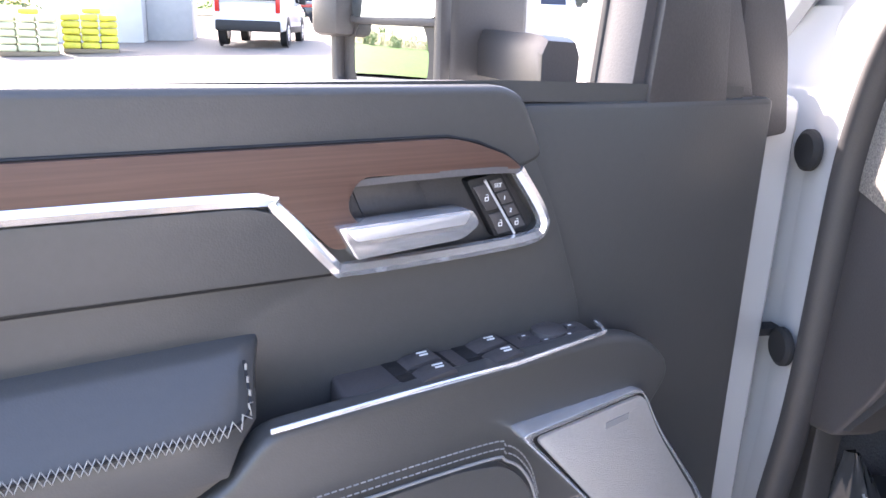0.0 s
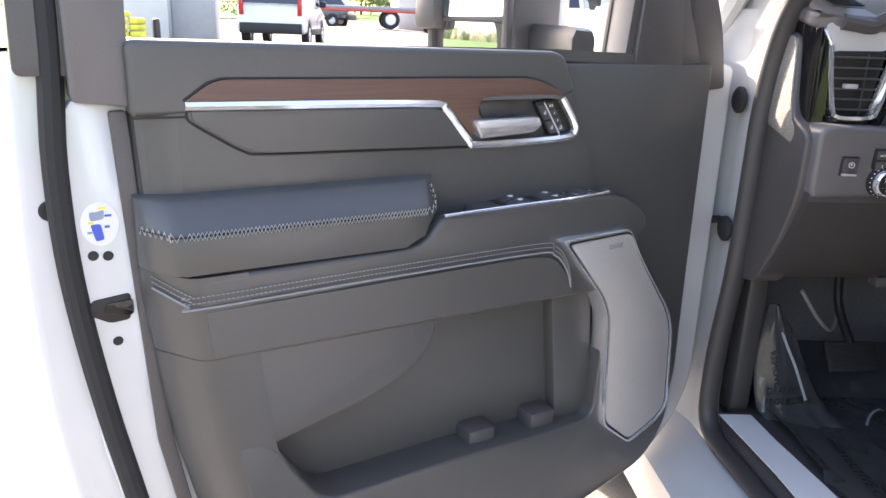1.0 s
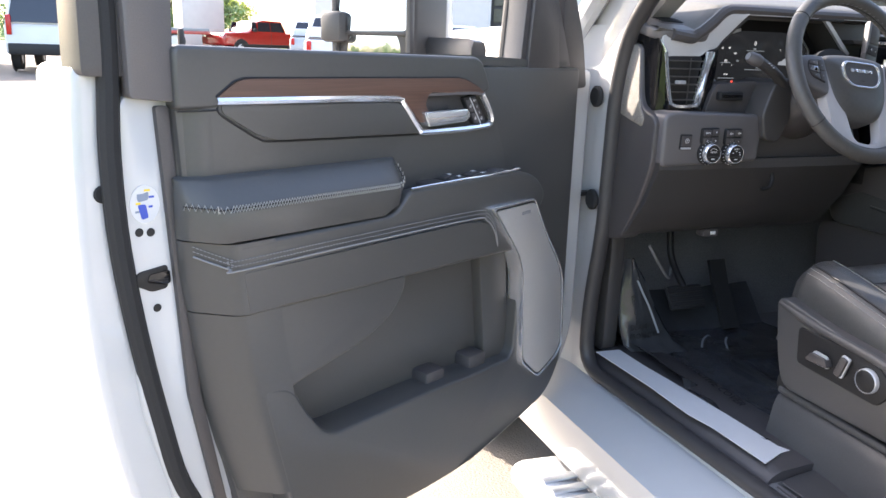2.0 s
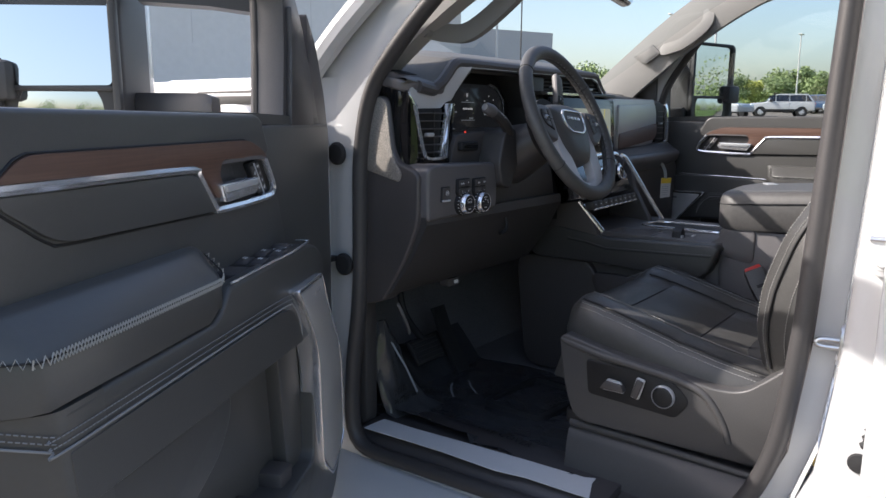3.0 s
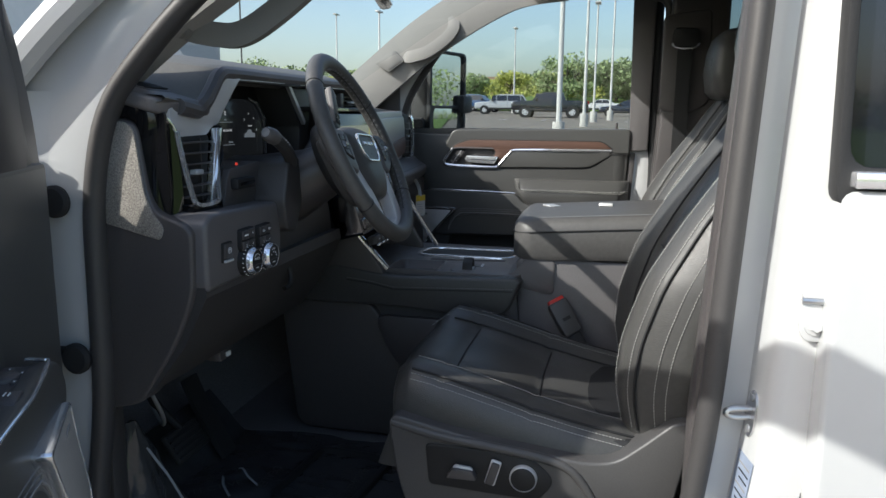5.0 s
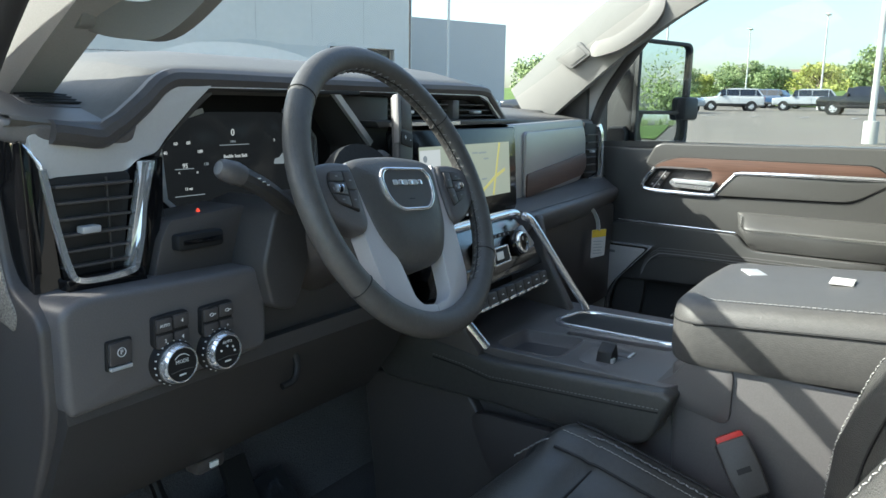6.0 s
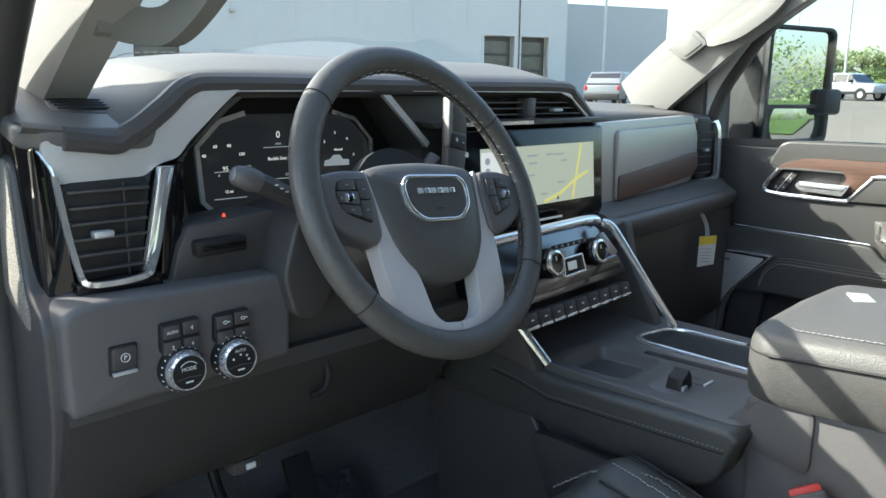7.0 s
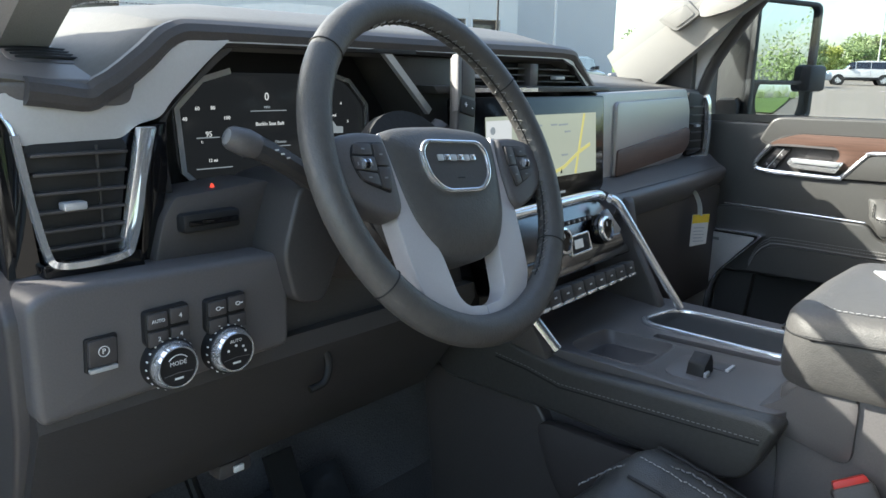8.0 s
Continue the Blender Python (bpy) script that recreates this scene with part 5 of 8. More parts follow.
for k, (kx, kz, labels) in enumerate(((0.767, 1.279, ("AUTO", "4", "2", "4")), (0.832, 1.277, ("", "", "-", "+")))):
    part("button_plate", prism(rounded([(kx - 0.022, kz + 0.056), (kx + 0.024, kz + 0.057), (kx + 0.022, kz + 0.022), (kx + 0.010, kz + 0.012), (kx - 0.012, kz + 0.012), (kx - 0.023, kz + 0.024)], 0.004), 0.634, 0.65, "y", 0.002), BLACK, knee)
    for i, (dx, dz) in enumerate(((-0.0105, 0.046), (0.0125, 0.047), (-0.0105, 0.028), (0.0125, 0.028))):
        part("button", box(kx + dx - 0.010, kx + dx + 0.010, 0.631, 0.64, kz + dz - 0.0075, kz + dz + 0.0075, 0.0012), PLASTIC, knee)
        if labels[i]:
            part("button_text", words(labels[i], 0.0048 if len(labels[i]) > 1 else 0.0062, front(kx + dx, 0.6305, kz + dz)), MARK, knee)
        else:
            part("button_symbol", ring([(kx + dx + 0.0030 * math.cos(a), kz + dz + 0.0022 * math.sin(a)) for a in np.linspace(0, 5.7, 11)], [(kx + dx + 0.0021 * math.cos(a), kz + dz + 0.0014 * math.sin(a)) for a in np.linspace(0, 5.7, 11)], 0.6303, 0.631, "y"), MARK, knee)
            part("button_symbol", box(kx + dx + 0.003, kx + dx + 0.006, 0.6303, 0.631, kz + dz - 0.0005, kz + dz + 0.0005, 0), MARK, knee)
    mk = front(kx, 0.642, kz)
    dial = part("dial", lathe([(0.0, 0.0242), (0.0188, 0.0242), (0.0196, 0.0236), (0.0196, 0.010), (0.0, 0.010)], 40, mk), BLACK, knee, "black dial in a chrome ring")
    part("dial_ring", lathe([(0.0193, 0.0250), (0.0207, 0.0252), (0.0232, 0.0205), (0.0240, 0.0150), (0.0193, 0.0140)], 44, mk), CHROME, dial, "bright bevelled ring")
    part("dial_base", lathe([(0.0, 0.0152), (0.0248, 0.0152), (0.0256, 0.0140), (0.0256, 0.003), (0.0268, 0.0), (0.0, 0.0)], 44, mk), BLACK, dial)
    for i in range(20):
        a = i * math.pi / 10
        part("dial_tick", box(kx + 0.0257 * math.cos(a) - 0.0007, kx + 0.0257 * math.cos(a) + 0.0007, 0.630, 0.6325, kz + 0.0257 * math.sin(a) - 0.0007, kz + 0.0257 * math.sin(a) + 0.0007, 0), MARK, dial)
    part("dial_text", words("MODE" if k == 0 else "AUTO", 0.0062 if k == 0 else 0.005, front(kx, 0.6178, kz + (0.004 if k == 0 else 0.012))), MARK, dial)
    part("dial_symbol", box(kx - 0.0045, kx + 0.0045, 0.6172, 0.618, kz - 0.0125, kz - 0.0105, 0.0002), MARK, dial)
    part("dial_split", sweep([(kx - 0.015, 0.6175, kz - 0.007), (kx, 0.6173, kz - 0.0055), (kx + 0.015, 0.6175, kz - 0.007)], 0.0004), PLASTIC2, dial)
    if k == 0:
        part("dial_arc", sweep([(kx + 0.0125 * math.cos(a), 0.6176, kz + 0.0125 * math.sin(a)) for a in np.linspace(0.7, 2.44, 10)], 0.0005), MARK, dial)
    if k == 1:
        for i, a in enumerate((2.7, 1.6, 0.7, -0.1)):
            part("dial_symbol", lathe([(0, 0.001), (0.0014, 0.001), (0.0014, 0)], 8, front(kx + 0.0105 * math.cos(a), 0.618, kz + 0.007 * math.sin(a))), MARK, dial)
# card slot panel and column shroud
part("card_panel", prism(rounded([(0.782, 1.355), (0.925, 1.355), (0.935, 1.43), (0.925, 1.440), (0.812, 1.432), (0.798, 1.41)], 0.006), 0.686, 0.76, "y", 0.006), PLASTIC, dash)
part("card_slot", box(0.812, 0.880, 0.672, 0.690, 1.395, 1.415, 0.004), BLACK, dash)
part("slot_mouth", box(0.818, 0.876, 0.6705, 0.675, 1.402, 1.408, 0.001), PIANO, dash)
part("warning_symbol", prism([(0.862, 1.433), (0.868, 1.433), (0.865, 1.440)], 0.7, 0.704, "y"), SCREEN_RED, dash)
part("cluster_cheek", prism(rounded([(0.800, 1.41), (0.806, 1.50), (0.826, 1.517), (0.880, 1.572), (0.895, 1.584), (0.91, 1.584), (0.892, 1.572), (0.828, 1.518), (0.820, 1.50), (0.822, 1.46), (0.828, 1.42)], 0.01), 0.715, 0.80, "y", 0.006), BLACKPLASTIC, dash)
part("cluster_well", box(0.80, 1.30, 0.812, 0.84, 1.36, 1.59, 0.004), BLACK, dash)
part("cluster_roof", box(0.90, 1.20, 0.715, 0.82, 1.586, 1.592, 0.001), BLACK, dash)
part("cluster_wing", prism([(1.165, 1.586), (1.30, 1.586), (1.30, 1.40), (1.225, 1.40), (1.235, 1.50)], 0.735, 0.82, "y", 0.004), BLACKPLASTIC, dash)
cluster = part("instrument_screen", prism(rounded([(0.887, 1.442), (0.882, 1.515), (0.915, 1.547), (0.955, 1.558), (1.105, 1.558), (1.145, 1.547), (1.178, 1.515), (1.182, 1.442), (1.158, 1.420), (0.912, 1.420)], 0.012), 0.800, 0.812, "y", 0.002), SCREEN_DARK, dash, "lit digital instrument screen")
part("cluster_line", sweep([(0.955, 0.797, 1.560), (0.915, 0.797, 1.549), (0.881, 0.797, 1.516), (0.886, 0.797, 1.441), (0.911, 0.797, 1.418), (0.985, 0.797, 1.418)], [(-0.0036, -0.0025), (0.0036, -0.0025), (0.0026, 0.0025), (-0.0026, 0.0025)], up=(0, 1, 0)), SATIN, cluster)
part("cluster_line", sweep([(1.105, 0.797, 1.560), (1.147, 0.797, 1.549), (1.180, 0.797, 1.516), (1.184, 0.797, 1.441)], [(-0.0030, -0.0025), (0.0030, -0.0025), (0.0022, 0.0025), (-0.0022, 0.0025)], up=(0, 1, 0)), CHROME, cluster)
for txt, s, x, z, m in (("0", 0.020, 1.010, 1.528, SCREEN_WHITE), ("MPH", 0.0065, 1.010, 1.515, SCREEN_GREY), ("Buckle Seat Belt", 0.0095, 1.014, 1.494, SCREEN_WHITE), ("60", 0.009, 0.910, 1.515, SCREEN_WHITE), ("80", 0.009, 0.931, 1.5155, SCREEN_WHITE),
                        ("40", 0.009, 0.893, 1.503, SCREEN_WHITE), ("100", 0.009, 0.950, 1.503, SCREEN_WHITE), ("120", 0.008, 0.960, 1.485, SCREEN_GREY), ("95", 0.013, 0.924, 1.484, SCREEN_WHITE), ("12 mi", 0.008, 0.928, 1.452, SCREEN_WHITE), ("C", 0.006, 0.914, 1.475, SCREEN_WHITE), ("H", 0.006, 0.944, 1.474, SCREEN_WHITE),
                        ("Dismiss", 0.008, 1.030, 1.470, SCREEN_GREY), ("2", 0.008, 1.092, 1.515, SCREEN_WHITE), ("3", 0.008, 1.112, 1.528, SCREEN_WHITE), ("4", 0.008, 1.135, 1.518, SCREEN_WHITE), ("5", 0.008, 1.148, 1.493, SCREEN_WHITE), ("Normal", 0.007, 1.118, 1.502, SCREEN_WHITE)):
    part("screen_text", words(txt, s * 0.72, front(x, 0.7993, z)), m, cluster)
for a, b in (((0.985, 1.510), (1.04, 1.510)), ((0.985, 1.464), (1.045, 1.464)), ((0.905, 1.442), (0.955, 1.444)), ((0.907, 1.4795), (0.938, 1.4795))):
    part("screen_line", box(a[0], b[0], 0.7985, 0.7995, a[1], a[1] + 0.0012, 0), SCREEN_GREY, cluster)
part("truck_picture", prism(rounded([(1.090, 1.478), (1.092, 1.486), (1.102, 1.488), (1.108, 1.494), (1.120, 1.494), (1.126, 1.487), (1.138, 1.486), (1.138, 1.477)], 0.001), 0.7985, 0.7995, "y"), SCREEN_GREY, cluster)

# centre vents
cv = part("centre_vent", prism(rounded([(1.185, 1.582), (1.60, 1.583), (1.625, 1.574), (1.688, 1.545), (1.25, 1.543), (1.235, 1.52)], 0.006), 0.757, 0.78, "y", 0.002), BLACK, dash, "black slatted centre vents")
for i in range(3):
    z = 1.551 + i * 0.0105
    part("slat", box(1.235 - 0.012 * i, 1.492, 0.738, 0.758, z, z + 0.0025, 0.0006), PLASTIC, cv)
    part("slat", box(1.525, 1.672 - 0.02 * i, 0.738, 0.758, z, z + 0.0025, 0.0006), PLASTIC, cv)
part("vent_post", box(1.497, 1.520, 0.730, 0.77, 1.540, 1.582, 0.002), PLASTIC2, cv)
for x in (1.34, 1.575):
    part("vent_knob", box(x, x + 0.028, 0.728, 0.742, 1.556, 1.562, 0.002), SATIN, cv)
part("vent_floor", prism([(1.22, 1.545), (1.705, 1.545), (1.72, 1.536), (1.23, 1.534)], 0.700, 0.77, "y", 0.002), BLACKPLASTIC, dash)
part("bright_line", sweep([(1.255, 0.700, 1.539), (1.70, 0.706, 1.540)], [(-0.003, -0.003), (0.003, -0.003), (0.003, 0.003), (-0.003, 0.003)], up=(0, 1, 0)), CHROME, dash)
# centre screen, leaning back
SCR = Matrix.Translation((1.470, 0.690, 1.443)) @ pose(0, 0, 0, -4, 0, 1)
scr = part("centre_screen", prism(rounded([(-0.215, -0.088), (0.200, -0.090), (0.214, -0.078), (0.216, 0.086), (-0.215, 0.086)], 0.006), -0.006, 0.014, "y", 0.003), PANEGLASS, dash, "gloss black centre screen showing a map", f=SCR)
part("map_area", box(-0.150, 0.182, -0.0075, -0.0055, -0.050, 0.056, 0), SCREEN_MAP, scr, "pale road map", f=SCR)
for i in range(9):
    x0, z0 = random.uniform(-0.07, 0.10), random.uniform(-0.042, 0.045)
    part("map_word", box(x0, x0 + random.uniform(0.01, 0.03), -0.0082, -0.0074, z0, z0 + 0.003, 0), SCREEN_GREY, scr, f=SCR)
part("map_road", sweep([(0.02, -0.008, -0.046), (0.07, -0.008, -0.035), (0.12, -0.008, -0.012), (0.160, -0.008, 0.0)], [(-0.003, -0.0004), (0.003, -0.0004), (0.003, 0.0004), (-0.003, 0.0004)], up=(0, 1, 0)), SCREEN_ROAD, scr, f=SCR)
part("map_road", sweep([(0.108, -0.008, -0.049), (0.12, -0.008, -0.01), (0.140, -0.008, 0.055)], [(-0.003, -0.0004), (0.003, -0.0004), (0.003, 0.0004), (-0.003, 0.0004)], up=(0, 1, 0)), SCREEN_ROAD, scr, f=SCR)
part("map_card", box(-0.150, -0.085, -0.0082, -0.0074, 0.005, 0.050, 0), SCREEN_WHITE, scr, f=SCR)
for i, z in enumerate((0.035, 0.018)):
    part("map_icon", lathe([(0, 0.001), (0.006, 0.001), (0.006, 0)], 12, Matrix.Translation((-0.135, -0.0082, z)) @ pose(0, 0, 0, 90, 0, 0)), SCREEN_GREY, scr, f=SCR)
part("map_arrow", prism([(0.058, -0.045), (0.064, -0.045), (0.061, -0.037)], -0.0086, -0.008, "y"), BLACK, scr, f=SCR)
for i in range(4):
    part("screen_icon", box(-0.195, -0.180, -0.0075, -0.0055, 0.045 - 0.034 * i, 0.053 - 0.034 * i, 0), SCREEN_GREY, scr, f=SCR)
part("screen_caption", box(0.0, 0.075, -0.0075, -0.0055, -0.080, -0.076, 0), SCREEN_GREY, scr, f=SCR)
# passenger side
part("glove_panel", prism(rounded([(1.70, 1.532), (2.19, 1.540), (2.215, 1.50), (2.225, 1.40), (2.19, 1.375), (1.70, 1.345)], 0.012), 0.722, 0.80, "y", 0.010, 3), GREYTRIM, dash, "satin grey panel above the glove box", f=Matrix.Translation((1.70, 0.72, 0)) @ pose(0, 0, 0, 0, 0, 4) @ Matrix.Translation((-1.70, -0.72, 0)))
part("glove_door", prism(rounded([(1.79, 1.515), (2.185, 1.522), (2.205, 1.49), (2.212, 1.41), (2.18, 1.388), (1.795, 1.362)], 0.012), 0.715, 0.73, "y", 0.004, 3), GREYTRIM, dash, f=Matrix.Translation((1.70, 0.72, 0)) @ pose(0, 0, 0, 0, 0, 4) @ Matrix.Translation((-1.70, -0.72, 0)))
part("wood_band", prism(rounded([(1.80, 1.418), (2.19, 1.450), (2.207, 1.445), (2.210, 1.41), (2.18, 1.390), (1.80, 1.364)], 0.008), 0.7115, 0.725, "y", 0.002, 2), WOOD, dash, "dark brown wood band", f=Matrix.Translation((1.70, 0.72, 0)) @ pose(0, 0, 0, 0, 0, 4) @ Matrix.Translation((-1.70, -0.72, 0)))
rv = part("side_vent", prism(rounded([(2.225, 1.532), (2.315, 1.525), (2.325, 1.385), (2.24, 1.375)], 0.01), 0.765, 0.80, "y", 0.003), BLACK, dash, "black side vent with chrome edge")
for i in range(6):
    part("slat", box(2.232, 2.30, 0.755, 0.77, 1.39 + i * 0.021, 1.393 + i * 0.021, 0.0006), PLASTIC, rv)
part("vent_knob", box(2.255, 2.275, 0.750, 0.76, 1.447, 1.453, 0.001), SATIN, rv)
part("vent_chrome", sweep(smooth_path([(2.318, 0.762, 1.522), (2.326, 0.757, 1.50), (2.330, 0.755, 1.45), (2.332, 0.755, 1.39), (2.318, 0.757, 1.372), (2.25, 0.762, 1.368)], 4), [(-0.008, -0.005), (0.008, -0.005), (0.008, 0.005), (-0.008, 0.005)], up=(0, 1, 0)), CHROME, rv)
part("passenger_shelf", loft([[(x, 0.755, 1.374), (x, yf + 0.022, 1.352), (x, yf + 0.004, 1.342), (x, yf, 1.334), (x, yf + 0.004, 1.315), (x, yf + 0.03, 1.285), (x, 0.88, 1.28), (x, 0.88, 1.374)] for x, yf in ((1.675, 0.645), (1.70, 0.648), (2.0, 0.668), (2.30, 0.700), (2.36, 0.706))]), PLASTIC2, dash, "padded shelf below the glove panel", angle=40)
part("shelf_stitch", stitches([(1.70, 0.659, 1.3475), (2.0, 0.680, 1.3475), (2.34, 0.716, 1.3475)], 0.004, 0.003, 0.0009), THREAD, dash)
part("glove_box", prism(rounded([(1.70, 1.29), (2.36, 1.30), (2.36, 1.02), (1.72, 1.00)], 0.02), 0.715, 0.92, "y", 0.012), PLASTIC, dash)
# top grille by the windscreen pillar
TIP = Matrix.Translation((0, 0.81, 1.572)) @ pose(0, 0, 0, 14, 0, 0) @ Matrix.Translation((0, -0.81, -1.562))
sg = part("defrost_grille", prism(rounded([(0.695, 0.762), (0.775, 0.752), (0.795, 0.775), (0.77, 0.815), (0.705, 0.825)], 0.015), 1.555, 1.5675, "z", 0.003), PLASTIC, dash, f=TIP)
for i in range(4):
    part("slat", sweep(smooth_path([(0.705, 0.775 + i * 0.012, 1.567), (0.74, 0.770 + i * 0.012, 1.569), (0.780, 0.768 + i * 0.012, 1.567)], 4), 0.0022), BLACK, sg, f=TIP)
part("driver_corner", prism(rounded([(0.642, 0.715), (0.665, 0.698), (0.775, 0.692), (0.80, 0.71), (0.83, 0.82), (0.80, 0.95), (0.642, 0.95)], 0.02), 1.540, 1.566, "z", 0.010, 4), PLASTIC2, dash, f=TIP)

# ======================= steering wheel and column =======================
WH = Matrix.Translation((1.048, 0.518, 1.462)) @ pose(0, 0, 0, -25, 0, 3.4)   # rim lies across y; y points away from the driver
WHS = WH @ pose(0, 0, 0, 0, 4.5, 0)                       # turned a little to one side
wheel = thing("steering_wheel", "black leather steering wheel with satin silver spokes", "steering wheel", (1.048, 0.55, 1.35))
rimp = [(0.1856 * math.cos(a), 0, 0.1856 * math.sin(a)) for a in np.linspace(0, 2 * math.pi, 72, endpoint=False)]
part("rim", sweep(rimp, [(0.0175 * math.cos(a), 0.0155 * math.sin(a)) for a in np.linspace(0, 2 * math.pi, 14, endpoint=False)], True, up=(0, 1, 0)), LEATHER, wheel, "black leather rim", f=WH)
for a in (0.615, 2.44, -0.585, -2.46):
    c = (0.1856 * math.cos(a), 0.1856 * math.sin(a))
    part("rim_seam", sweep([(c[0] + 0.0178 * math.cos(b) * math.cos(a), 0.0158 * math.sin(b), c[1] + 0.0178 * math.cos(b) * math.sin(a)) for b in np.linspace(0, 2 * math.pi, 18, endpoint=False)], 0.0008, True), BLACK, wheel, f=WHS)
part("rim_stitching", stitches([((0.1856 - 0.0176) * math.cos(a), -0.002, (0.1856 - 0.0176) * math.sin(a)) for a in np.linspace(-0.95, 2.0, 110)], 0.0062, 0.0006, 0.0007, 0.0062, (0, 1, 0)), STITCH, wheel, "grey cross stitching round the inside", f=WHS)
part("rim_join", sweep([((0.1856 - 0.0174) * math.cos(a), -0.002, (0.1856 - 0.0174) * math.sin(a)) for a in np.linspace(-0.95, 2.0, 60)], 0.0011), BLACK, wheel, f=WHS)
# airbag cover: a domed shield set back behind the rim
SHIELD = [(0.0, 0.050), (0.055, 0.047), (0.086, 0.041), (0.097, 0.030), (0.094, 0.0), (0.088, -0.034), (0.080, -0.060), (0.064, -0.085), (0.048, -0.099), (0.028, -0.106), (0.0, -0.108)]
shield = [(p.x, p.y) for p in smooth_path([(x, z, 0) for x, z in SHIELD], 3)]
shield = shield + [(-x, z) for x, z in shield[::-1][1:-1]]
hub = part("hub", loft([[(x * k, y, -0.022 + (z + 0.022) * k) for x, z in shield] for k, y in ((0.93, 0.060), (1.0, 0.045), (1.0, 0.016), (0.988, 0.009), (0.96, 0.004), (0.90, 0.0), (0.78, -0.005), (0.62, -0.0085), (0.40, -0.0095))]), LEATHER, wheel, "black grained airbag cover", f=WHS, angle=50)
EMB = rounded([(-0.058, 0.014), (-0.046, 0.026), (0.046, 0.026), (0.058, 0.014), (0.055, -0.016), (0.034, -0.034), (-0.034, -0.034), (-0.055, -0.016)], 0.014, 4)
part("emblem_ring", ring(EMB, [(p[0] * 0.905, -0.003 + (p[1] + 0.003) * 0.86) for p in EMB], -0.0135, -0.004, "y", 0.0016), CHROME, hub, "bright emblem outline", f=WHS)
part("emblem_plate", prism([(p[0] * 0.91, -0.003 + (p[1] + 0.003) * 0.87) for p in EMB], -0.0108, -0.006, "y"), PLASTIC, hub, f=WHS)
for i in range(6):
    part("emblem_bar", box(-0.032 + i * 0.0112, -0.0232 + i * 0.0112, -0.0128, -0.0105, 0.002, 0.0088, 0.0006), CHROME if i % 2 else SATIN, hub, f=WHS)
part("airbag_mark", box(-0.006, 0.006, -0.0112, -0.0105, -0.018, -0.0165, 0), BLACK, hub, f=WHS)
# each silver spoke runs down from a thin edge beside the cover; they meet at the foot
for s in (-1, 1):
    part("silver_spoke", prism(rounded([(s * x, z) for x, z in ((0.095, 0.038), (0.101, 0.034), (0.098, -0.012), (0.095, -0.040), (0.104, -0.052), (0.101, -0.090), (0.094, -0.136), (0.066, -0.164), (0.036, -0.176), (0.001, -0.180), (0.001, -0.158), (0.030, -0.155), (0.042, -0.142), (0.046, -0.118), (0.050, -0.094), (0.070, -0.060), (0.084, -0.020))],
         [0.003, 0.003, 0.02, 0.008, 0.006, 0.02, 0.03, 0.02, 0.02, 0.0, 0.0, 0.015, 0.015, 0.01, 0.015, 0.02, 0.02], 4), 0.003, 0.026, "y", 0.004, 3), BRUSHED, wheel, "finely lined silver spoke", f=WHS)
    pod = part("button_pod", prism(rounded([(s * x, z) for x, z in ((0.099, 0.034), (0.135, 0.036), (0.172, 0.028), (0.180, 0.0), (0.168, -0.026), (0.138, -0.046), (0.106, -0.056), (0.095, -0.044), (0.094, 0.0))], [0.006, 0.02, 0.02, 0.02, 0.02, 0.02, 0.012, 0.008, 0.02], 4), -0.004, 0.026, "y", 0.009, 3), PLASTIC2, wheel, "steering wheel button pod", f=WHS)
    part("button_field", prism(rounded([(s * x, z) for x, z in ((0.103, 0.024), (0.146, 0.023), (0.153, 0.006), (0.146, -0.016), (0.108, -0.030))], [0.004, 0.01, 0.01, 0.01, 0.004], 3), -0.0052, 0.0, "y", 0.0010), BLACK, pod, f=WHS)
    for k, q in enumerate((((0.123, 0.0215), (0.145, 0.0215), (0.149, 0.010), (0.124, 0.0095)), ((0.123, -0.0095), (0.149, -0.006), (0.144, -0.0155), (0.123, -0.0225)), ((0.122, 0.008), (0.151, 0.0085), (0.150, -0.0045), (0.122, -0.008)), ((0.105, 0.022), (0.1205, 0.0215), (0.1200, -0.001), (0.1035, -0.002)), ((0.1035, -0.0035), (0.1200, -0.0025), (0.1210, -0.0235), (0.109, -0.027)))):
        part("button", prism(rounded([(s * x, z) for x, z in q], 0.0022, 3), -0.0072, -0.003, "y", 0.0010), PLASTIC, pod, f=WHS)
        qx, qz = sum(p[0] for p in q) / 4, sum(p[1] for p in q) / 4
        if k != 2:
            part("button_symbol", box(s * qx - 0.0022, s * qx + 0.0022, -0.0076, -0.0071, qz - 0.0008, qz + 0.0008, 0), STITCH, pod, f=WHS)
    for x in (0.1275, 0.1465):
        part("button_symbol", box(s * x - 0.0008, s * x + 0.0008, -0.0076, -0.0071, -0.0012, 0.0022, 0), STITCH, pod, f=WHS)
    part("roller", sweep([(s * 0.1335, -0.0068, 0.0005), (s * 0.1405, -0.0068, 0.0005)], 0.0052), PIANO, pod, "thumb roller", f=WHS)
    for x in (0.1335, 0.1405):
        part("roller_edge", sweep([(s * x - 0.0007, -0.0068, 0.0005), (s * x + 0.0007, -0.0068, 0.0005)], 0.0056), CHROME, pod, f=WHS)
part("hub_back", lathe([(0.0, 0.075), (0.080, 0.075), (0.086, 0.06), (0.084, 0.045), (0.0, 0.045)], 32, pose(0, 0, 0, -90, 0, 0)), BLACK, wheel, f=WHS)
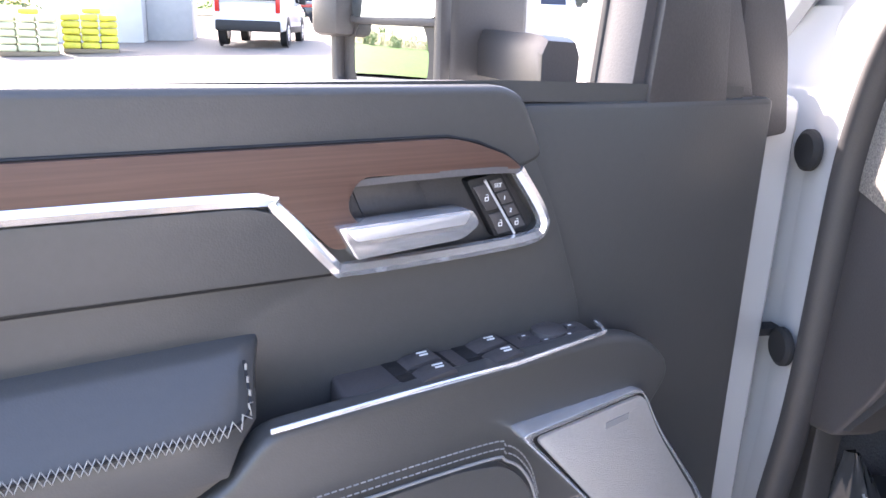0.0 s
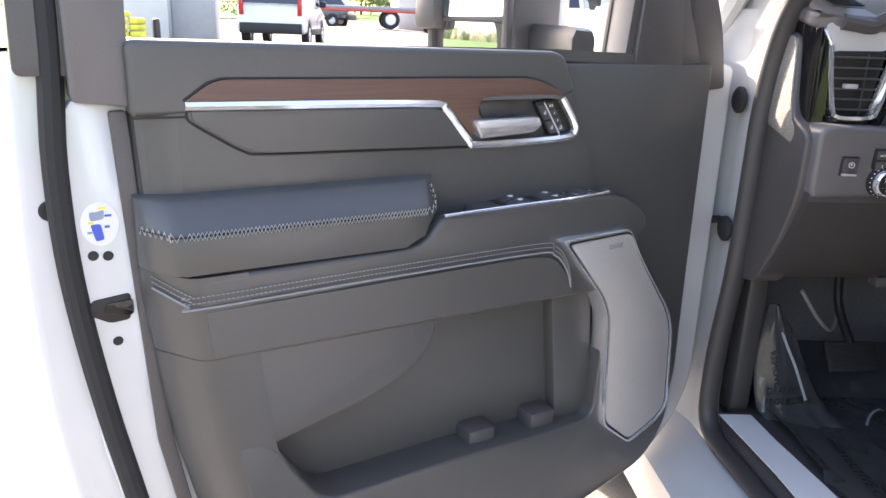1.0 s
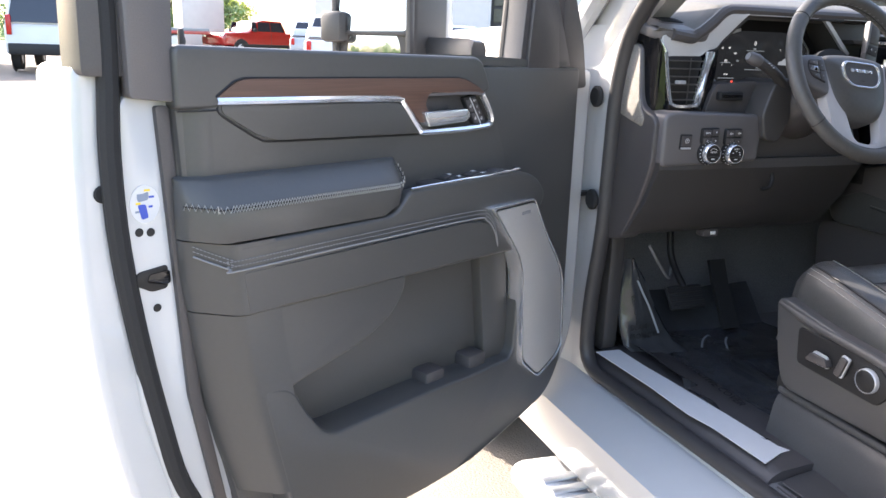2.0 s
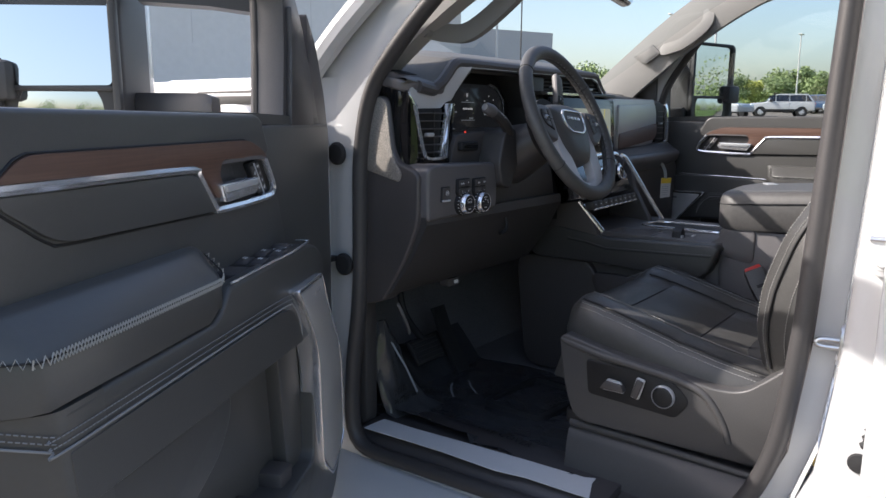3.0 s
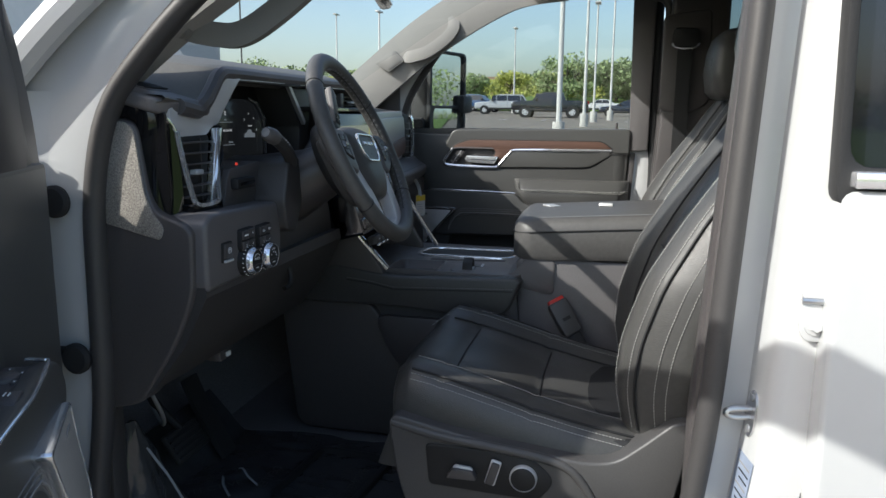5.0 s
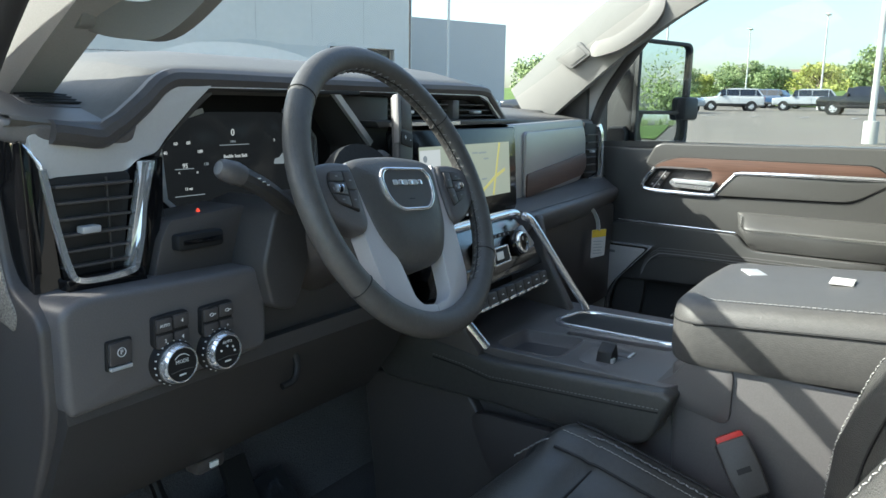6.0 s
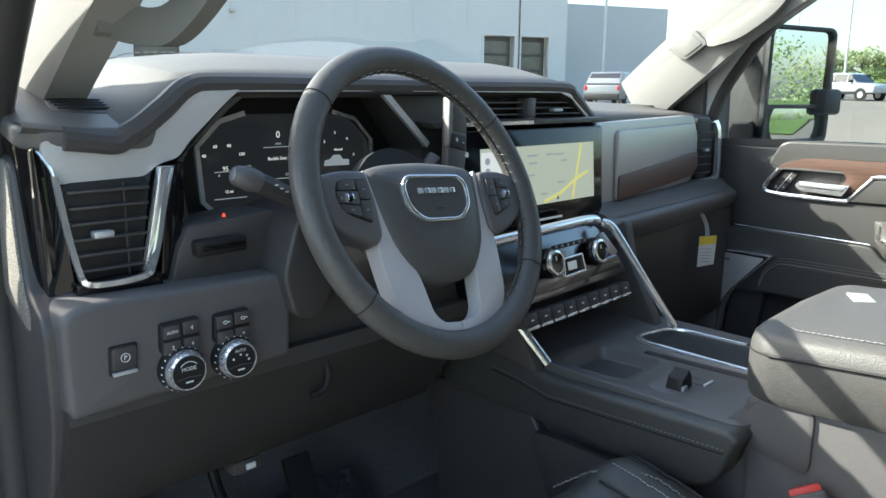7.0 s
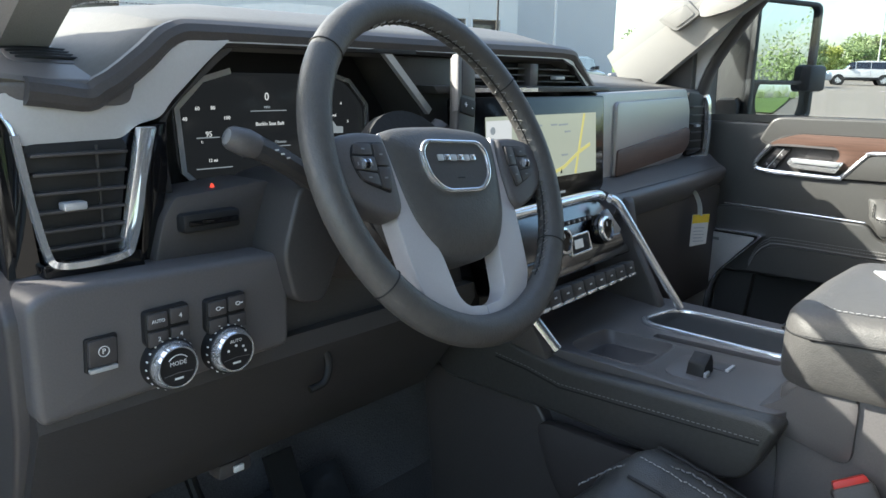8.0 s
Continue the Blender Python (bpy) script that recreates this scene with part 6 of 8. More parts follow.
col = part("column", loft([[(1.05 + rx * math.cos(a), y, z + rz * math.sin(a)) for a in np.linspace(0, 2 * math.pi, 20, endpoint=False)] for y, z, rx, rz in ((0.560, 1.425, 0.045, 0.045), (0.59, 1.415, 0.065, 0.058), (0.65, 1.385, 0.080, 0.072), (0.78, 1.34, 0.095, 0.10))]), PLASTIC, wheel, "black steering column cover")
part("column_side", prism(rounded([(0.900, 1.365), (0.925, 1.44), (0.975, 1.45), (0.985, 1.36), (0.955, 1.30), (0.915, 1.31)], 0.015), 0.625, 0.76, "y", 0.02, 3), BLACKPLASTIC, wheel)
stalk = part("indicator_stalk", sweep(smooth_path([(0.965, 0.640, 1.428), (0.938, 0.628, 1.446), (0.905, 0.624, 1.467), (0.868, 0.626, 1.486)], 5), 0.0125), BLACKPLASTIC, wheel, "black indicator stalk")
part("stalk_end", lathe([(0.0, 0.022), (0.0095, 0.022), (0.0125, 0.017), (0.0145, 0.0), (0.0125, -0.012)], 20, Matrix.Translation((0.860, 0.627, 1.489)) @ Vector((-0.93, 0.12, 0.34)).to_track_quat("Z", "Y").to_matrix().to_4x4()), PLASTIC2, stalk)
part("stalk_cap", lathe([(0.0, 0.0235), (0.008, 0.0225), (0.0085, 0.021)], 20, Matrix.Translation((0.860, 0.627, 1.489)) @ Vector((-0.93, 0.12, 0.34)).to_track_quat("Z", "Y").to_matrix().to_4x4()), GREYTRIM, stalk)
for i in range(3):
    part("stalk_symbol", box(0.884 + 0.007 * i, 0.888 + 0.007 * i, 0.6112, 0.6125, 1.481 - 0.0045 * i, 1.4825 - 0.0045 * i, 0), MARK, stalk)
LEV = Matrix.Translation((1.222, 0.650, 1.538)) @ pose(0, 0, 0, -12, 13, 6)
lever = part("gear_lever", prism(rounded([(-0.020, 0.044), (-0.006, 0.050), (0.022, 0.046), (0.024, 0.030), (0.020, -0.040), (0.006, -0.095), (-0.030, -0.095), (-0.024, -0.030)], [0.004, 0.008, 0.008, 0.01, 0.02, 0.01, 0.01, 0.02], 4), -0.009, 0.006, "y", 0.005, 3), BLACKPLASTIC, wheel, "black column gear lever", f=LEV)
# paler plastic strip stands in for sunlight on the lever's left side
part("lever_sun_edge", prism(rounded([(-0.021, 0.046), (-0.012, 0.050), (-0.016, -0.010), (-0.026, -0.034)], 0.002), -0.0095, 0.0, "y", 0.002), PLASTIC2, lever, "paler strip standing in for sun on the lever's side", f=LEV)
part("lever_face", prism(rounded([(-0.012, 0.040), (0.018, 0.040), (0.019, -0.006), (-0.015, -0.008)], 0.004), -0.0102, -0.0085, "y", 0.001), PLASTIC, lever, f=LEV)
part("shift_buttons", prism(rounded([(-0.017, -0.012), (0.018, -0.011), (0.014, -0.034), (-0.021, -0.034)], 0.003), -0.0112, -0.0085, "y", 0.0012), BLACK, lever, f=LEV)
part("lever_mark", words("+", 0.013, LEV @ Matrix.Translation((-0.008, -0.0115, -0.022)) @ pose(0, 0, 0, 90, 0, 0)), MARK, lever)
part("lever_mark", words("-", 0.013, LEV @ Matrix.Translation((0.008, -0.0115, -0.022)) @ pose(0, 0, 0, 90, 0, 0)), MARK, lever)
part("lever_root", sweep([(1.11, 0.66, 1.44), (1.185, 0.672, 1.470), (1.205, 0.668, 1.490)], 0.017), BLACKPLASTIC, lever)

# ======================= centre console =======================
con = thing("centre_console", "black centre console with chrome struts and cup holders", "console", (1.55, 0.3, 0.69))
part("console_body", prism(rounded([(0.66, 0.70), (0.66, 1.06), (0.60, 1.115), (0.50, 1.118), (0.26, 1.138), (0.24, 1.10), (0.22, 0.90), (-0.35, 0.90), (-0.35, 0.70)], 0.02), 1.395, 1.71, "x", 0.02), PLASTIC2, con)
DECK = rounded([(1.362, 0.69), (1.362, 0.235), (1.40, 0.224), (1.742, 0.224), (1.742, 0.69)], [0.01, 0.02, 0.02, 0.01, 0.01], 4)
TRAY = rounded([(1.408, 0.578), (1.530, 0.572), (1.540, 0.452), (1.412, 0.448)], [0.035, 0.02, 0.012, 0.03], 5)
CUPS = rounded([(1.596, 0.556), (1.722, 0.536), (1.722, 0.262), (1.590, 0.280)], 0.045, 6)
SLOT = rounded([(1.556, 0.500), (1.578, 0.500), (1.574, 0.292), (1.552, 0.295)], 0.006, 3)
deck_bm = plate(DECK, [TRAY, CUPS, SLOT], 1.126, 1.150, "z", 0.005)
for v in deck_bm.verts:
    v.co.z += 0.05 * max(0, v.co.y - 0.60) - 0.012 * math.sin(min(1, max(0, (v.co.y - 0.23) / 0.42)) * math.pi)
part("console_deck", deck_bm, PLASTIC2, con, "charcoal console top", angle=40)
part("side_pad", prism(rounded([(0.70, 1.16), (0.60, 1.147), (0.54, 1.136), (0.238, 1.1475), (0.224, 1.138), (0.255, 1.062), (0.30, 1.045), (0.55, 1.06), (0.78, 1.06), (0.80, 1.12)], [0.02, 0.03, 0.03, 0.01, 0.02, 0.03, 0.03, 0.05, 0.03, 0.03], 4), 1.335, 1.40, "x", 0.012, 3), LEATHER2, con, "padded leather console side")
part("side_stitch", stitches([(1.334, 0.66, 1.128), (1.334, 0.60, 1.122), (1.334, 0.54, 1.110), (1.334, 0.245, 1.121)], 0.004, 0.003, 0.0007, 0, (1, 0, 0)), STITCH, con)
part("side_seam", sweep([(1.3345, 0.66, 1.122), (1.3345, 0.60, 1.116), (1.3345, 0.54, 1.104), (1.3345, 0.245, 1.115)], 0.0014), BLACK, con)
part("front_skirt", prism(rounded([(0.82, 0.70), (0.86, 1.05), (0.62, 1.07), (0.56, 0.98), (0.50, 0.84), (0.42, 0.75), (0.40, 0.70)], 0.05), 1.375, 1.72, "x", 0.03, 3), PLASTIC, con)
part("skirt_recess", prism(rounded([(0.60, 1.03), (0.36, 1.03), (0.26, 0.98), (0.30, 0.88), (0.46, 0.84), (0.55, 0.92)], 0.04), 1.352, 1.375, "x", 0.008), PLASTIC, con)
tray = part("tray_wall", loft([[(1.472 + (x - 1.472) * k, 0.512 + (y - 0.512) * k, z) for x, y in TRAY] for k, z in ((1.05, 1.137), (1.0, 1.141), (0.955, 1.132), (0.90, 1.122), (0.86, 1.1195))], False), PLASTIC2, con, "shallow open tray", angle=50)
part("tray_floor", prism([(1.472 + (x - 1.472) * 0.88, 0.512 + (y - 0.512) * 0.88) for x, y in TRAY], 1.112, 1.1200, "z"), PLASTIC, tray)
cups = part("cup_holder_rim", ring([(1.657 + (x - 1.657) * 1.03, 0.409 + (y - 0.409) * 1.015) for x, y in CUPS], [(1.657 + (x - 1.657) * 0.86, 0.409 + (y - 0.409) * 0.935) for x, y in CUPS], 1.130, 1.1475, "z", 0.003), CHROME, con, "bright cup holder rim")
part("cup_well", loft([[(1.657 + (x - 1.657) * k, 0.409 + (y - 0.409) * kk, z) for x, y in CUPS] for k, kk, z in ((0.88, 0.945, 1.143), (0.84, 0.92, 1.138), (0.80, 0.90, 1.112), (0.79, 0.89, 1.085))]), BLACK, cups)
for y in (0.478, 0.342):
    part("cup", lathe([(0.045, 1.075), (0.047, 1.134), (0.043, 1.134), (0.041, 1.080)], 28, Matrix.Translation((1.655, y, 0))), BLACKPLASTIC, cups)
for y in (0.410,):
    part("cup_spring", box(1.622, 1.690, y - 0.012, y + 0.012, 1.10, 1.130, 0.006), PLASTIC2, cups)
part("slot_floor", box(1.548, 1.582, 0.285, 0.508, 1.108, 1.1275, 0), BLACK, con)
tog = part("drive_switch", prism(rounded([(1.430, 1.140), (1.468, 1.140), (1.464, 1.160), (1.456, 1.172), (1.448, 1.166), (1.436, 1.160)], 0.003), 0.36, 0.386, "y", 0.003), BLACK, con, "small black rocker switch")
part("switch_base", prism(rounded([(1.408, 0.415), (1.515, 0.425), (1.520, 0.320), (1.420, 0.305)], 0.03), 1.134, 1.1425, "z", 0.002), PLASTIC2, con)
part("switch_edge", box(1.432, 1.446, 0.356, 0.3605, 1.142, 1.150, 0.001), SATIN, tog)
part("switch_plate", box(1.476, 1.504, 0.345, 0.388, 1.1405, 1.1445, 0.001), PLASTIC, con)
part("plate_line", box(1.476, 1.504, 0.341, 0.346, 1.1415, 1.1462, 0.0005), SATIN, con)
# climate panel and struts
HV = Matrix.Translation((1.48, 0.625, 1.295)) @ pose(0, 0, 0, -14, 0, 2)
hv = part("climate_panel", prism(rounded([(-0.205, 0.055), (0.10, 0.058), (0.125, 0.045), (0.205, -0.052), (-0.19, -0.055)], 0.01), -0.004, 0.06, "y", 0.004), SKYSHEEN, con, "gloss black climate panel", f=HV)
part("climate_chrome", sweep(smooth_path([(-0.205, -0.008, 0.062), (0.0, -0.010, 0.066), (0.095, -0.010, 0.066), (0.118, -0.010, 0.060)], 5), [(0.0085 * math.cos(a), 0.006 * math.sin(a)) for a in np.linspace(0, 2 * math.pi, 14, endpoint=False)], up=(0, 1, 0)), CHROME, hv, f=HV)
part("climate_plate", prism(rounded([(-0.18, -0.016), (0.168, -0.010), (0.178, -0.036), (-0.175, -0.045)], 0.006), -0.009, -0.003, "y", 0.002), SKYSHEEN, hv, f=HV)
for x in (-0.055, 0.088):
    d_ = part("climate_dial", lathe([(0, 0.020), (0.017, 0.020), (0.020, 0.016), (0.021, 0)], 30, Matrix.Translation((x, -0.006, 0.006)) @ pose(0, 0, 0, 90, 0, 0)), PIANO, hv, "climate dial", f=HV)
    part("dial_ring", lathe([(0.0175, 0.0222), (0.0214, 0.0216), (0.0228, 0.0175), (0.0228, 0.0150), (0.0175, 0.0150)], 30, Matrix.Translation((x, -0.006, 0.006)) @ pose(0, 0, 0, 90, 0, 0)), CHROME, hv, "bright dial ring", f=HV)
    part("dial_skirt", lathe([(0.0, 0.0135), (0.0245, 0.0135), (0.0255, 0.012), (0.0268, 0.002), (0.0, 0.002)], 30, Matrix.Translation((x, -0.006, 0.006)) @ pose(0, 0, 0, 90, 0, 0)), PIANO, hv, f=HV)
    part("dial_mark", box(x - 0.001, x + 0.001, -0.0268, -0.0258, 0.010, 0.017, 0), MARK, hv, f=HV)
part("climate_screen", box(-0.015, 0.045, -0.012, -0.008, -0.022, 0.006, 0.002), BLACK, hv, f=HV)
part("climate_screen_face", box(-0.005, 0.022, -0.0135, -0.0118, -0.015, 0.0, 0.001), SCREEN_GREY, hv, f=HV)
part("screen_edge", ring(rounded([(-0.020, -0.026), (0.050, -0.024), (0.046, 0.010), (-0.016, 0.009)], 0.004), rounded([(-0.016, -0.0225), (0.046, -0.0205), (0.0425, 0.0065), (-0.0125, 0.0055)], 0.003), -0.0135, -0.008, "y", 0.001), CHROME, hv, "bright edge of the small screen", f=HV)
part("side_plate", prism(rounded([(0.116, 0.030), (0.132, 0.038), (0.172, -0.006), (0.150, -0.016)], 0.004), -0.0085, -0.003, "y", 0.001), GREYTRIM, hv, f=HV)
for i in range(6):
    part("key_symbol", lathe([(0, 0.0008), (0.0016, 0.0008), (0.0016, 0)], 8, Matrix.Translation((-0.024 + i * 0.018, -0.008, 0.030)) @ pose(0, 0, 0, 90, 0, 0)), MARK, hv, f=HV)
    part("climate_key", box(-0.03 + i * 0.018, -0.018 + i * 0.018, -0.008, -0.003, 0.026, 0.034, 0.001), PLASTIC, hv, f=HV)
for i in range(9):
    part("toggle_key", box(-0.165 + i * 0.037, -0.132 + i * 0.037, -0.028, -0.002, -0.086, -0.064, 0.003), BLACKPLASTIC, hv, f=HV)
    part("key_symbol", box(-0.152 + i * 0.037, -0.145 + i * 0.037, -0.0286, -0.0278, -0.076, -0.0735, 0), MARK, hv, f=HV)
    part("toggle_edge", box(-0.163 + i * 0.037, -0.134 + i * 0.037, -0.0305, -0.022, -0.090, -0.0845, 0.001), CHROME, hv, f=HV)
part("stack_panel", prism([(1.30, 1.24), (1.69, 1.24), (1.74, 1.14), (1.36, 1.14)], 0.70, 0.74, "y", 0.004), BLACK, con)
part("stack_cheek", prism(rounded([(0.64, 1.10), (0.56, 1.12), (0.57, 1.15), (0.64, 1.25), (0.66, 1.34), (0.80, 1.34), (0.80, 1.10)], 0.01), 1.3385, 1.36, "x", 0.004), PLASTIC, con)
part("stack_cheek", prism(rounded([(0.70, 1.10), (0.55, 1.12), (0.56, 1.15), (0.62, 1.25), (0.64, 1.34), (0.80, 1.34), (0.80, 1.10)], 0.01), 1.705, 1.73, "x", 0.006), PLASTIC, con)
part("strut", sweep([(1.335, 0.628, 1.235), (1.366, 0.565, 1.150)], [(0.0085 * math.cos(a), 0.006 * math.sin(a)) for a in np.linspace(0, 2 * math.pi, 14, endpoint=False)], up=(0, 1, 0)), CHROME, con, "bright chrome strut")
part("strut", sweep(smooth_path([(1.588, 0.615, 1.356), (1.606, 0.610, 1.348), (1.620, 0.598, 1.325), (1.655, 0.556, 1.240), (1.690, 0.512, 1.156)], 5), [(0.0085 * math.cos(a), 0.006 * math.sin(a)) for a in np.linspace(0, 2 * math.pi, 14, endpoint=False)], up=(0, 1, 0)), CHROME, con, "bright chrome strut")
# storage bin with a padded lid
part("bin", prism(rounded([(0.245, 1.19), (0.225, 0.86), (0.18, 0.70), (-0.40, 0.70), (-0.40, 1.19)], 0.02), 1.385, 1.745, "x", 0.015), PLASTIC2, con)
part("bin_neck", prism(rounded([(0.30, 1.13), (0.24, 1.16), (0.22, 1.195), (0.15, 1.195), (0.15, 1.10)], 0.02), 1.38, 1.74, "x", 0.012), PLASTIC2, con)
lid = part("lid", loft([[(1.565 + s * hw, y, z) for s, z in ((-1, zb + 0.012), (-1.0, zt - 0.035), (-0.98, zt - 0.014), (-0.92, zt - 0.003), (-0.8, zt), (0, zt + 0.004), (0.8, zt), (0.92, zt - 0.003), (0.98, zt - 0.014), (1.0, zt - 0.035), (1, zb + 0.012), (0.97, zb), (-0.97, zb))]
     for y, zt, zb, hw in [(0.256, 1.256, 1.204, 0.126)] + [(0.200 + 0.055 * math.sin(a), 1.2865 - 0.018 * math.sin(a) ** 6, 1.188 + 0.010 * math.sin(a) ** 6, 0.140 + 0.055 * math.cos(a)) for a in np.linspace(math.pi / 2, 0, 9)] + [(0.0, 1.300, 1.195, 0.195), (-0.30, 1.318, 1.21, 0.195), (-0.38, 1.30, 1.22, 0.18)]]), LEATHER, con, "padded leather console lid", angle=50)
part("lid_seam", sweep(smooth_path([(1.70, 0.2562, 1.250), (1.43, 0.2562, 1.250), (1.408, 0.251, 1.251), (1.386, 0.236, 1.252), (1.3725, 0.214, 1.2545), (1.3690, 0.19, 1.2565), (1.3690, 0.0, 1.270), (1.3690, -0.30, 1.288)], 4), 0.0020), BLACK, lid)
part("lid_stitch", stitches(smooth_path([(1.400, -0.30, 1.3190), (1.400, 0.0, 1.3010), (1.400, 0.17, 1.2894), (1.406, 0.198, 1.2880), (1.425, 0.218, 1.2868), (1.452, 0.226, 1.2864), (1.56, 0.226, 1.2890), (1.69, 0.226, 1.2862)], 8), 0.005, 0.0022, 0.0009, 0.0003), STITCH, lid)
solo("loose_tag", box(1.600, 1.650, 0.165, 0.195, 1.2895, 1.2935, 0.0015), SATIN, "small silvery tag lying on the console lid", "tag", "tags", f=Matrix.Translation((1.625, 0.18, 0)) @ pose(0, 0, 0, 0, 0, 30) @ Matrix.Translation((-1.625, -0.18, 0)))
solo("loose_tag", box(1.555, 1.600, 0.02, 0.055, 1.3025, 1.3065, 0.0015), PAPER, "small white printed tag on the console lid", "tag", "tags")
hang = thing("hanging_tag", "white and yellow paper tag on a loop", "tag", (2.15, 0.68, 1.18))
TAG = Matrix.Translation((2.15, 0.678, 1.18)) @ pose(0, 0, 0, -4, 3, -22)
part("tag_card", prism(rounded([(-0.024, 0.068), (0.030, 0.070), (0.026, -0.002), (-0.026, -0.008)], 0.002), -0.0006, 0.0006, "y"), PAPER, hang, f=TAG)
part("tag_band", prism([(-0.0235, 0.0675), (0.0295, 0.0695), (0.0285, 0.050), (-0.0242, 0.047)], -0.0016, -0.0007, "y"), YELLOW, hang, "yellow printed band", f=TAG)
for i in range(5):
    part("tag_print", box(-0.018, 0.016 - 0.004 * (i % 2), -0.0013, -0.0007, 0.036 - 0.008 * i, 0.0372 - 0.008 * i, 0), GREYPRINT, hang, f=TAG)
part("tag_loop", sweep(smooth_path([(0.0, 0.0, 0.066), (-0.004, 0.0, 0.092), (-0.014, 0.006, 0.118), (-0.022, 0.014, 0.128)], 4), [(-0.007, -0.0006), (0.007, -0.0006), (0.007, 0.0006), (-0.007, 0.0006)]), PAPER, hang, f=TAG)


# ======================= seats =======================
def build_seat(s, f, label):
    """A front seat; its middle at x = 0, in the truck's y and z."""
    def add(name, bm, m, parent=s, label="", angle=55):
        return part(name, bm, m, parent, label, f, angle)

    S = [-1.0, -0.995, -0.97, -0.90, -0.80, -0.68, -0.60, -0.56, -0.3, 0, 0.3, 0.56, 0.60, 0.68, 0.80, 0.90, 0.97, 0.995, 1.0]
    BUMP = [-0.075, -0.045, -0.012, 0.008, 0.016, 0.014, 0.004, -0.004, -0.008, -0.009, -0.008, -0.004, 0.004, 0.014, 0.016, 0.008, -0.012, -0.045, -0.075]
    rows = []
    CUSH = ((0.412, 0.990, 0.235, 0.4), (0.422, 1.025, 0.245, 0.55), (0.415, 1.050, 0.250, 0.75), (0.395, 1.068, 0.254, 0.9), (0.36, 1.075, 0.256, 1), (0.32, 1.068, 0.257, 1), (0.305, 1.063, 0.257, 1), (0.29, 1.061, 0.258, 1), (0.22, 1.042, 0.258, 1), (0.16, 1.025, 0.258, 1), (0.145, 1.019, 0.258, 1), (0.13, 1.017, 0.258, 1), (0.05, 0.998, 0.255, 1), (-0.05, 0.980, 0.250, 1), (-0.15, 0.968, 0.24, 1))
    for y, z, hw, k in CUSH:
        seam = -0.006 if y in (0.305, 0.145) else 0
        rows.append([(hw * a, y - 0.03 * (a * a if y > 0.38 else 0), z + b * k + (seam if abs(a) < 0.58 else 0)) for a, b in zip(S, BUMP)] + [(hw * 0.97, y, 0.90), (-hw * 0.97, y, 0.90)])
    cush = add("cushion", loft(rows), LEATHER2, s, "black leather seat cushion")
    def along(table, grid, lift_, q, up, skip=0, last=None):
        """A line on the skin at the fraction q of its half width."""
        return smooth_path([up(v0, v1, hw * q, float(np.interp(q, grid, lift_)) * k) for v0, v1, hw, k in table[skip:last]], 4)

    on_cush = lambda q: along(CUSH, S, BUMP, q, lambda y, z, x, d: (x, y, z + d + 0.0014), 4)
    for a in (-1, 1):
        add("cushion_seam", sweep(on_cush(a * 0.58), 0.0022), BLACK, cush)
        add("cushion_piping", sweep(on_cush(a * 0.90), 0.0024), BLACK, cush)
        for q in (0.70, 0.925, 0.955):
            add("cushion_stitch", stitches(on_cush(a * q), 0.0040, 0.0020, 0.00075, 0.0005, (a, 0, 0.3)), PALETHREAD, cush, "grey stitching")
    for y, z in ((0.305, 1.0495), (0.145, 1.0055)):
        add("cushion_seam", sweep(smooth_path([(-0.150, y - 0.006, z + 0.004), (0, y, z - 0.001), (0.150, y - 0.006, z + 0.004)], 5), 0.0024), BLACK, cush)
    add("corner_stitch", stitches([(0.10, 0.402, 1.068), (0.15, 0.385, 1.076), (0.19, 0.355, 1.086), (0.20, 0.30, 1.0815), (0.195, 0.1, 1.0265)], 0.005, 0.002, 0.0011, 0.0015, (1, 0, 0)), STITCH, cush)
    # backrest
    rows = []
    T = [-1.0, -0.99, -0.93, -0.82, -0.70, -0.60, -0.55, -0.3, 0, 0.3, 0.55, 0.60, 0.70, 0.82, 0.93, 0.99, 1.0]
    FWD = [-0.10, -0.045, 0.010, 0.038, 0.040, 0.014, -0.004, -0.008, -0.010, -0.008, -0.004, 0.014, 0.040, 0.038, 0.010, -0.045, -0.10]
    BACK = ((0.97, -0.060, 0.235, 0.6), (1.01, -0.045, 0.252, 0.9), (1.08, -0.036, 0.262, 1.0), (1.16, -0.044, 0.268, 1.05), (1.24, -0.068, 0.270, 1.05), (1.265, -0.078, 0.270, 1.05), (1.28, -0.085, 0.269, 1.05), (1.36, -0.128, 0.262, 0.95), (1.44, -0.178, 0.252, 0.85), (1.455, -0.188, 0.250, 0.8), (1.47, -0.198, 0.247, 0.8), (1.54, -0.240, 0.232, 0.7), (1.59, -0.270, 0.212, 0.55), (1.615, -0.286, 0.190, 0.45), (1.625, -0.305, 0.165, 0.3))
    for z, y, hw, k in BACK:
        seam = -0.006 if z in (1.265, 1.455) else 0
        rows.append([(hw * a, y + b * k + (seam if abs(a) < 0.56 else 0), z) for a, b in zip(T, FWD)] + [(hw * 0.92, y - 0.135, z), (0.0, y - 0.15, z), (-hw * 0.92, y - 0.135, z)])
    back = add("backrest", loft(rows), LEATHER2, s, "black leather backrest")
    on_back = lambda q: along(BACK, T, FWD, q, lambda z, y, x, d: (x * 1.003, y + d + 0.0014, z), 1, -2)
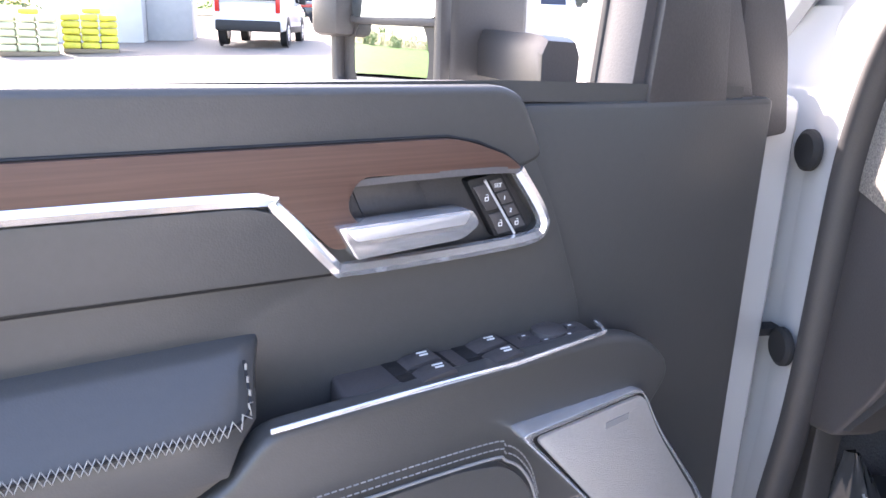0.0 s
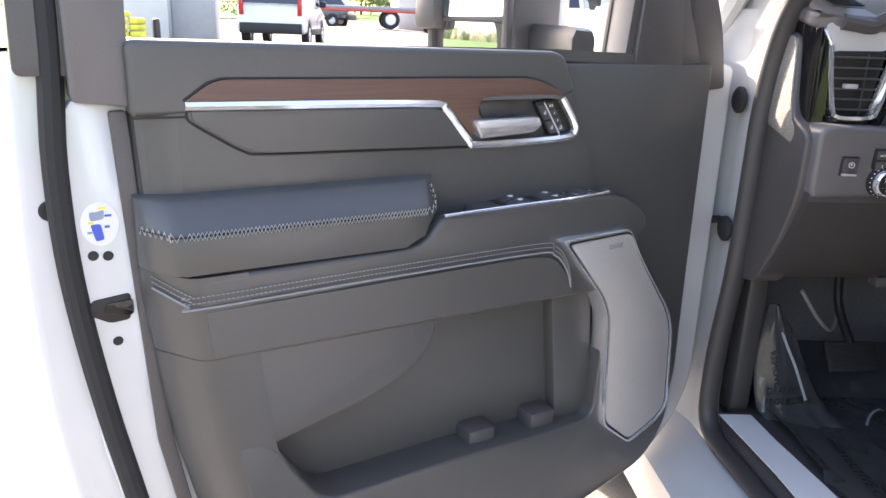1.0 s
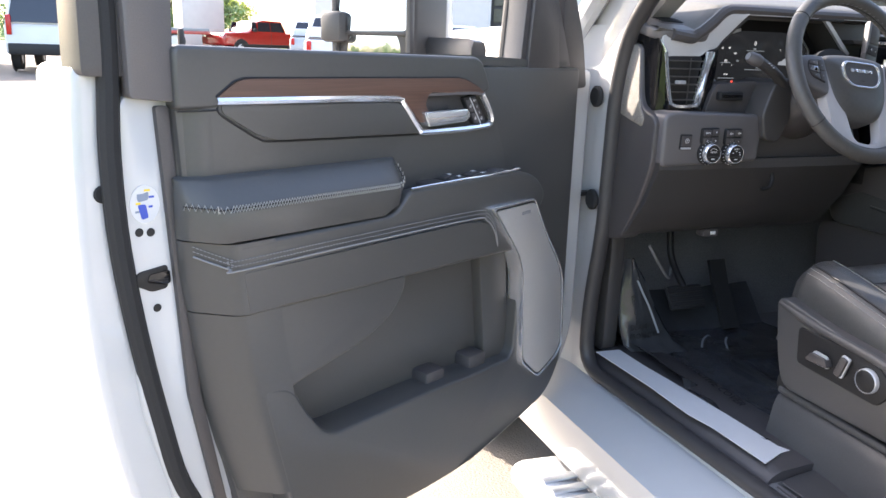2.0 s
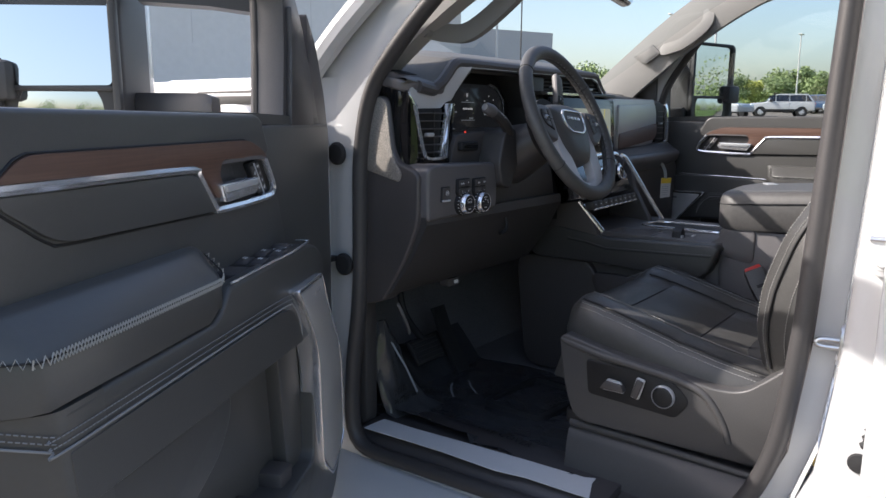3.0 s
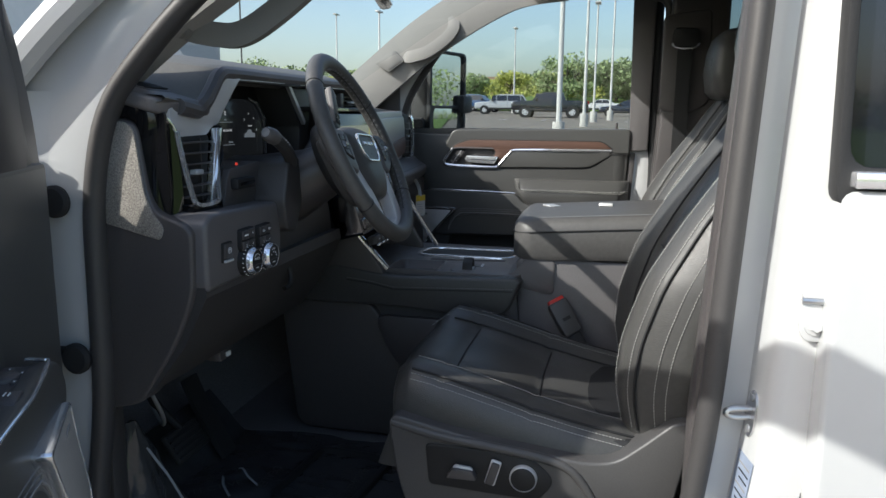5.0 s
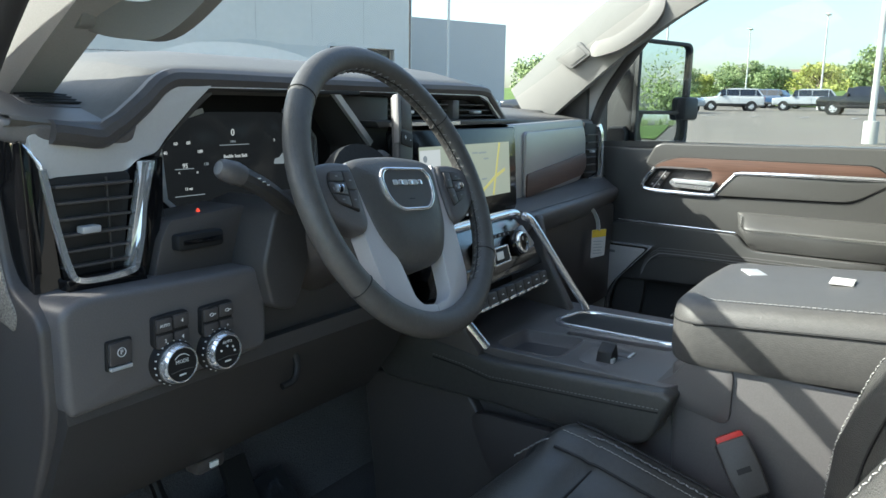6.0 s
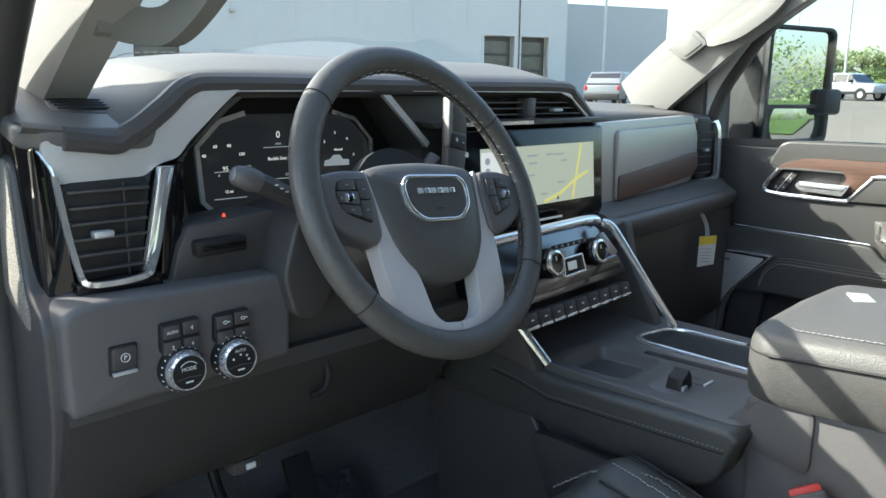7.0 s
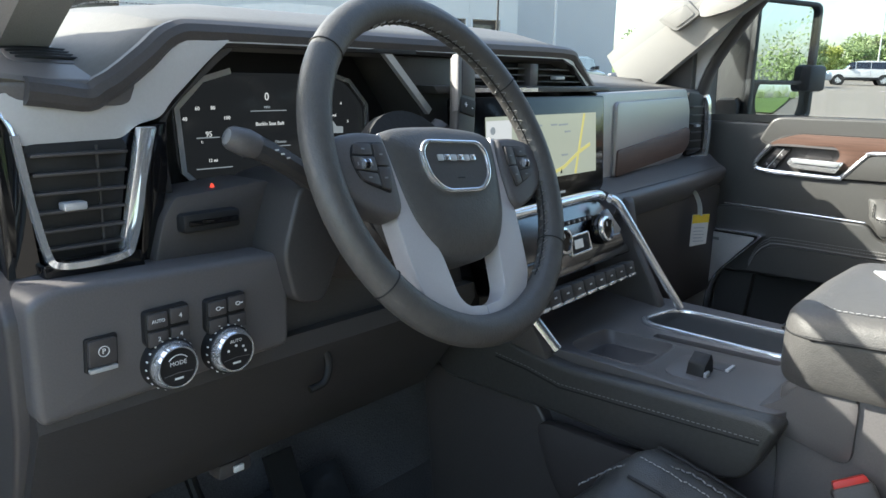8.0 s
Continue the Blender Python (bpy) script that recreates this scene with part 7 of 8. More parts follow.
    for a in (-1, 1):
        add("back_seam", sweep(on_back(a * 0.58), 0.002), BLACK, back)
        add("back_stitch", stitches(on_back(a * 0.76), 0.0036, 0.0020, 0.0007, 0.0006, (0, 1, 0)), PALETHREAD, back, "grey stitching")
        add("bolster_seam", sweep(on_back(a * 0.93), 0.0024), BLACK, back)
        add("bolster_seam", sweep(on_back(a * 0.996), 0.0024), BLACK, back)
        for q in (0.89, 0.965, 0.985):
            add("bolster_stitch", stitches(on_back(a * q), 0.0038, 0.0020, 0.0007, 0.0004, (a, 0.3, 0)), PALETHREAD, back, "grey stitching")
    for z, y in ((1.265, -0.0905), (1.455, -0.1985)):
        add("back_seam", sweep([(-0.15, y + 0.008, z), (0, y, z), (0.15, y + 0.008, z)], 0.0022), BLACK, back)
    add("backrest_bars", box(-0.04, 0.04, -0.252, -0.2445, 1.545, 1.556, 0.0005), BLACK, back)
    head = add("headrest", loft([[(hw * math.copysign(abs(math.cos(a)) ** 0.42, math.cos(a)), y + hd * math.copysign(abs(math.sin(a)) ** 0.5, math.sin(a)), z) for a in np.linspace(0, 2 * math.pi, 36, endpoint=False)]
           for z, y, hw, hd in ((1.580, -0.264, 0.100, 0.038), (1.586, -0.260, 0.118, 0.050), (1.604, -0.254, 0.129, 0.060), (1.66, -0.250, 0.135, 0.064), (1.72, -0.254, 0.132, 0.062), (1.756, -0.261, 0.124, 0.056), (1.771, -0.266, 0.113, 0.046), (1.777, -0.270, 0.096, 0.034))]), LEATHER2, s, "black leather headrest")
    for a in (-1, 1):
        add("headrest_stitch", stitches(smooth_path([(a * 0.085, -0.214, 1.605), (a * 0.092, -0.192, 1.65), (a * 0.092, -0.193, 1.70), (a * 0.085, -0.212, 1.755)], 5), 0.005, 0.002, 0.0011, 0.002, (0, 1, 0)), THREAD, head)
        add("headrest_post", sweep([(a * 0.05, -0.315, 1.56), (a * 0.05, -0.258, 1.62)], 0.007), CHROME, s)
    # base
    base = add("side_cover", prism(rounded([(0.392, 1.018), (0.374, 0.90), (0.348, 0.826), (-0.08, 0.826), (-0.125, 1.05), (-0.09, 1.048), (-0.045, 1.006), (0.0, 0.968), (0.05, 0.962), (0.13, 0.974), (0.25, 0.988)],
                [0.03, 0.05, 0.03, 0.05, 0.02, 0.02, 0.03, 0.03, 0.03, 0.04, 0.05], 4), -0.283, -0.215, "x", 0.016, 3), SEATBASE, s, "black plastic seat side cover", 40)
    add("cover_shoulder", sweep(smooth_path([(-0.276, 0.384, 1.000), (-0.281, 0.30, 0.984), (-0.283, 0.20, 0.974), (-0.283, 0.12, 0.964), (-0.281, 0.070, 0.945), (-0.280, 0.035, 0.900), (-0.279, 0.02, 0.86)], 6), 0.0085), SEATBASE, base)
    add("switch_plate", prism(rounded([(0.322, 0.970), (0.315, 0.895), (0.125, 0.886), (0.095, 0.925), (0.135, 0.962), (0.20, 0.968)], [0.01, 0.01, 0.01, 0.02, 0.02, 0.02], 4), -0.286, -0.278, "x", 0.002), BLACK, base, "black seat switch plate")
    add("slide_switch", prism(rounded([(0.282, 0.918), (0.228, 0.918), (0.236, 0.934), (0.270, 0.936)], 0.005), -0.302, -0.284, "x", 0.004), PLASTIC, base)
    add("slide_switch_edge", prism(rounded([(0.279, 0.915), (0.230, 0.915), (0.238, 0.938), (0.268, 0.940)], 0.004), -0.296, -0.290, "x", 0.002), SATIN, base, "satin switch edge")
    add("recline_switch", prism(rounded([(0.214, 0.916), (0.200, 0.912), (0.188, 0.950), (0.202, 0.954)], 0.004), -0.302, -0.284, "x", 0.003), PLASTIC, base)
    add("recline_edge", prism(rounded([(0.216, 0.913), (0.198, 0.909), (0.186, 0.953), (0.204, 0.957)], 0.004), -0.296, -0.290, "x", 0.002), SATIN, base)
    turn = Matrix.Translation((-0.284, 0.150, 0.926)) @ pose(0, 0, 0, 0, -90, 0)
    add("lumbar_dial", lathe([(0, 0.010), (0.018, 0.011), (0.021, 0.009), (0.023, 0)], 30, turn), BLACK, base)
    add("lumbar_ring", lathe([(0.0212, 0.011), (0.0232, 0.009), (0.0238, 0.0), (0.0205, 0.0)], 30, turn), SATIN, base, "satin ring")
    add("riser_flare", loft([[(-0.258, y, 0.800), (-0.268, y, 0.795), (-0.276 - w * 0.3, y, 0.775), (-0.282 - w, y, 0.735), (-0.290 - w, y, 0.700), (-0.25, y, 0.700)] for y, w in ((0.365, 0.0), (0.30, 0.004), (0.18, 0.010), (0.08, 0.026), (0.0, 0.044), (-0.12, 0.05))]), SEATBASE, s, "black moulded seat riser", 60)
    add("riser_edge", sweep([(-0.264, 0.362, 0.812), (-0.264, 0.20, 0.808), (-0.264, -0.10, 0.796)], 0.009), SEATBASE, s)
    add("platform", prism(rounded([(0.37, 0.70), (0.36, 0.818), (0.20, 0.812), (-0.10, 0.80), (-0.35, 0.80), (-0.35, 0.70)], 0.02), -0.262, 0.26, "x", 0.014), SEATBASE, s, "black plastic seat platform", 40)
    add("rail", box(-0.24, 0.24, -0.30, 0.34, 0.80, 0.99, 0.01), BLACK, s)
    add("rail_end", box(-0.268, -0.235, 0.335, 0.375, 0.812, 0.842, 0.006), BLACK, s)


seat = thing("car_seat", "black leather driver seat with grey stitching", "car seat", (1.068, 0.1, 0.70), "front seats")
build_seat(seat, Matrix.Translation((1.068, 0, 0)), "")
seat2 = thing("car_seat", "black leather passenger seat with grey stitching", "car seat", (1.99, 0.1, 0.70), "front seats")
build_seat(seat2, Matrix.Translation((1.99, -0.045, 0)) @ Matrix.Diagonal((-1, 1, 1, 1)), "")
rear = thing("rear_bench", "black leather rear bench", "car seat", (CX, -0.95, 0.70))
part("bench_cushion", loft([[(CX + 0.72 * a, y, z + 0.02 * math.cos(a * 9)) for a in np.linspace(-1, 1, 21)] + [(CX + 0.72, y, 0.75), (CX - 0.72, y, 0.75)] for y, z in ((-0.62, 1.0), (-0.66, 1.06), (-0.9, 1.05), (-1.1, 1.03))]), LEATHER2, rear)
part("bench_back", loft([[(CX + 0.72 * a, y + 0.015 * math.cos(a * 9), z) for a in np.linspace(-1, 1, 21)] + [(CX + 0.72, -1.30, z), (CX - 0.72, -1.30, z)] for z, y in ((1.0, -1.08), (1.3, -1.13), (1.6, -1.20), (1.64, -1.23))]), LEATHER2, rear)
# belts
buckle = thing("belt_buckle", "black seat belt buckle with a red button", "buckle", (1.345, 0.12, 0.95))
BK = Matrix.Translation((1.345, 0.118, 1.055)) @ pose(0, 0, 0, -24, -24, -62)
part("buckle_body", prism(rounded([(-0.022, -0.040), (0.022, -0.040), (0.025, 0.0), (0.024, 0.046), (-0.024, 0.046), (-0.025, 0.0)], 0.006, 4), -0.012, 0.012, "y", 0.004, 3), SEATBASE, buckle, "black buckle housing", f=BK)
part("buckle_button", prism(rounded([(-0.020, 0.042), (0.020, 0.042), (0.019, 0.054), (-0.019, 0.054)], 0.003, 3), -0.008, 0.009, "y", 0.002, 2), RED, buckle, "red release button", f=BK)
part("buckle_strap", prism(rounded([(-0.017, -0.036), (0.017, -0.036), (0.020, -0.13), (-0.012, -0.13)], 0.004), -0.003, 0.003, "y", 0.001), BLACK, buckle, f=BK)
part("buckle_print", box(-0.010, 0.010, -0.0124, -0.0118, -0.004, 0.004, 0), BLACK, buckle, f=BK)
belt = thing("passenger_belt", "black seat belt on the far centre pillar", "seat belt", (2.30, -0.2, 1.2))
part("belt_guide_plate", prism(rounded([(-0.12, 1.55), (-0.12, 1.86), (-0.27, 1.88), (-0.28, 1.58), (-0.22, 1.54)], 0.02), 2.268, 2.285, "x", 0.006), PLASTIC, belt)
part("belt_guide", prism(rounded([(-0.145, 1.758), (-0.240, 1.758), (-0.232, 1.815), (-0.155, 1.818)], 0.012), 2.248, 2.272, "x", 0.006), BLACK, belt, "black belt guide")
part("belt_loop", sweep(smooth_path([(2.252, -0.150, 1.768), (2.247, -0.160, 1.755), (2.245, -0.19, 1.750), (2.247, -0.222, 1.755), (2.252, -0.234, 1.768)], 5), 0.0042), CHROME, belt)
part("belt_webbing", sweep([(2.255, -0.19, 1.76), (2.25, -0.19, 1.5), (2.25, -0.18, 1.0)], [(-0.023, -0.0012), (0.023, -0.0012), (0.023, 0.0012), (-0.023, 0.0012)], up=(1, 0, 0)), BLACK, belt)

# grab handles
FLAT = [(-0.020, -0.010), (0.0, -0.014), (0.020, -0.010), (0.020, 0.010), (0.0, 0.014), (-0.020, 0.010)]
for path_, feet, x in (([(0.745, 0.745, 1.685), (0.756, 0.725, 1.668), (0.775, 0.685, 1.658), (0.790, 0.635, 1.662), (0.805, 0.56, 1.715), (0.815, 0.49, 1.78), (0.81, 0.44, 1.835), (0.79, 0.42, 1.87)], ((0.755, 0.735, 1.682),), 0.80),
                       ([(2.262, 0.760, 1.735), (2.240, 0.745, 1.728), (2.226, 0.715, 1.732), (2.218, 0.67, 1.745), (2.218, 0.61, 1.785), (2.224, 0.580, 1.825), (2.238, 0.586, 1.875)], (), 2.22)):
    gh = thing("grab_handle", "pale grey grab handle on the windscreen pillar", "grab handle", (x, 0.62, 1.75), "grab handles")
    part("grip", sweep(smooth_path(path_, 6), FLAT, up=(1, 0, 0)), HEADLINER, gh, angle=60)
    for fx, fy, fz in feet:
        part("grip_foot", prism(rounded([(fy + 0.045, fz - 0.03), (fy + 0.01, fz + 0.035), (fy - 0.05, fz + 0.03), (fy - 0.02, fz - 0.035)], 0.012), fx - 0.022, fx + 0.022, "x", 0.012, 3), HEADLINER, gh)
for pad_ in ([(0.872, 1.706), (0.818, 1.676), (0.760, 1.716), (0.800, 1.752)], [(0.583, 1.890), (0.566, 1.790), (0.625, 1.771), (0.644, 1.860)]):
    part("grip_foot", prism(rounded(pad_, 0.010), 2.236, 2.31, "x", 0.006, 2), HEADLINER, gh)
    cy, cz = sum(p[0] for p in pad_) / 4, sum(p[1] for p in pad_) / 4
    part("foot_cover", prism(rounded([(cy + (p[0] - cy) * 0.74, cz + (p[1] - cz) * 0.74) for p in pad_], 0.006), 2.2335, 2.2365, "x", 0.001), HEADLINER, gh)
mirror = thing("rearview_mirror", "black rear-view mirror behind the windscreen", "mirror", (1.55, 0.60, 1.82))
RV = Matrix.Translation((1.535, 0.615, 1.858)) @ pose(0, 0, 0, -8, 0, 12) @ Matrix.Diagonal((1.15, 1, 1.15, 1))
part("mirror_case", prism(rounded([(-0.12, -0.03), (-0.115, 0.035), (0.115, 0.035), (0.12, -0.03), (0.10, -0.04), (-0.10, -0.04)], 0.015), 0.0, 0.035, "y", 0.010), PIANO, mirror, f=RV)
part("mirror_pane", prism(rounded([(-0.112, -0.027), (-0.108, 0.029), (0.108, 0.029), (0.112, -0.027), (0.095, -0.034), (-0.095, -0.034)], 0.01), -0.003, 0.001, "y"), MIRROR, mirror, f=RV)
part("mirror_stem", sweep([(1.555, 0.64, 1.87), (1.55, 0.70, 1.90), (1.55, 0.70, 1.93)], 0.012), BLACK, mirror)

# ======================= on the floor =======================
mat_ = thing("floor_mat", "dark rubber floor mat under clear film", "floor mat", (1.0, 0.6, 0.69))
part("mat_sheet", prism(rounded([(0.775, 0.40), (1.30, 0.36), (1.33, 0.88), (1.20, 1.0), (0.80, 1.0), (0.77, 0.9)], 0.05), 0.690, 0.700, "z", 0.004), MATRUBBER, mat_)
film = thing("protective_film", "crinkled clear plastic film over the floor mat", "plastic film", (1.0, 0.6, 0.70))
fb = bmesh.new()
fv = {}
for i in range(57):
    for j in range(69):
        x, y = 0.745 + 0.57 * i / 56, 0.325 + 0.72 * j / 68
        up = 0.0 + max(0, y - 0.94) * 0.9 + max(0, 0.80 - x) * (0.6 if y > 0.6 else 0.15)
        q = noise.noise(Vector((x * 9, y * 7, 0.3))) * 0.006 + abs(noise.noise(Vector((x * 26, y * 15, 2.1)))) * 0.006
        fv[i, j] = fb.verts.new((x + 0.02 * noise.noise(Vector((y * 6, 0, 5))) * (i in (0, 56)), y, 0.706 + up + q))
for i in range(56):
    for j in range(68):
        fb.faces.new((fv[i, j], fv[i + 1, j], fv[i + 1, j + 1], fv[i, j + 1]))
part("film_sheet", fb, FILM, film, angle=60)
for txt, x, y, r in (("PROTECTIVE COVER", 0.825, 0.60, -77), ("PROTECTIVE", 0.96, 0.86, -30), ("REMOVE", 1.08, 0.55, 20), ("DEALER", 1.05, 0.75, 200)):
    part("film_print", words(txt, 0.030, Matrix.Translation((x, y, 0.722)) @ pose(0, 0, 0, 0, 0, r - 20)), BLACK, film)
flap = []
for z, xa, xb, y in ((0.700, 0.760, 0.93, 0.800), (0.725, 0.742, 0.900, 0.838), (0.760, 0.735, 0.876, 0.852), (0.79, 0.733, 0.862, 0.858), (0.82, 0.733, 0.846, 0.864), (0.85, 0.734, 0.832, 0.868), (0.88, 0.737, 0.816, 0.872), (0.91, 0.742, 0.802, 0.876), (0.94, 0.748, 0.785, 0.880), (0.962, 0.753, 0.768, 0.884)):
    edge_ = [Vector((xa + (xb - xa) * k, y + 0.010 * noise.noise(Vector((k * 5, z * 22, 1.7))) + 0.006 * abs(noise.noise(Vector((k * 14, z * 50, 4.0)))) - 0.016 * math.sin(math.pi * k), z + 0.006 * noise.noise(Vector((k * 4, z * 9, 8.0))))) for k in np.linspace(0, 1, 15)]
    flap.append(edge_ + [edge_[-1] + Vector((0.002, 0.006, 0)), edge_[0] + Vector((-0.002, 0.006, 0))])
part("film_flap", loft(flap), FILM, film, "crumpled film standing up by the door sill", angle=50)
for txt, size, x, z, turn_ in (("REMOVE", 0.022, 0.752, 0.835, -75), ("DEALER", 0.022, 0.775, 0.783, -4), ("PROTECTIVE", 0.022, 0.795, 0.757, -4)):
    part("film_print", words(txt, size, Matrix.Translation((x, 0.828, z)) @ pose(0, 0, 0, 84, 0, 12) @ pose(0, 0, 0, 0, 0, turn_)), BLACK, film)
# glints on the folded film, modelled as thin pale ridges
part("film_glint", sweep(smooth_path([(0.775, 0.862, 0.905), (0.785, 0.850, 0.875), (0.800, 0.838, 0.84), (0.815, 0.828, 0.80), (0.828, 0.820, 0.765)], 5), [(-0.004, -0.001), (0.004, -0.001), (0.0, 0.003)]), GLINT, film, "pale streak painted for a glint on a film fold")
for x, y, r in ((1.00, 0.83, 40), (1.05, 0.80, 55)):
    part("film_glint", sweep(smooth_path([(-0.045, 0, 0.0), (-0.01, 0.005, 0.010), (0.02, 0.0, 0.014), (0.05, -0.004, 0.002)], 5), [(-0.003, 0), (0.003, 0.0), (0.0, 0.003)]), GLINT, film, "pale streak painted for a glint on a film fold", f=Matrix.Translation((x, y, 0.713)) @ pose(0, 0, 0, 0, 0, r))
part("mat_panel", ring(rounded([(0.98, 0.72), (1.24, 0.70), (1.22, 0.50), (0.97, 0.53)], 0.03), rounded([(0.995, 0.705), (1.225, 0.687), (1.207, 0.515), (0.985, 0.543)], 0.025), 0.70, 0.7205, "z", 0.002), RUBBER, film)
solo("paper_strip", noisy(prism([(0.656, 0.848), (0.690, 0.846), (0.724, 0.842), (0.728, 0.74), (0.738, 0.60), (0.746, 0.45), (0.752, 0.30), (0.762, 0.278), (0.738, 0.276), (0.676, 0.252), (0.672, 0.4), (0.660, 0.47), (0.664, 0.62)], 0.7165, 0.7180, "z"), 0.0015, 14), PAPER, "white paper strip on the door sill", "paper strip")
ped = thing("brake_pedal", "black ribbed brake pedal", "pedal", (0.98, 0.93, 0.80))
part("pedal_pad", box(0.915, 1.035, 0.90, 0.915, 0.795, 0.865, 0.006), RUBBER, ped, f=Matrix.Translation((0, 0.9, 0.83)) @ pose(0, 0, 0, -35, 0, 0) @ Matrix.Translation((0, -0.9, -0.83)))
for i in range(5):
    part("pad_rib", box(0.92, 1.03, 0.895, 0.901, 0.803 + 0.013 * i, 0.808 + 0.013 * i, 0.001), RUBBER, ped, f=Matrix.Translation((0, 0.9, 0.83)) @ pose(0, 0, 0, -35, 0, 0) @ Matrix.Translation((0, -0.9, -0.83)))
part("pedal_arm", sweep(smooth_path([(0.975, 0.915, 0.85), (0.975, 0.99, 0.93), (0.965, 1.0, 1.08)], 5), 0.010), BLACK, ped)
acc = thing("accelerator_pedal", "black hinged accelerator pedal plate", "pedal", (1.15, 0.95, 0.72))
part("pedal_plate", sweep([(1.15, 0.90, 0.715), (1.15, 0.97, 0.83), (1.15, 1.0, 0.90)], [(-0.028, -0.006), (0.028, -0.006), (0.028, 0.006), (-0.028, 0.006)], up=(0, -1, 1)), RUBBER, acc)
cable = thing("hood_cable", "grey release cable under the dash", "cable", (0.85, 0.9, 0.9))
part("cable_run", sweep(smooth_path([(0.80, 0.86, 1.0), (0.86, 0.88, 0.93), (0.93, 0.93, 0.88), (0.98, 0.99, 0.90)], 6), 0.004), STITCH, cable)

# ======================= outside =======================
GRASS = mat("sunlit_grass", (0.105, 0.165, 0.030), 0.95, bump=1.0, scale=14, vary=0.35, stain=0.3, dist=0.03)
LEAF = mat("summer_leaves", (0.22, 0.285, 0.12), 0.7, vary=0.45, scale=1.2, stain=0.4)
LEAF2 = mat("pale_summer_leaves", (0.42, 0.44, 0.11), 0.7, vary=0.4, scale=1.2, stain=0.4)
BARK = mat("bark", (0.10, 0.075, 0.055), 0.95, bump=0.8, scale=8)
PANEL = mat("white_metal_cladding", (0.56, 0.55, 0.525), 0.6, bump=0.15, scale=3, vary=0.06, stain=0.2)
BLOCK = mat("grey_block_wall", (0.45, 0.445, 0.435), 0.8, bump=0.3, scale=6, vary=0.08, stain=0.3)
DARKIN = mat("dark_bay", (0.03, 0.032, 0.035), 0.6, vary=0.3, scale=2)
WINDOW = mat("bay_window", (0.05, 0.055, 0.05), 0.15, vary=0.4, scale=1.5)
POLE = mat("white_pole_paint", (0.52, 0.52, 0.51), 0.5, vary=0.06)
CONCRETE = mat("concrete", (0.42, 0.41, 0.39), 0.9, bump=0.4, scale=12)
BAG = mat("yellow_bags", (0.62, 0.56, 0.06), 0.55, bump=0.5, scale=6, vary=0.25)
BAG2 = mat("pale_wrapped_bags", (0.62, 0.60, 0.38), 0.5, bump=0.5, scale=6, vary=0.2)
PALLET = mat("raw_pallet_wood", (0.25, 0.19, 0.12), 0.9, bump=0.4, scale=20)
PAINTS = {k: mat(k + "_car_paint", c, 0.25, vary=0.03, coat=0.7) for k, c in (("black", (0.010, 0.011, 0.013)), ("white", (0.58, 0.58, 0.58)), ("blue", (0.02, 0.06, 0.14)), ("silver", (0.40, 0.42, 0.44)), ("red", (0.32, 0.015, 0.012)), ("navy", (0.012, 0.018, 0.035)), ("grey", (0.16, 0.17, 0.18)))}
LAMP_RED = mat("red_lamp", (0.45, 0.01, 0.01), 0.2)
EYE0 = Vector((0.0, 0.0, 1.53))


def spot(az, dist, turn=0.0):
    """A pose on the ground at a bearing (degrees to the passenger side of straight ahead) and a distance; turn: its own heading."""
    x, y = math.sin(radians(az)) * dist, math.cos(radians(az)) * dist
    return Matrix.Translation((x, y, ground_z(x, y))) @ pose(0, 0, 0, 0, 0, turn)


# lower body, cabin, window outlines by kind: (along, up), front at +
KINDS = {
    "suv": (4.9, 1.93, [(2.42, 0.45), (2.45, 0.85), (2.30, 1.02), (1.15, 1.12), (-2.40, 1.14), (-2.45, 0.75), (-2.40, 0.42)], [(1.15, 1.10), (0.55, 1.66), (0.1, 1.76), (-1.9, 1.74), (-2.38, 1.15)]),
    "sedan": (4.8, 1.85, [(2.36, 0.35), (2.40, 0.65), (2.2, 0.80), (0.95, 0.95), (-1.6, 1.0), (-2.38, 0.98), (-2.42, 0.6), (-2.36, 0.35)], [(0.95, 0.93), (0.15, 1.36), (-0.3, 1.44), (-0.95, 1.40), (-1.75, 0.99)]),
    "pickup": (5.9, 2.05, [(2.92, 0.55), (2.95, 1.0), (2.80, 1.22), (1.35, 1.30), (-2.90, 1.30), (-2.95, 0.8), (-2.9, 0.55)], [(1.35, 1.27), (0.70, 1.86), (0.3, 1.94), (-1.0, 1.92), (-1.25, 1.28)]),
    "van": (4.75, 1.83, [(2.33, 0.40), (2.36, 0.80), (2.15, 1.00), (1.35, 1.12), (-2.33, 1.15), (-2.36, 0.5), (-2.3, 0.38)], [(1.40, 1.10), (0.75, 1.78), (0.4, 1.88), (-2.20, 1.88), (-2.34, 1.12)]),
}
made_cars = {}


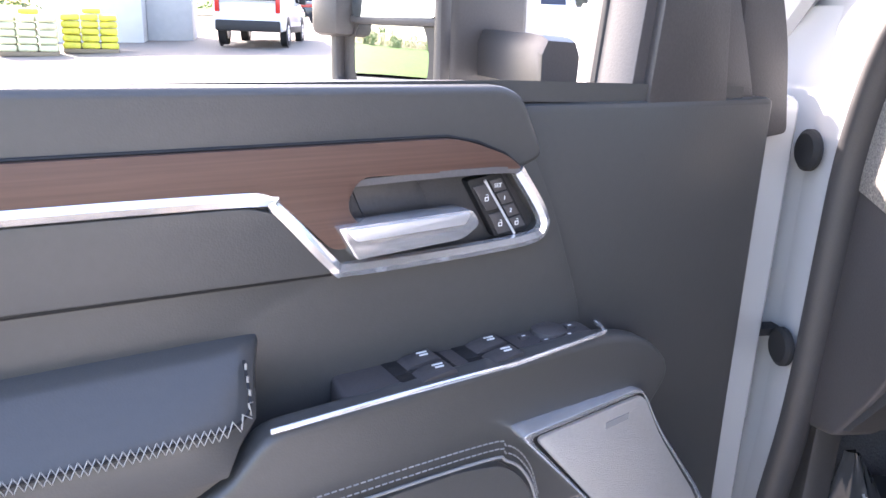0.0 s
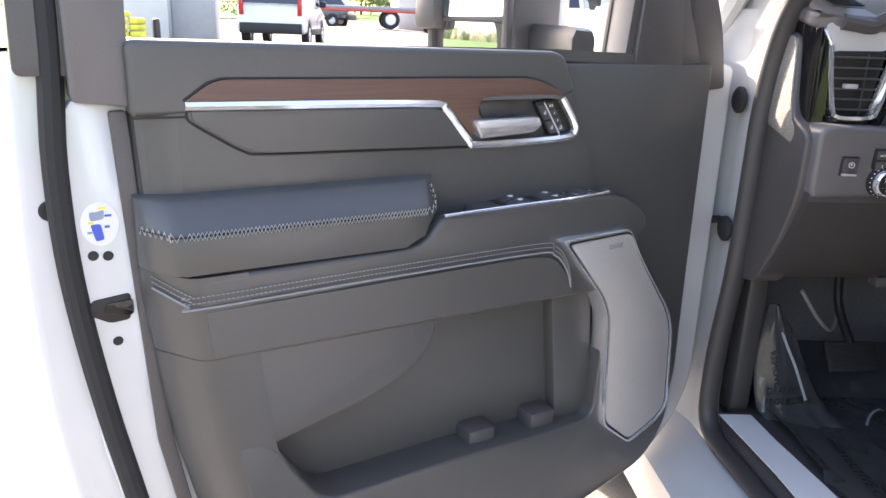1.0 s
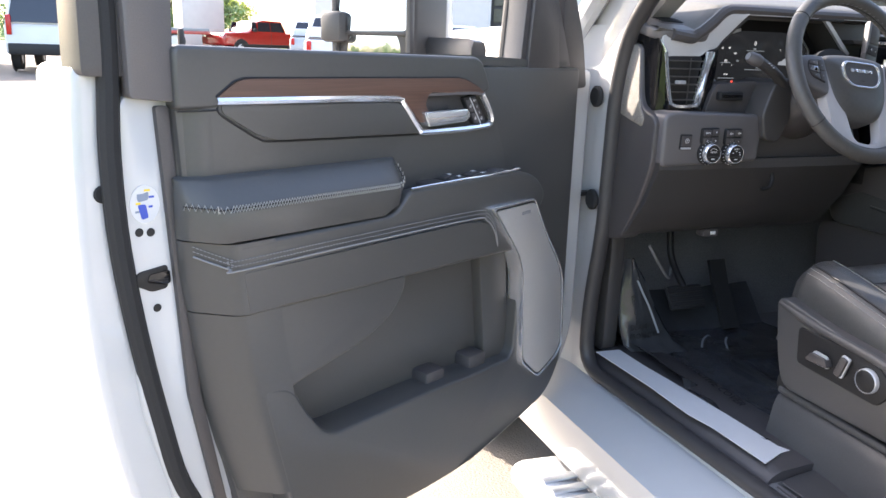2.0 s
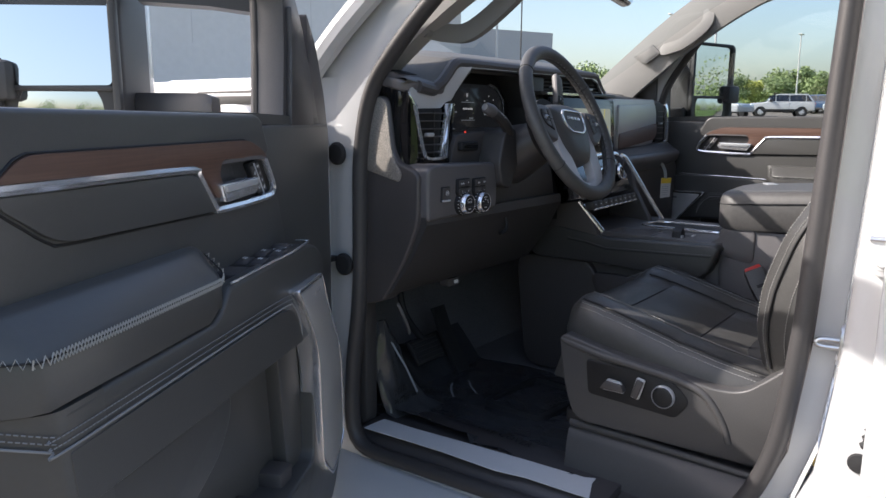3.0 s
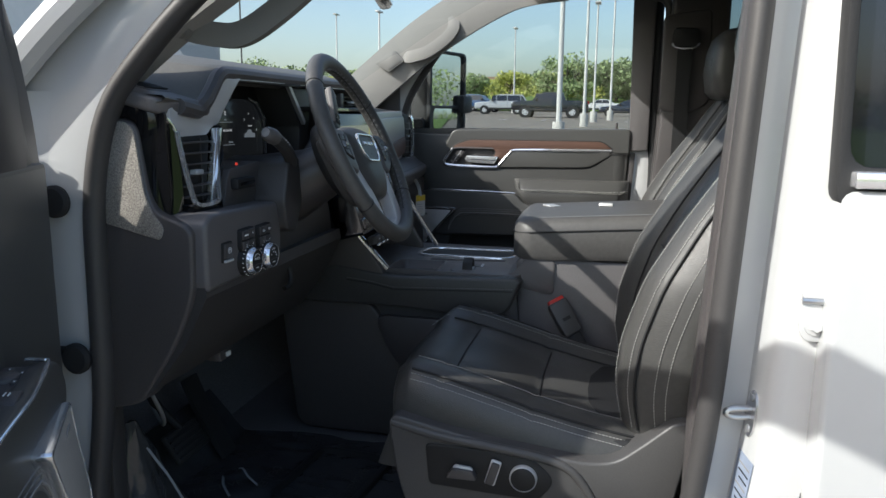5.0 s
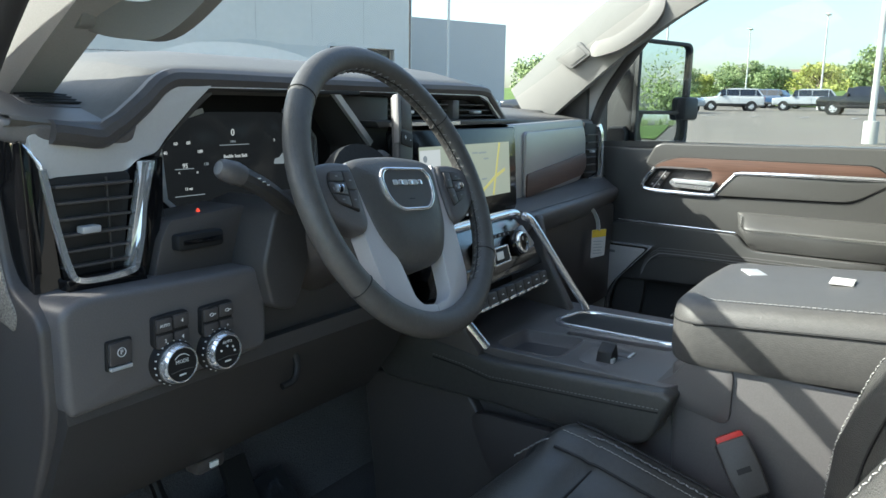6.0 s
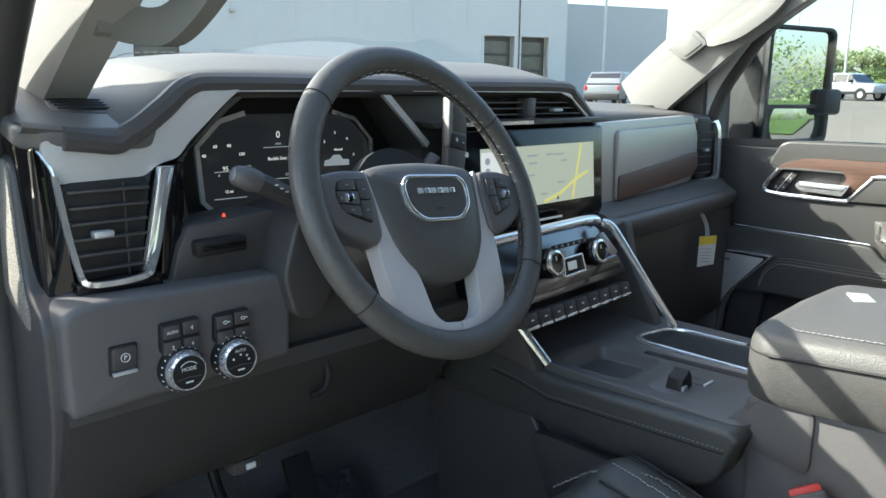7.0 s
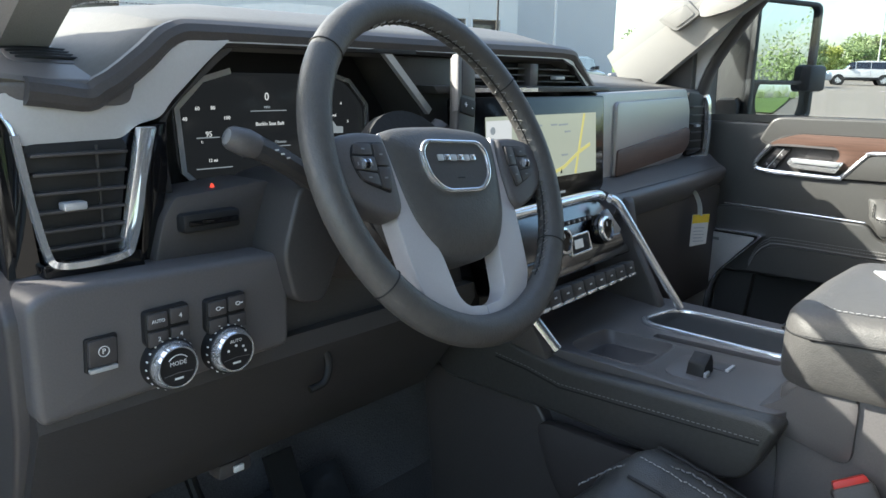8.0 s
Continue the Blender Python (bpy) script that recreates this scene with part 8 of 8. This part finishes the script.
def car(name, kind, paint, m, label, group=""):
    """A parked vehicle: body, cabin, panes, lamps, wheels. Heads along +y of m."""
    key = (kind, paint)
    if key in made_cars:
        c = copy_thing(made_cars[key], m)
        c.name = name
        return tagged(c, label)
    ob = thing(name, label, "car" if kind != "pickup" else "pickup truck", group=group, m=m)
    length, width, low, cab = KINDS[kind]
    h = width / 2
    body = part("body", prism(rounded(low, 0.12, 4), -h, h, "x", 0.10, 3), PAINTS[paint], ob, f=m)
    n = len(cab)
    cx_ = sum(p[0] for p in cab) / n
    rows_ = []
    for s, k in ((-1, 0.96), (-0.93, 1.0), (0.93, 1.0), (1, 0.96)):
        rows_.append([((h - 0.02) * s * (1 - 0.20 * (p[1] - low[3][1]) / 0.9), cx_ + (p[0] - cx_) * k, p[1]) for p in rounded(cab, 0.10, 4)])
    part("cabin", loft(rows_), PAINTS[paint], ob, f=m)
    top = max(p[1] for p in cab)
    base = low[3][1]

    def wide(z):
        return (h - 0.02) * (1 - 0.20 * (z - base) / 0.9)
    z0, z1 = base + 0.05, top - 0.10
    fx0, fx1 = cab[0][0], cab[1][0]
    bx0, bx1 = cab[-1][0], cab[-2][0]
    fa = lambda z: fx0 + (fx1 - fx0) * (z - base) / (cab[1][1] - base)
    ba = lambda z: bx0 + (bx1 - bx0) * (z - base) / (cab[-2][1] - base)
    cuts = {"suv": (-1.75, -0.55, 0.45), "sedan": (-1.3, -0.4, 0.5), "pickup": (-1.1, -0.15, 0.75), "van": (0.25, 0.3, 0.95)}[kind]
    ends = [ba(z0) + 0.12] + [c for c in cuts] + [fa(z0) - 0.12]
    for s in (-1, 1):
        for a, b in zip(ends, ends[1:]):
            if b - a < 0.25 or (kind == "van" and a < 0.2):
                continue
            a0, b0 = a + 0.02, b - 0.02
            a1, b1 = max(a0, ba(z1) + 0.1), min(b0, fa(z1) - 0.08)
            if b1 - a1 < 0.08:
                a1, b1 = min(a0, b0 - 0.1), a0 + 0.25
            q = [(s * (wide(z0) + 0.006), a0, z0), (s * (wide(z0) + 0.006), b0, z0), (s * (wide(z1) + 0.006), b1, z1), (s * (wide(z1) + 0.006), a1, z1)]
            bm = loft([q, [(p[0] - s * 0.02, p[1], p[2]) for p in q]])
            part("window", bm, DARKGLASS, ob, f=m)
    for nm, fn, sg in (("windscreen", fa, 1), ("rear_window", ba, -1)):
        q = [(-wide(z0) * 0.9, fn(z0) + sg * 0.012, z0), (wide(z0) * 0.9, fn(z0) + sg * 0.012, z0), (wide(z1) * 0.88, fn(z1) + sg * 0.012, z1), (-wide(z1) * 0.88, fn(z1) + sg * 0.012, z1)]
        part(nm, loft([q, [(p[0], p[1] - sg * 0.03, p[2]) for p in q]]), DARKGLASS, ob, f=m)
    for s in (-1, 1):
        part("tail_lamp", box(s * (h - 0.13) - 0.06, s * (h - 0.13) + 0.06, -length / 2 - 0.012, -length / 2 + 0.05, base - 0.26, base + (0.22 if kind == "van" else -0.03), 0.02), LAMP_RED, body, f=m)
        part("head_lamp", box(s * (h - 0.25) - 0.18, s * (h - 0.25) + 0.18, length / 2 - 0.20, length / 2 - 0.02, base - 0.30, base - 0.16, 0.02), CHROME, body, f=m)
        part("door_line", box(s * (h + 0.001) - 0.002, s * (h + 0.001) + 0.002, cuts[1] - 0.008, cuts[1] + 0.008, low[0][1] + 0.1, base, 0), BLACK, body, f=m)
    for s in (-1, 1):
        part("sill", box(s * h - 0.02, s * h + 0.012, -length * 0.30, length * 0.31, low[0][1] - 0.06, low[0][1] + 0.12, 0.02), BLACK, body, f=m)
        for y in (length * 0.31, -length * 0.30):
            ra = 0.50 if kind == "pickup" else 0.42
            part("wheel_arch", lathe([(0, 0.004), (ra, 0.004), (ra + 0.01, -0.01)], 24, Matrix.Translation((s * h, y, ra * 0.86)) @ pose(0, 0, 0, 0, 90 * s, 0)), BLACK, body, f=m)
        part("door_handle", box(s * (h + 0.008) - 0.012, s * (h + 0.008) + 0.012, cuts[1] + 0.08, cuts[1] + 0.28, base - 0.16, base - 0.12, 0.01), PAINTS[paint], body, f=m)
        part("wing_mirror", box(s * (h + 0.08) - 0.10, s * (h + 0.08) + 0.10, cab[0][0] - 0.45, cab[0][0] - 0.28, base + 0.02, base + 0.20, 0.03), BLACK, body, f=m)
    part("bumper", box(-h * 0.92, h * 0.92, -length / 2 - 0.05, -length / 2 + 0.15, low[0][1] - 0.02, low[0][1] + 0.26, 0.04), BLACK if paint != "black" else PLASTIC, body, f=m)
    r = 0.42 if kind == "pickup" else 0.35
    for s in (-1, 1):
        for y in (length * 0.31, -length * 0.30):
            wm = Matrix.Translation((s * (h + 0.012), y, r)) @ pose(0, 0, 0, 0, 90 * s, 0)
            w = part("wheel", lathe([(0, 0.0), (r * 0.2, 0.015), (r * 0.58, 0.0), (r * 0.62, -0.02), (r * 0.62, -0.2), (0, -0.2)], 20, wm), SATIN, ob, f=m)
            part("tyre", lathe([(r * 0.62, -0.005), (r * 0.9, 0.01), (r, -0.03), (r, -0.2), (r * 0.62, -0.22)], 24, wm), RUBBER, w, f=m)
            for j in range(5):
                a = j * 1.2566
                part("rim_gap", lathe([(0, 0.004), (r * 0.11, 0.004), (r * 0.12, 0)], 6, wm @ Matrix.Translation((r * 0.38 * math.cos(a), r * 0.38 * math.sin(a), 0.006))), BLACK, w, f=m)
    made_cars[key] = ob
    return ob


lot = [("parked_pickup", "pickup", "black", 85.4, 60, 0, "black crew-cab pickup parked across the lot"), ("parked_car", "suv", "silver", 81.8, 70, 5, "silver crossover parked in a far row"), ("parked_car", "suv", "blue", 80.0, 78, 170, "dark blue car parked in a far row"),
       ("parked_car", "suv", "silver", 78.6, 82, 185, "silver car parked in a far row"), ("parked_van", "suv", "white", 77.1, 66, 20, "white car parked near the far kerb"), ("parked_car", "sedan", "navy", 91.0, 68, 0, "dark blue saloon parked in the lot"),
       ("parked_car", "suv", "silver", 73.0, 58, 160, "silver crossover parked beside the lawn"), ("parked_car", "suv", "navy", 64.9, 38, 10, "dark car seen past the mirror"),
       ("parked_car", "suv", "grey", 58.4, 40, -80, "grey car parked by the building"), ("parked_car", "suv", "grey", 96, 80, 10, "grey car in a far row"), ("parked_pickup", "pickup", "red", 93.0, 92, 0, "red pickup in a far row"), ("parked_car", "sedan", "white", 88.9, 84, 4, "white car in a far row"),
       ("parked_car", "sedan", "silver", 86.3, 92, 180, "silver car in a far row"), ("parked_car", "suv", "white", 101, 70, 0, "white car in a far row"), ("parked_car", "sedan", "white", 71.2, 66, 15, "white saloon by the lawn"), ("parked_car", "suv", "black", 68.6, 70, 0, "black car by the lawn"),
       ("parked_van", "van", "white", -6.9, 23.5, -3, "white cargo van seen from behind"), ("parked_car", "suv", "navy", -4.6, 50, 75, "dark blue car in the distance"),
       ("parked_car", "suv", "white", 13.0, 21, -18, "white car parked with its back to us"), ("parked_car", "suv", "silver", 11.2, 30, -18, "silver car parked beside the white one"), ("parked_car", "sedan", "white", 16.6, 15.5, -14, "low white car parked with its back to us"), ("parked_car", "suv", "white", 18.5, 24, 10, "white car parked beside the building"), ("parked_pickup", "pickup", "red", 6.6, 44, 120, "red and white truck by the bays")]
for name, kind, paint, az, dist, turn, label in lot:
    car(name, kind, paint, spot(az, dist, turn), label, "parked cars")

# flatbed trailer
tm = spot(-0.4, 43, 4)
trailer = thing("flatbed_trailer", "red flatbed trailer standing in the lot", "trailer", m=tm)
part("deck", box(-4.2, 2.6, -1.2, 1.2, 0.95, 1.15, 0.02), PAINTS["grey"], trailer, f=tm)
part("side_rail", box(-4.2, 2.6, -1.24, -1.2, 0.85, 1.02, 0.01), PAINTS["red"], trailer, "red side rail", f=tm)
part("drawbar", box(-5.6, -4.2, -0.15, 0.15, 0.6, 0.8, 0.02), BLACK, trailer, f=tm)
for x in (-3.2, 0.9):
    for y in (-1.0, 1.0):
        wm = Matrix.Translation((x, y, 0.5)) @ pose(0, 0, 0, 90, 0, 0)
        w = part("wheel", lathe([(0, 0.02), (0.28, 0.02), (0.3, -0.1), (0, -0.1)], 20, wm), SATIN, trailer, f=tm)
        part("tyre", lathe([(0.3, 0.05), (0.46, 0.06), (0.5, 0.02), (0.5, -0.15), (0.3, -0.18)], 24, wm), RUBBER, w, f=tm)
solo("storage_box", box(-1.2, 1.2, -1.2, 1.2, 0.0, 3.6, 0.04), PANEL, "tall white storage container box", "container", f=spot(2.6, 48, 10))

# dealership building: a long wall facing the truck, a wing that steps back
BUILD = spot(24, 38, -24)
hall = thing("service_building", "long white service building with roller doors", "building", m=BUILD)
bays = [(-7.6, -5.2), (-0.2, 1.8), (17.2, 19.0), (19.4, 21.1)]
wx0, wx1, wh = -9.0, 22.2, 8.2
edges_ = [wx0] + [v for b in bays for v in b] + [wx1]
for i in range(0, len(edges_), 2):
    part("wall", box(edges_[i], edges_[i + 1], 0, 0.4, -1.5, wh, 0), PANEL, hall, f=BUILD)
for a, b in bays:
    part("wall_above_door", box(a, b, 0, 0.4, 4.0, wh, 0), PANEL, hall, f=BUILD)
    d_ = part("roller_door", box(a, b, 0.55, 0.6, -1.5, 4.0, 0), DARKIN, hall, "dark roller door with panes", f=BUILD)
    for j in range(3):
        part("pane", box(a + 0.15, b - 0.15, 0.50, 0.54, 1.5 + 0.8 * j, 2.15 + 0.8 * j, 0), WINDOW, d_, f=BUILD)
    part("door_jamb", box(a - 0.12, a, -0.04, 0.5, -1.5, 4.05, 0.01), POLE, hall, f=BUILD)
    part("door_jamb", box(b, b + 0.12, -0.04, 0.5, -1.5, 4.05, 0.01), POLE, hall, f=BUILD)
for j in range(10):
    x = wx0 + 1.2 + j * 3.0
    part("panel_seam", box(x, x + 0.02, -0.012, 0.0, 4.2, wh, 0), BLOCK, hall, f=BUILD)
part("parapet", box(wx0 - 0.1, wx1 + 0.1, -0.08, 0.5, wh, wh + 0.3, 0.02), POLE, hall, f=BUILD)
part("side_wall", box(wx1 - 0.4, wx1, 0.41, 30, -1.5, wh - 0.01, 0), PANEL, hall, f=BUILD)
part("roof", box(wx0, wx1 - 0.45, 0.45, 30, wh - 0.3, wh - 0.05, 0), BLOCK, hall, f=BUILD)
part("wing_wall", box(wx1 + 0.01, wx1 + 13, 9, 9.4, -1.5, 7.0, 0), BLOCK, hall, "grey wing that steps back", f=BUILD)
part("wing_end", box(wx1 + 13, wx1 + 13.4, 9, 30, -1.5, 7.0, 0), BLOCK, hall, f=BUILD)
part("wall_vent", box(3.2, 5.2, -0.03, 0, 2.0, 2.9, 0.01), BLOCK, hall, f=BUILD)
part("wall_box", box(1.2, 1.7, -0.12, 0, 2.2, 2.6, 0.02), POLE, hall, f=BUILD)
part("wall_lamp", box(4.1, 4.35, -0.2, 0, 4.6, 4.8, 0.02), BLOCK, hall, f=BUILD)

SHED = spot(-15.0, 24, 8)
shed = thing("small_outbuilding", "small pale concrete outbuilding", "building", m=SHED)
part("wall", box(-2.6, 0.0, 0, 3, -0.5, 3.4, 0.02), PANEL, shed, f=SHED)
part("return_wall", box(0.01, 1.3, 0.9, 3, -0.5, 3.2, 0.02), BLOCK, shed, f=SHED)
part("roof", box(-2.8, 1.5, -0.2, 3.2, 3.4, 3.55, 0.02), POLE, shed, f=SHED)
for az, dist, mm, lab in ((-22.0, 20.0, BAG2, "pallet stacked with pale wrapped bags"), (-18.3, 20.6, BAG, "pallet stacked with yellow bags")):
    pm = spot(az, dist, 18)
    pal = thing("loaded_pallet", lab, "pallet", group="pallets", m=pm)
    pk = pm @ Matrix.Diagonal((0.67, 0.67, 0.67, 1))
    part("pallet_base", join(*[box(-0.9, 0.9, -0.6 + 0.27 * i, -0.5 + 0.27 * i, 0.0, 0.14, 0.005) for i in range(5)]), PALLET, pal, f=pk)
    for lz in range(5):
        for lx in range(3):
            part("bag", noisy(box(-0.9 + 0.61 * lx, -0.32 + 0.61 * lx, -0.62, 0.62, 0.14 + 0.24 * lz, 0.36 + 0.24 * lz, 0.07, 3), 0.02, 3), mm, pal, f=pk)
    part("top_bag", noisy(box(-0.2, 0.4, -0.4, 0.4, 1.34, 1.52, 0.07, 3), 0.02, 3), BAG, pal, f=pk)
# parking lines
for i in range(9):
    solo("parking_line", box(-6, 0, -0.05, 0.05, 0.004, 0.008, 0), MARK, "painted white parking line", "marking", "parking lines", "structure", f=spot(-38, 9 + i * 1.35, 4))
    solo("parking_line", box(-2.5, 2.5, -0.05, 0.05, 0.02, 0.026, 0), MARK, "painted white parking line", "marking", "parking lines", "structure", f=spot(76 + i * 3, 52, 0))


def light_pole(az, dist, h, r):
    m = spot(az, dist, 0)
    p = thing("street_lamp", "tall white parking lot lamp pole", "street lamp", group="lamp poles", m=m)
    part("footing", lathe([(0.22, -0.2), (0.22, 0.65), (0.20, 0.7), (0, 0.7)], 20, ONE), CONCRETE, p, f=m)
    part("pole", lathe([(r * 0.75, 0.7), (r * 0.55, h)], 14, ONE), POLE, p, f=m)
    part("lamp_head", box(-0.55, 0.55, -0.18, 0.18, h, h + 0.12, 0.03), POLE, p, f=m)


for az, dist, h, r in ((86.0, 27, 11, 0.13), (87.9, 42, 7.2, 0.12), (88.6, 50, 7.4, 0.10), (82.7, 75, 8.0, 0.11), (78.0, 90, 8.0, 0.11), (72.6, 62, 8.0, 0.12), (57.0, 44, 10.0, 0.11), (69.5, 80, 9.5, 0.11), (89.8, 55, 8.4, 0.11), (13.8, 32, 9, 0.11), (95, 60, 8, 0.11)):
    light_pole(az, dist, h, r)


# trees: trunk with limbs, crown of many leaf clumps
def leaf_cloud(rng, centre, rad, count, size, bm, squash=0.8):
    for _ in range(count):
        d = Vector((rng.gauss(0, 1), rng.gauss(0, 1), rng.gauss(0, 1) * squash))
        d = d.normalized() * rad * (rng.random() ** 0.45)
        d.z *= squash
        c = centre + d
        a = Vector((rng.uniform(-1, 1), rng.uniform(-1, 1), rng.uniform(-1, 1))).normalized()
        b = a.cross(Vector((rng.uniform(-1, 1), rng.uniform(-1, 1), rng.uniform(-1, 1)))).normalized()
        s = size * rng.uniform(0.6, 1.4)
        bm.faces.new([bm.verts.new(c + a * s * i + b * s * j) for i, j in ((-1, -0.4), (0.2, -0.7), (1, 0.1), (0.1, 0.7))])


def make_tree(seed, height, spread, leaf, m, label):
    rng = random.Random(seed)
    t = thing("tree", label, "tree", group="trees", m=m)
    trunk = sweep(smooth_path([(0, 0, -0.3), (0.1, 0.05, height * 0.25), (-0.05, 0.1, height * 0.5), (0.05, 0, height * 0.8)], 4), 0.16)
    for v in trunk.verts:
        k = 1 - 0.75 * max(0, v.co.z) / height
        v.co.x *= k
        v.co.y *= k
    limbs = [trunk]
    crown = bmesh.new()
    for i in range(17):
        a = i * 2.4 + rng.uniform(-0.4, 0.4)
        z = height * rng.uniform(0.32, 0.92)
        r = spread * rng.uniform(0.25, 0.95) * (1.15 - abs(z / height - 0.55) * 1.3)
        c = Vector((math.cos(a) * r, math.sin(a) * r, z))
        limbs.append(sweep([(0, 0, z * 0.7), tuple(c * 0.6 + Vector((0, 0, z * 0.3))), tuple(c)], 0.05))
        leaf_cloud(rng, c, spread * rng.uniform(0.32, 0.5), 190, 0.10 + 0.009 * height, crown)
    part("trunk", join(*limbs), BARK, t, f=m)
    part("crown", crown, leaf, t, f=m, flat=True)
    return t


proto = [make_tree(1, 4.5, 2.3, LEAF, spot(79.8, 98), "leafy green tree at the edge of the lot"), make_tree(2, 4.8, 2.6, LEAF2, spot(85.6, 106), "bright yellow-green tree at the edge of the lot"), make_tree(3, 5.6, 3.0, LEAF, spot(88.5, 118), "tall green tree at the edge of the lot")]
rng = random.Random(5)
places = [(76.6, 108, 2, 1.0), (77.8, 120, 0, 1.0), (81.2, 125, 1, 0.7), (82.6, 96, 1, 0.75), (84.3, 128, 0, 1.0), (86.6, 100, 2, 0.95), (87.6, 112, 1, 1.0), (90.2, 104, 0, 1.15), (91.6, 110, 2, 0.95), (93.1, 100, 0, 1.1), (95.0, 108, 2, 1.0), (97, 104, 1, 1.0),
          (66.0, 70, 0, 1.1), (67.5, 80, 2, 1.0), (69.5, 92, 1, 1.0), (71.0, 84, 0, 1.2), (73.5, 95, 2, 1.0), (75.2, 98, 1, 0.9), (63.5, 90, 2, 1.2), (-3.5, 95, 0, 1.0), (-1.2, 105, 1, 1.0), (1.0, 100, 2, 0.9), (3.5, 98, 0, 1.1), (5.0, 110, 1, 1.0)]
for az, dist, k, s in places:
    s *= 0.8 if 60 < az < 77 else 1.3
    copy_thing(proto[k], spot(az, dist, rng.uniform(0, 360)) @ Matrix.Diagonal((s, s, s, 1)))

# far woods all round, lawn banks before them
wood_bm = bmesh.new()
rng = random.Random(9)
for i in range(300):
    az = rng.uniform(62, 350)
    dist = rng.uniform(118, 150) if az < 100 else rng.uniform(70, 110)
    x, y = math.sin(radians(az)) * dist, math.cos(radians(az)) * dist
    gz = max(0, ground_z(x, y)) if az < 130 else ground_z(x, y) * 0.3
    h = 2.0 + 3.6 * (0.5 + 0.5 * math.sin(az * 1.7) * math.sin(az * 0.61 + 1.0)) * rng.uniform(0.6, 1.2) if az < 100 else 3.0 + 6.0 * (0.5 + 0.5 * math.sin(az * 0.9) * math.sin(az * 0.37)) * rng.uniform(0.6, 1.2)
    for k in range(3):
        leaf_cloud(rng, Vector((x + rng.uniform(-3, 3), y + rng.uniform(-3, 3), gz + h * (0.3 + 0.27 * k))), h * 0.42, 80 if az < 130 else 170, 0.26 if az < 130 else 0.17, wood_bm)
wm_ = bpy.data.meshes.new("far_woods")
wood_bm.to_mesh(wm_), wood_bm.free()
wm_.materials.append(LEAF)
tagged(new("far_woods", wm_), "belt of distant green trees round the lot", "woods", kind="stuff")
for name, a0, a1, d0, d1, h in (("lawn", 60, 110, 84, 160, 1.6), ("lawn", 150, 330, 13, 160, 1.0), ("lawn", -60, -22.3, 22, 160, 0.7), ("lawn", -20, 12, 84, 170, 0.8)):
    bm = bmesh.new()
    rows_ = []
    for az in np.linspace(a0, a1, 30):
        row = []
        for t in np.linspace(0, 1, 26):
            d = d0 + (d1 - d0) * t
            x, y = math.sin(radians(az)) * d, math.cos(radians(az)) * d
            row.append(Vector((x, y, max(ground_z(x, y), 0.35 * ground_z(x, y) - 0.2) + 0.10 + h * min(1, t * 2.5) + 0.15 * noise.noise(Vector((x * 0.1, y * 0.1, 0))))))
        rows_.append(row)
    solo(name, loft(rows_, False, False), GRASS, "bright green mown lawn", "lawn", kind="structure")
HOUSE = spot(82.5, 150, 90)
far_house = thing("far_house", "low tan house among the trees", "house", m=HOUSE)
part("wall", box(-9, 9, -4, 4, 0, 3.4, 0.1), mat("tan_wall", (0.42, 0.30, 0.22), 0.8), far_house, f=HOUSE)
part("roof", prism([(-9.6, 3.3), (9.6, 3.3), (6, 5.2), (-6, 5.2)], -4.6, 4.6, "y", 0.05), mat("brown_roof", (0.22, 0.15, 0.11), 0.9), far_house, f=HOUSE)
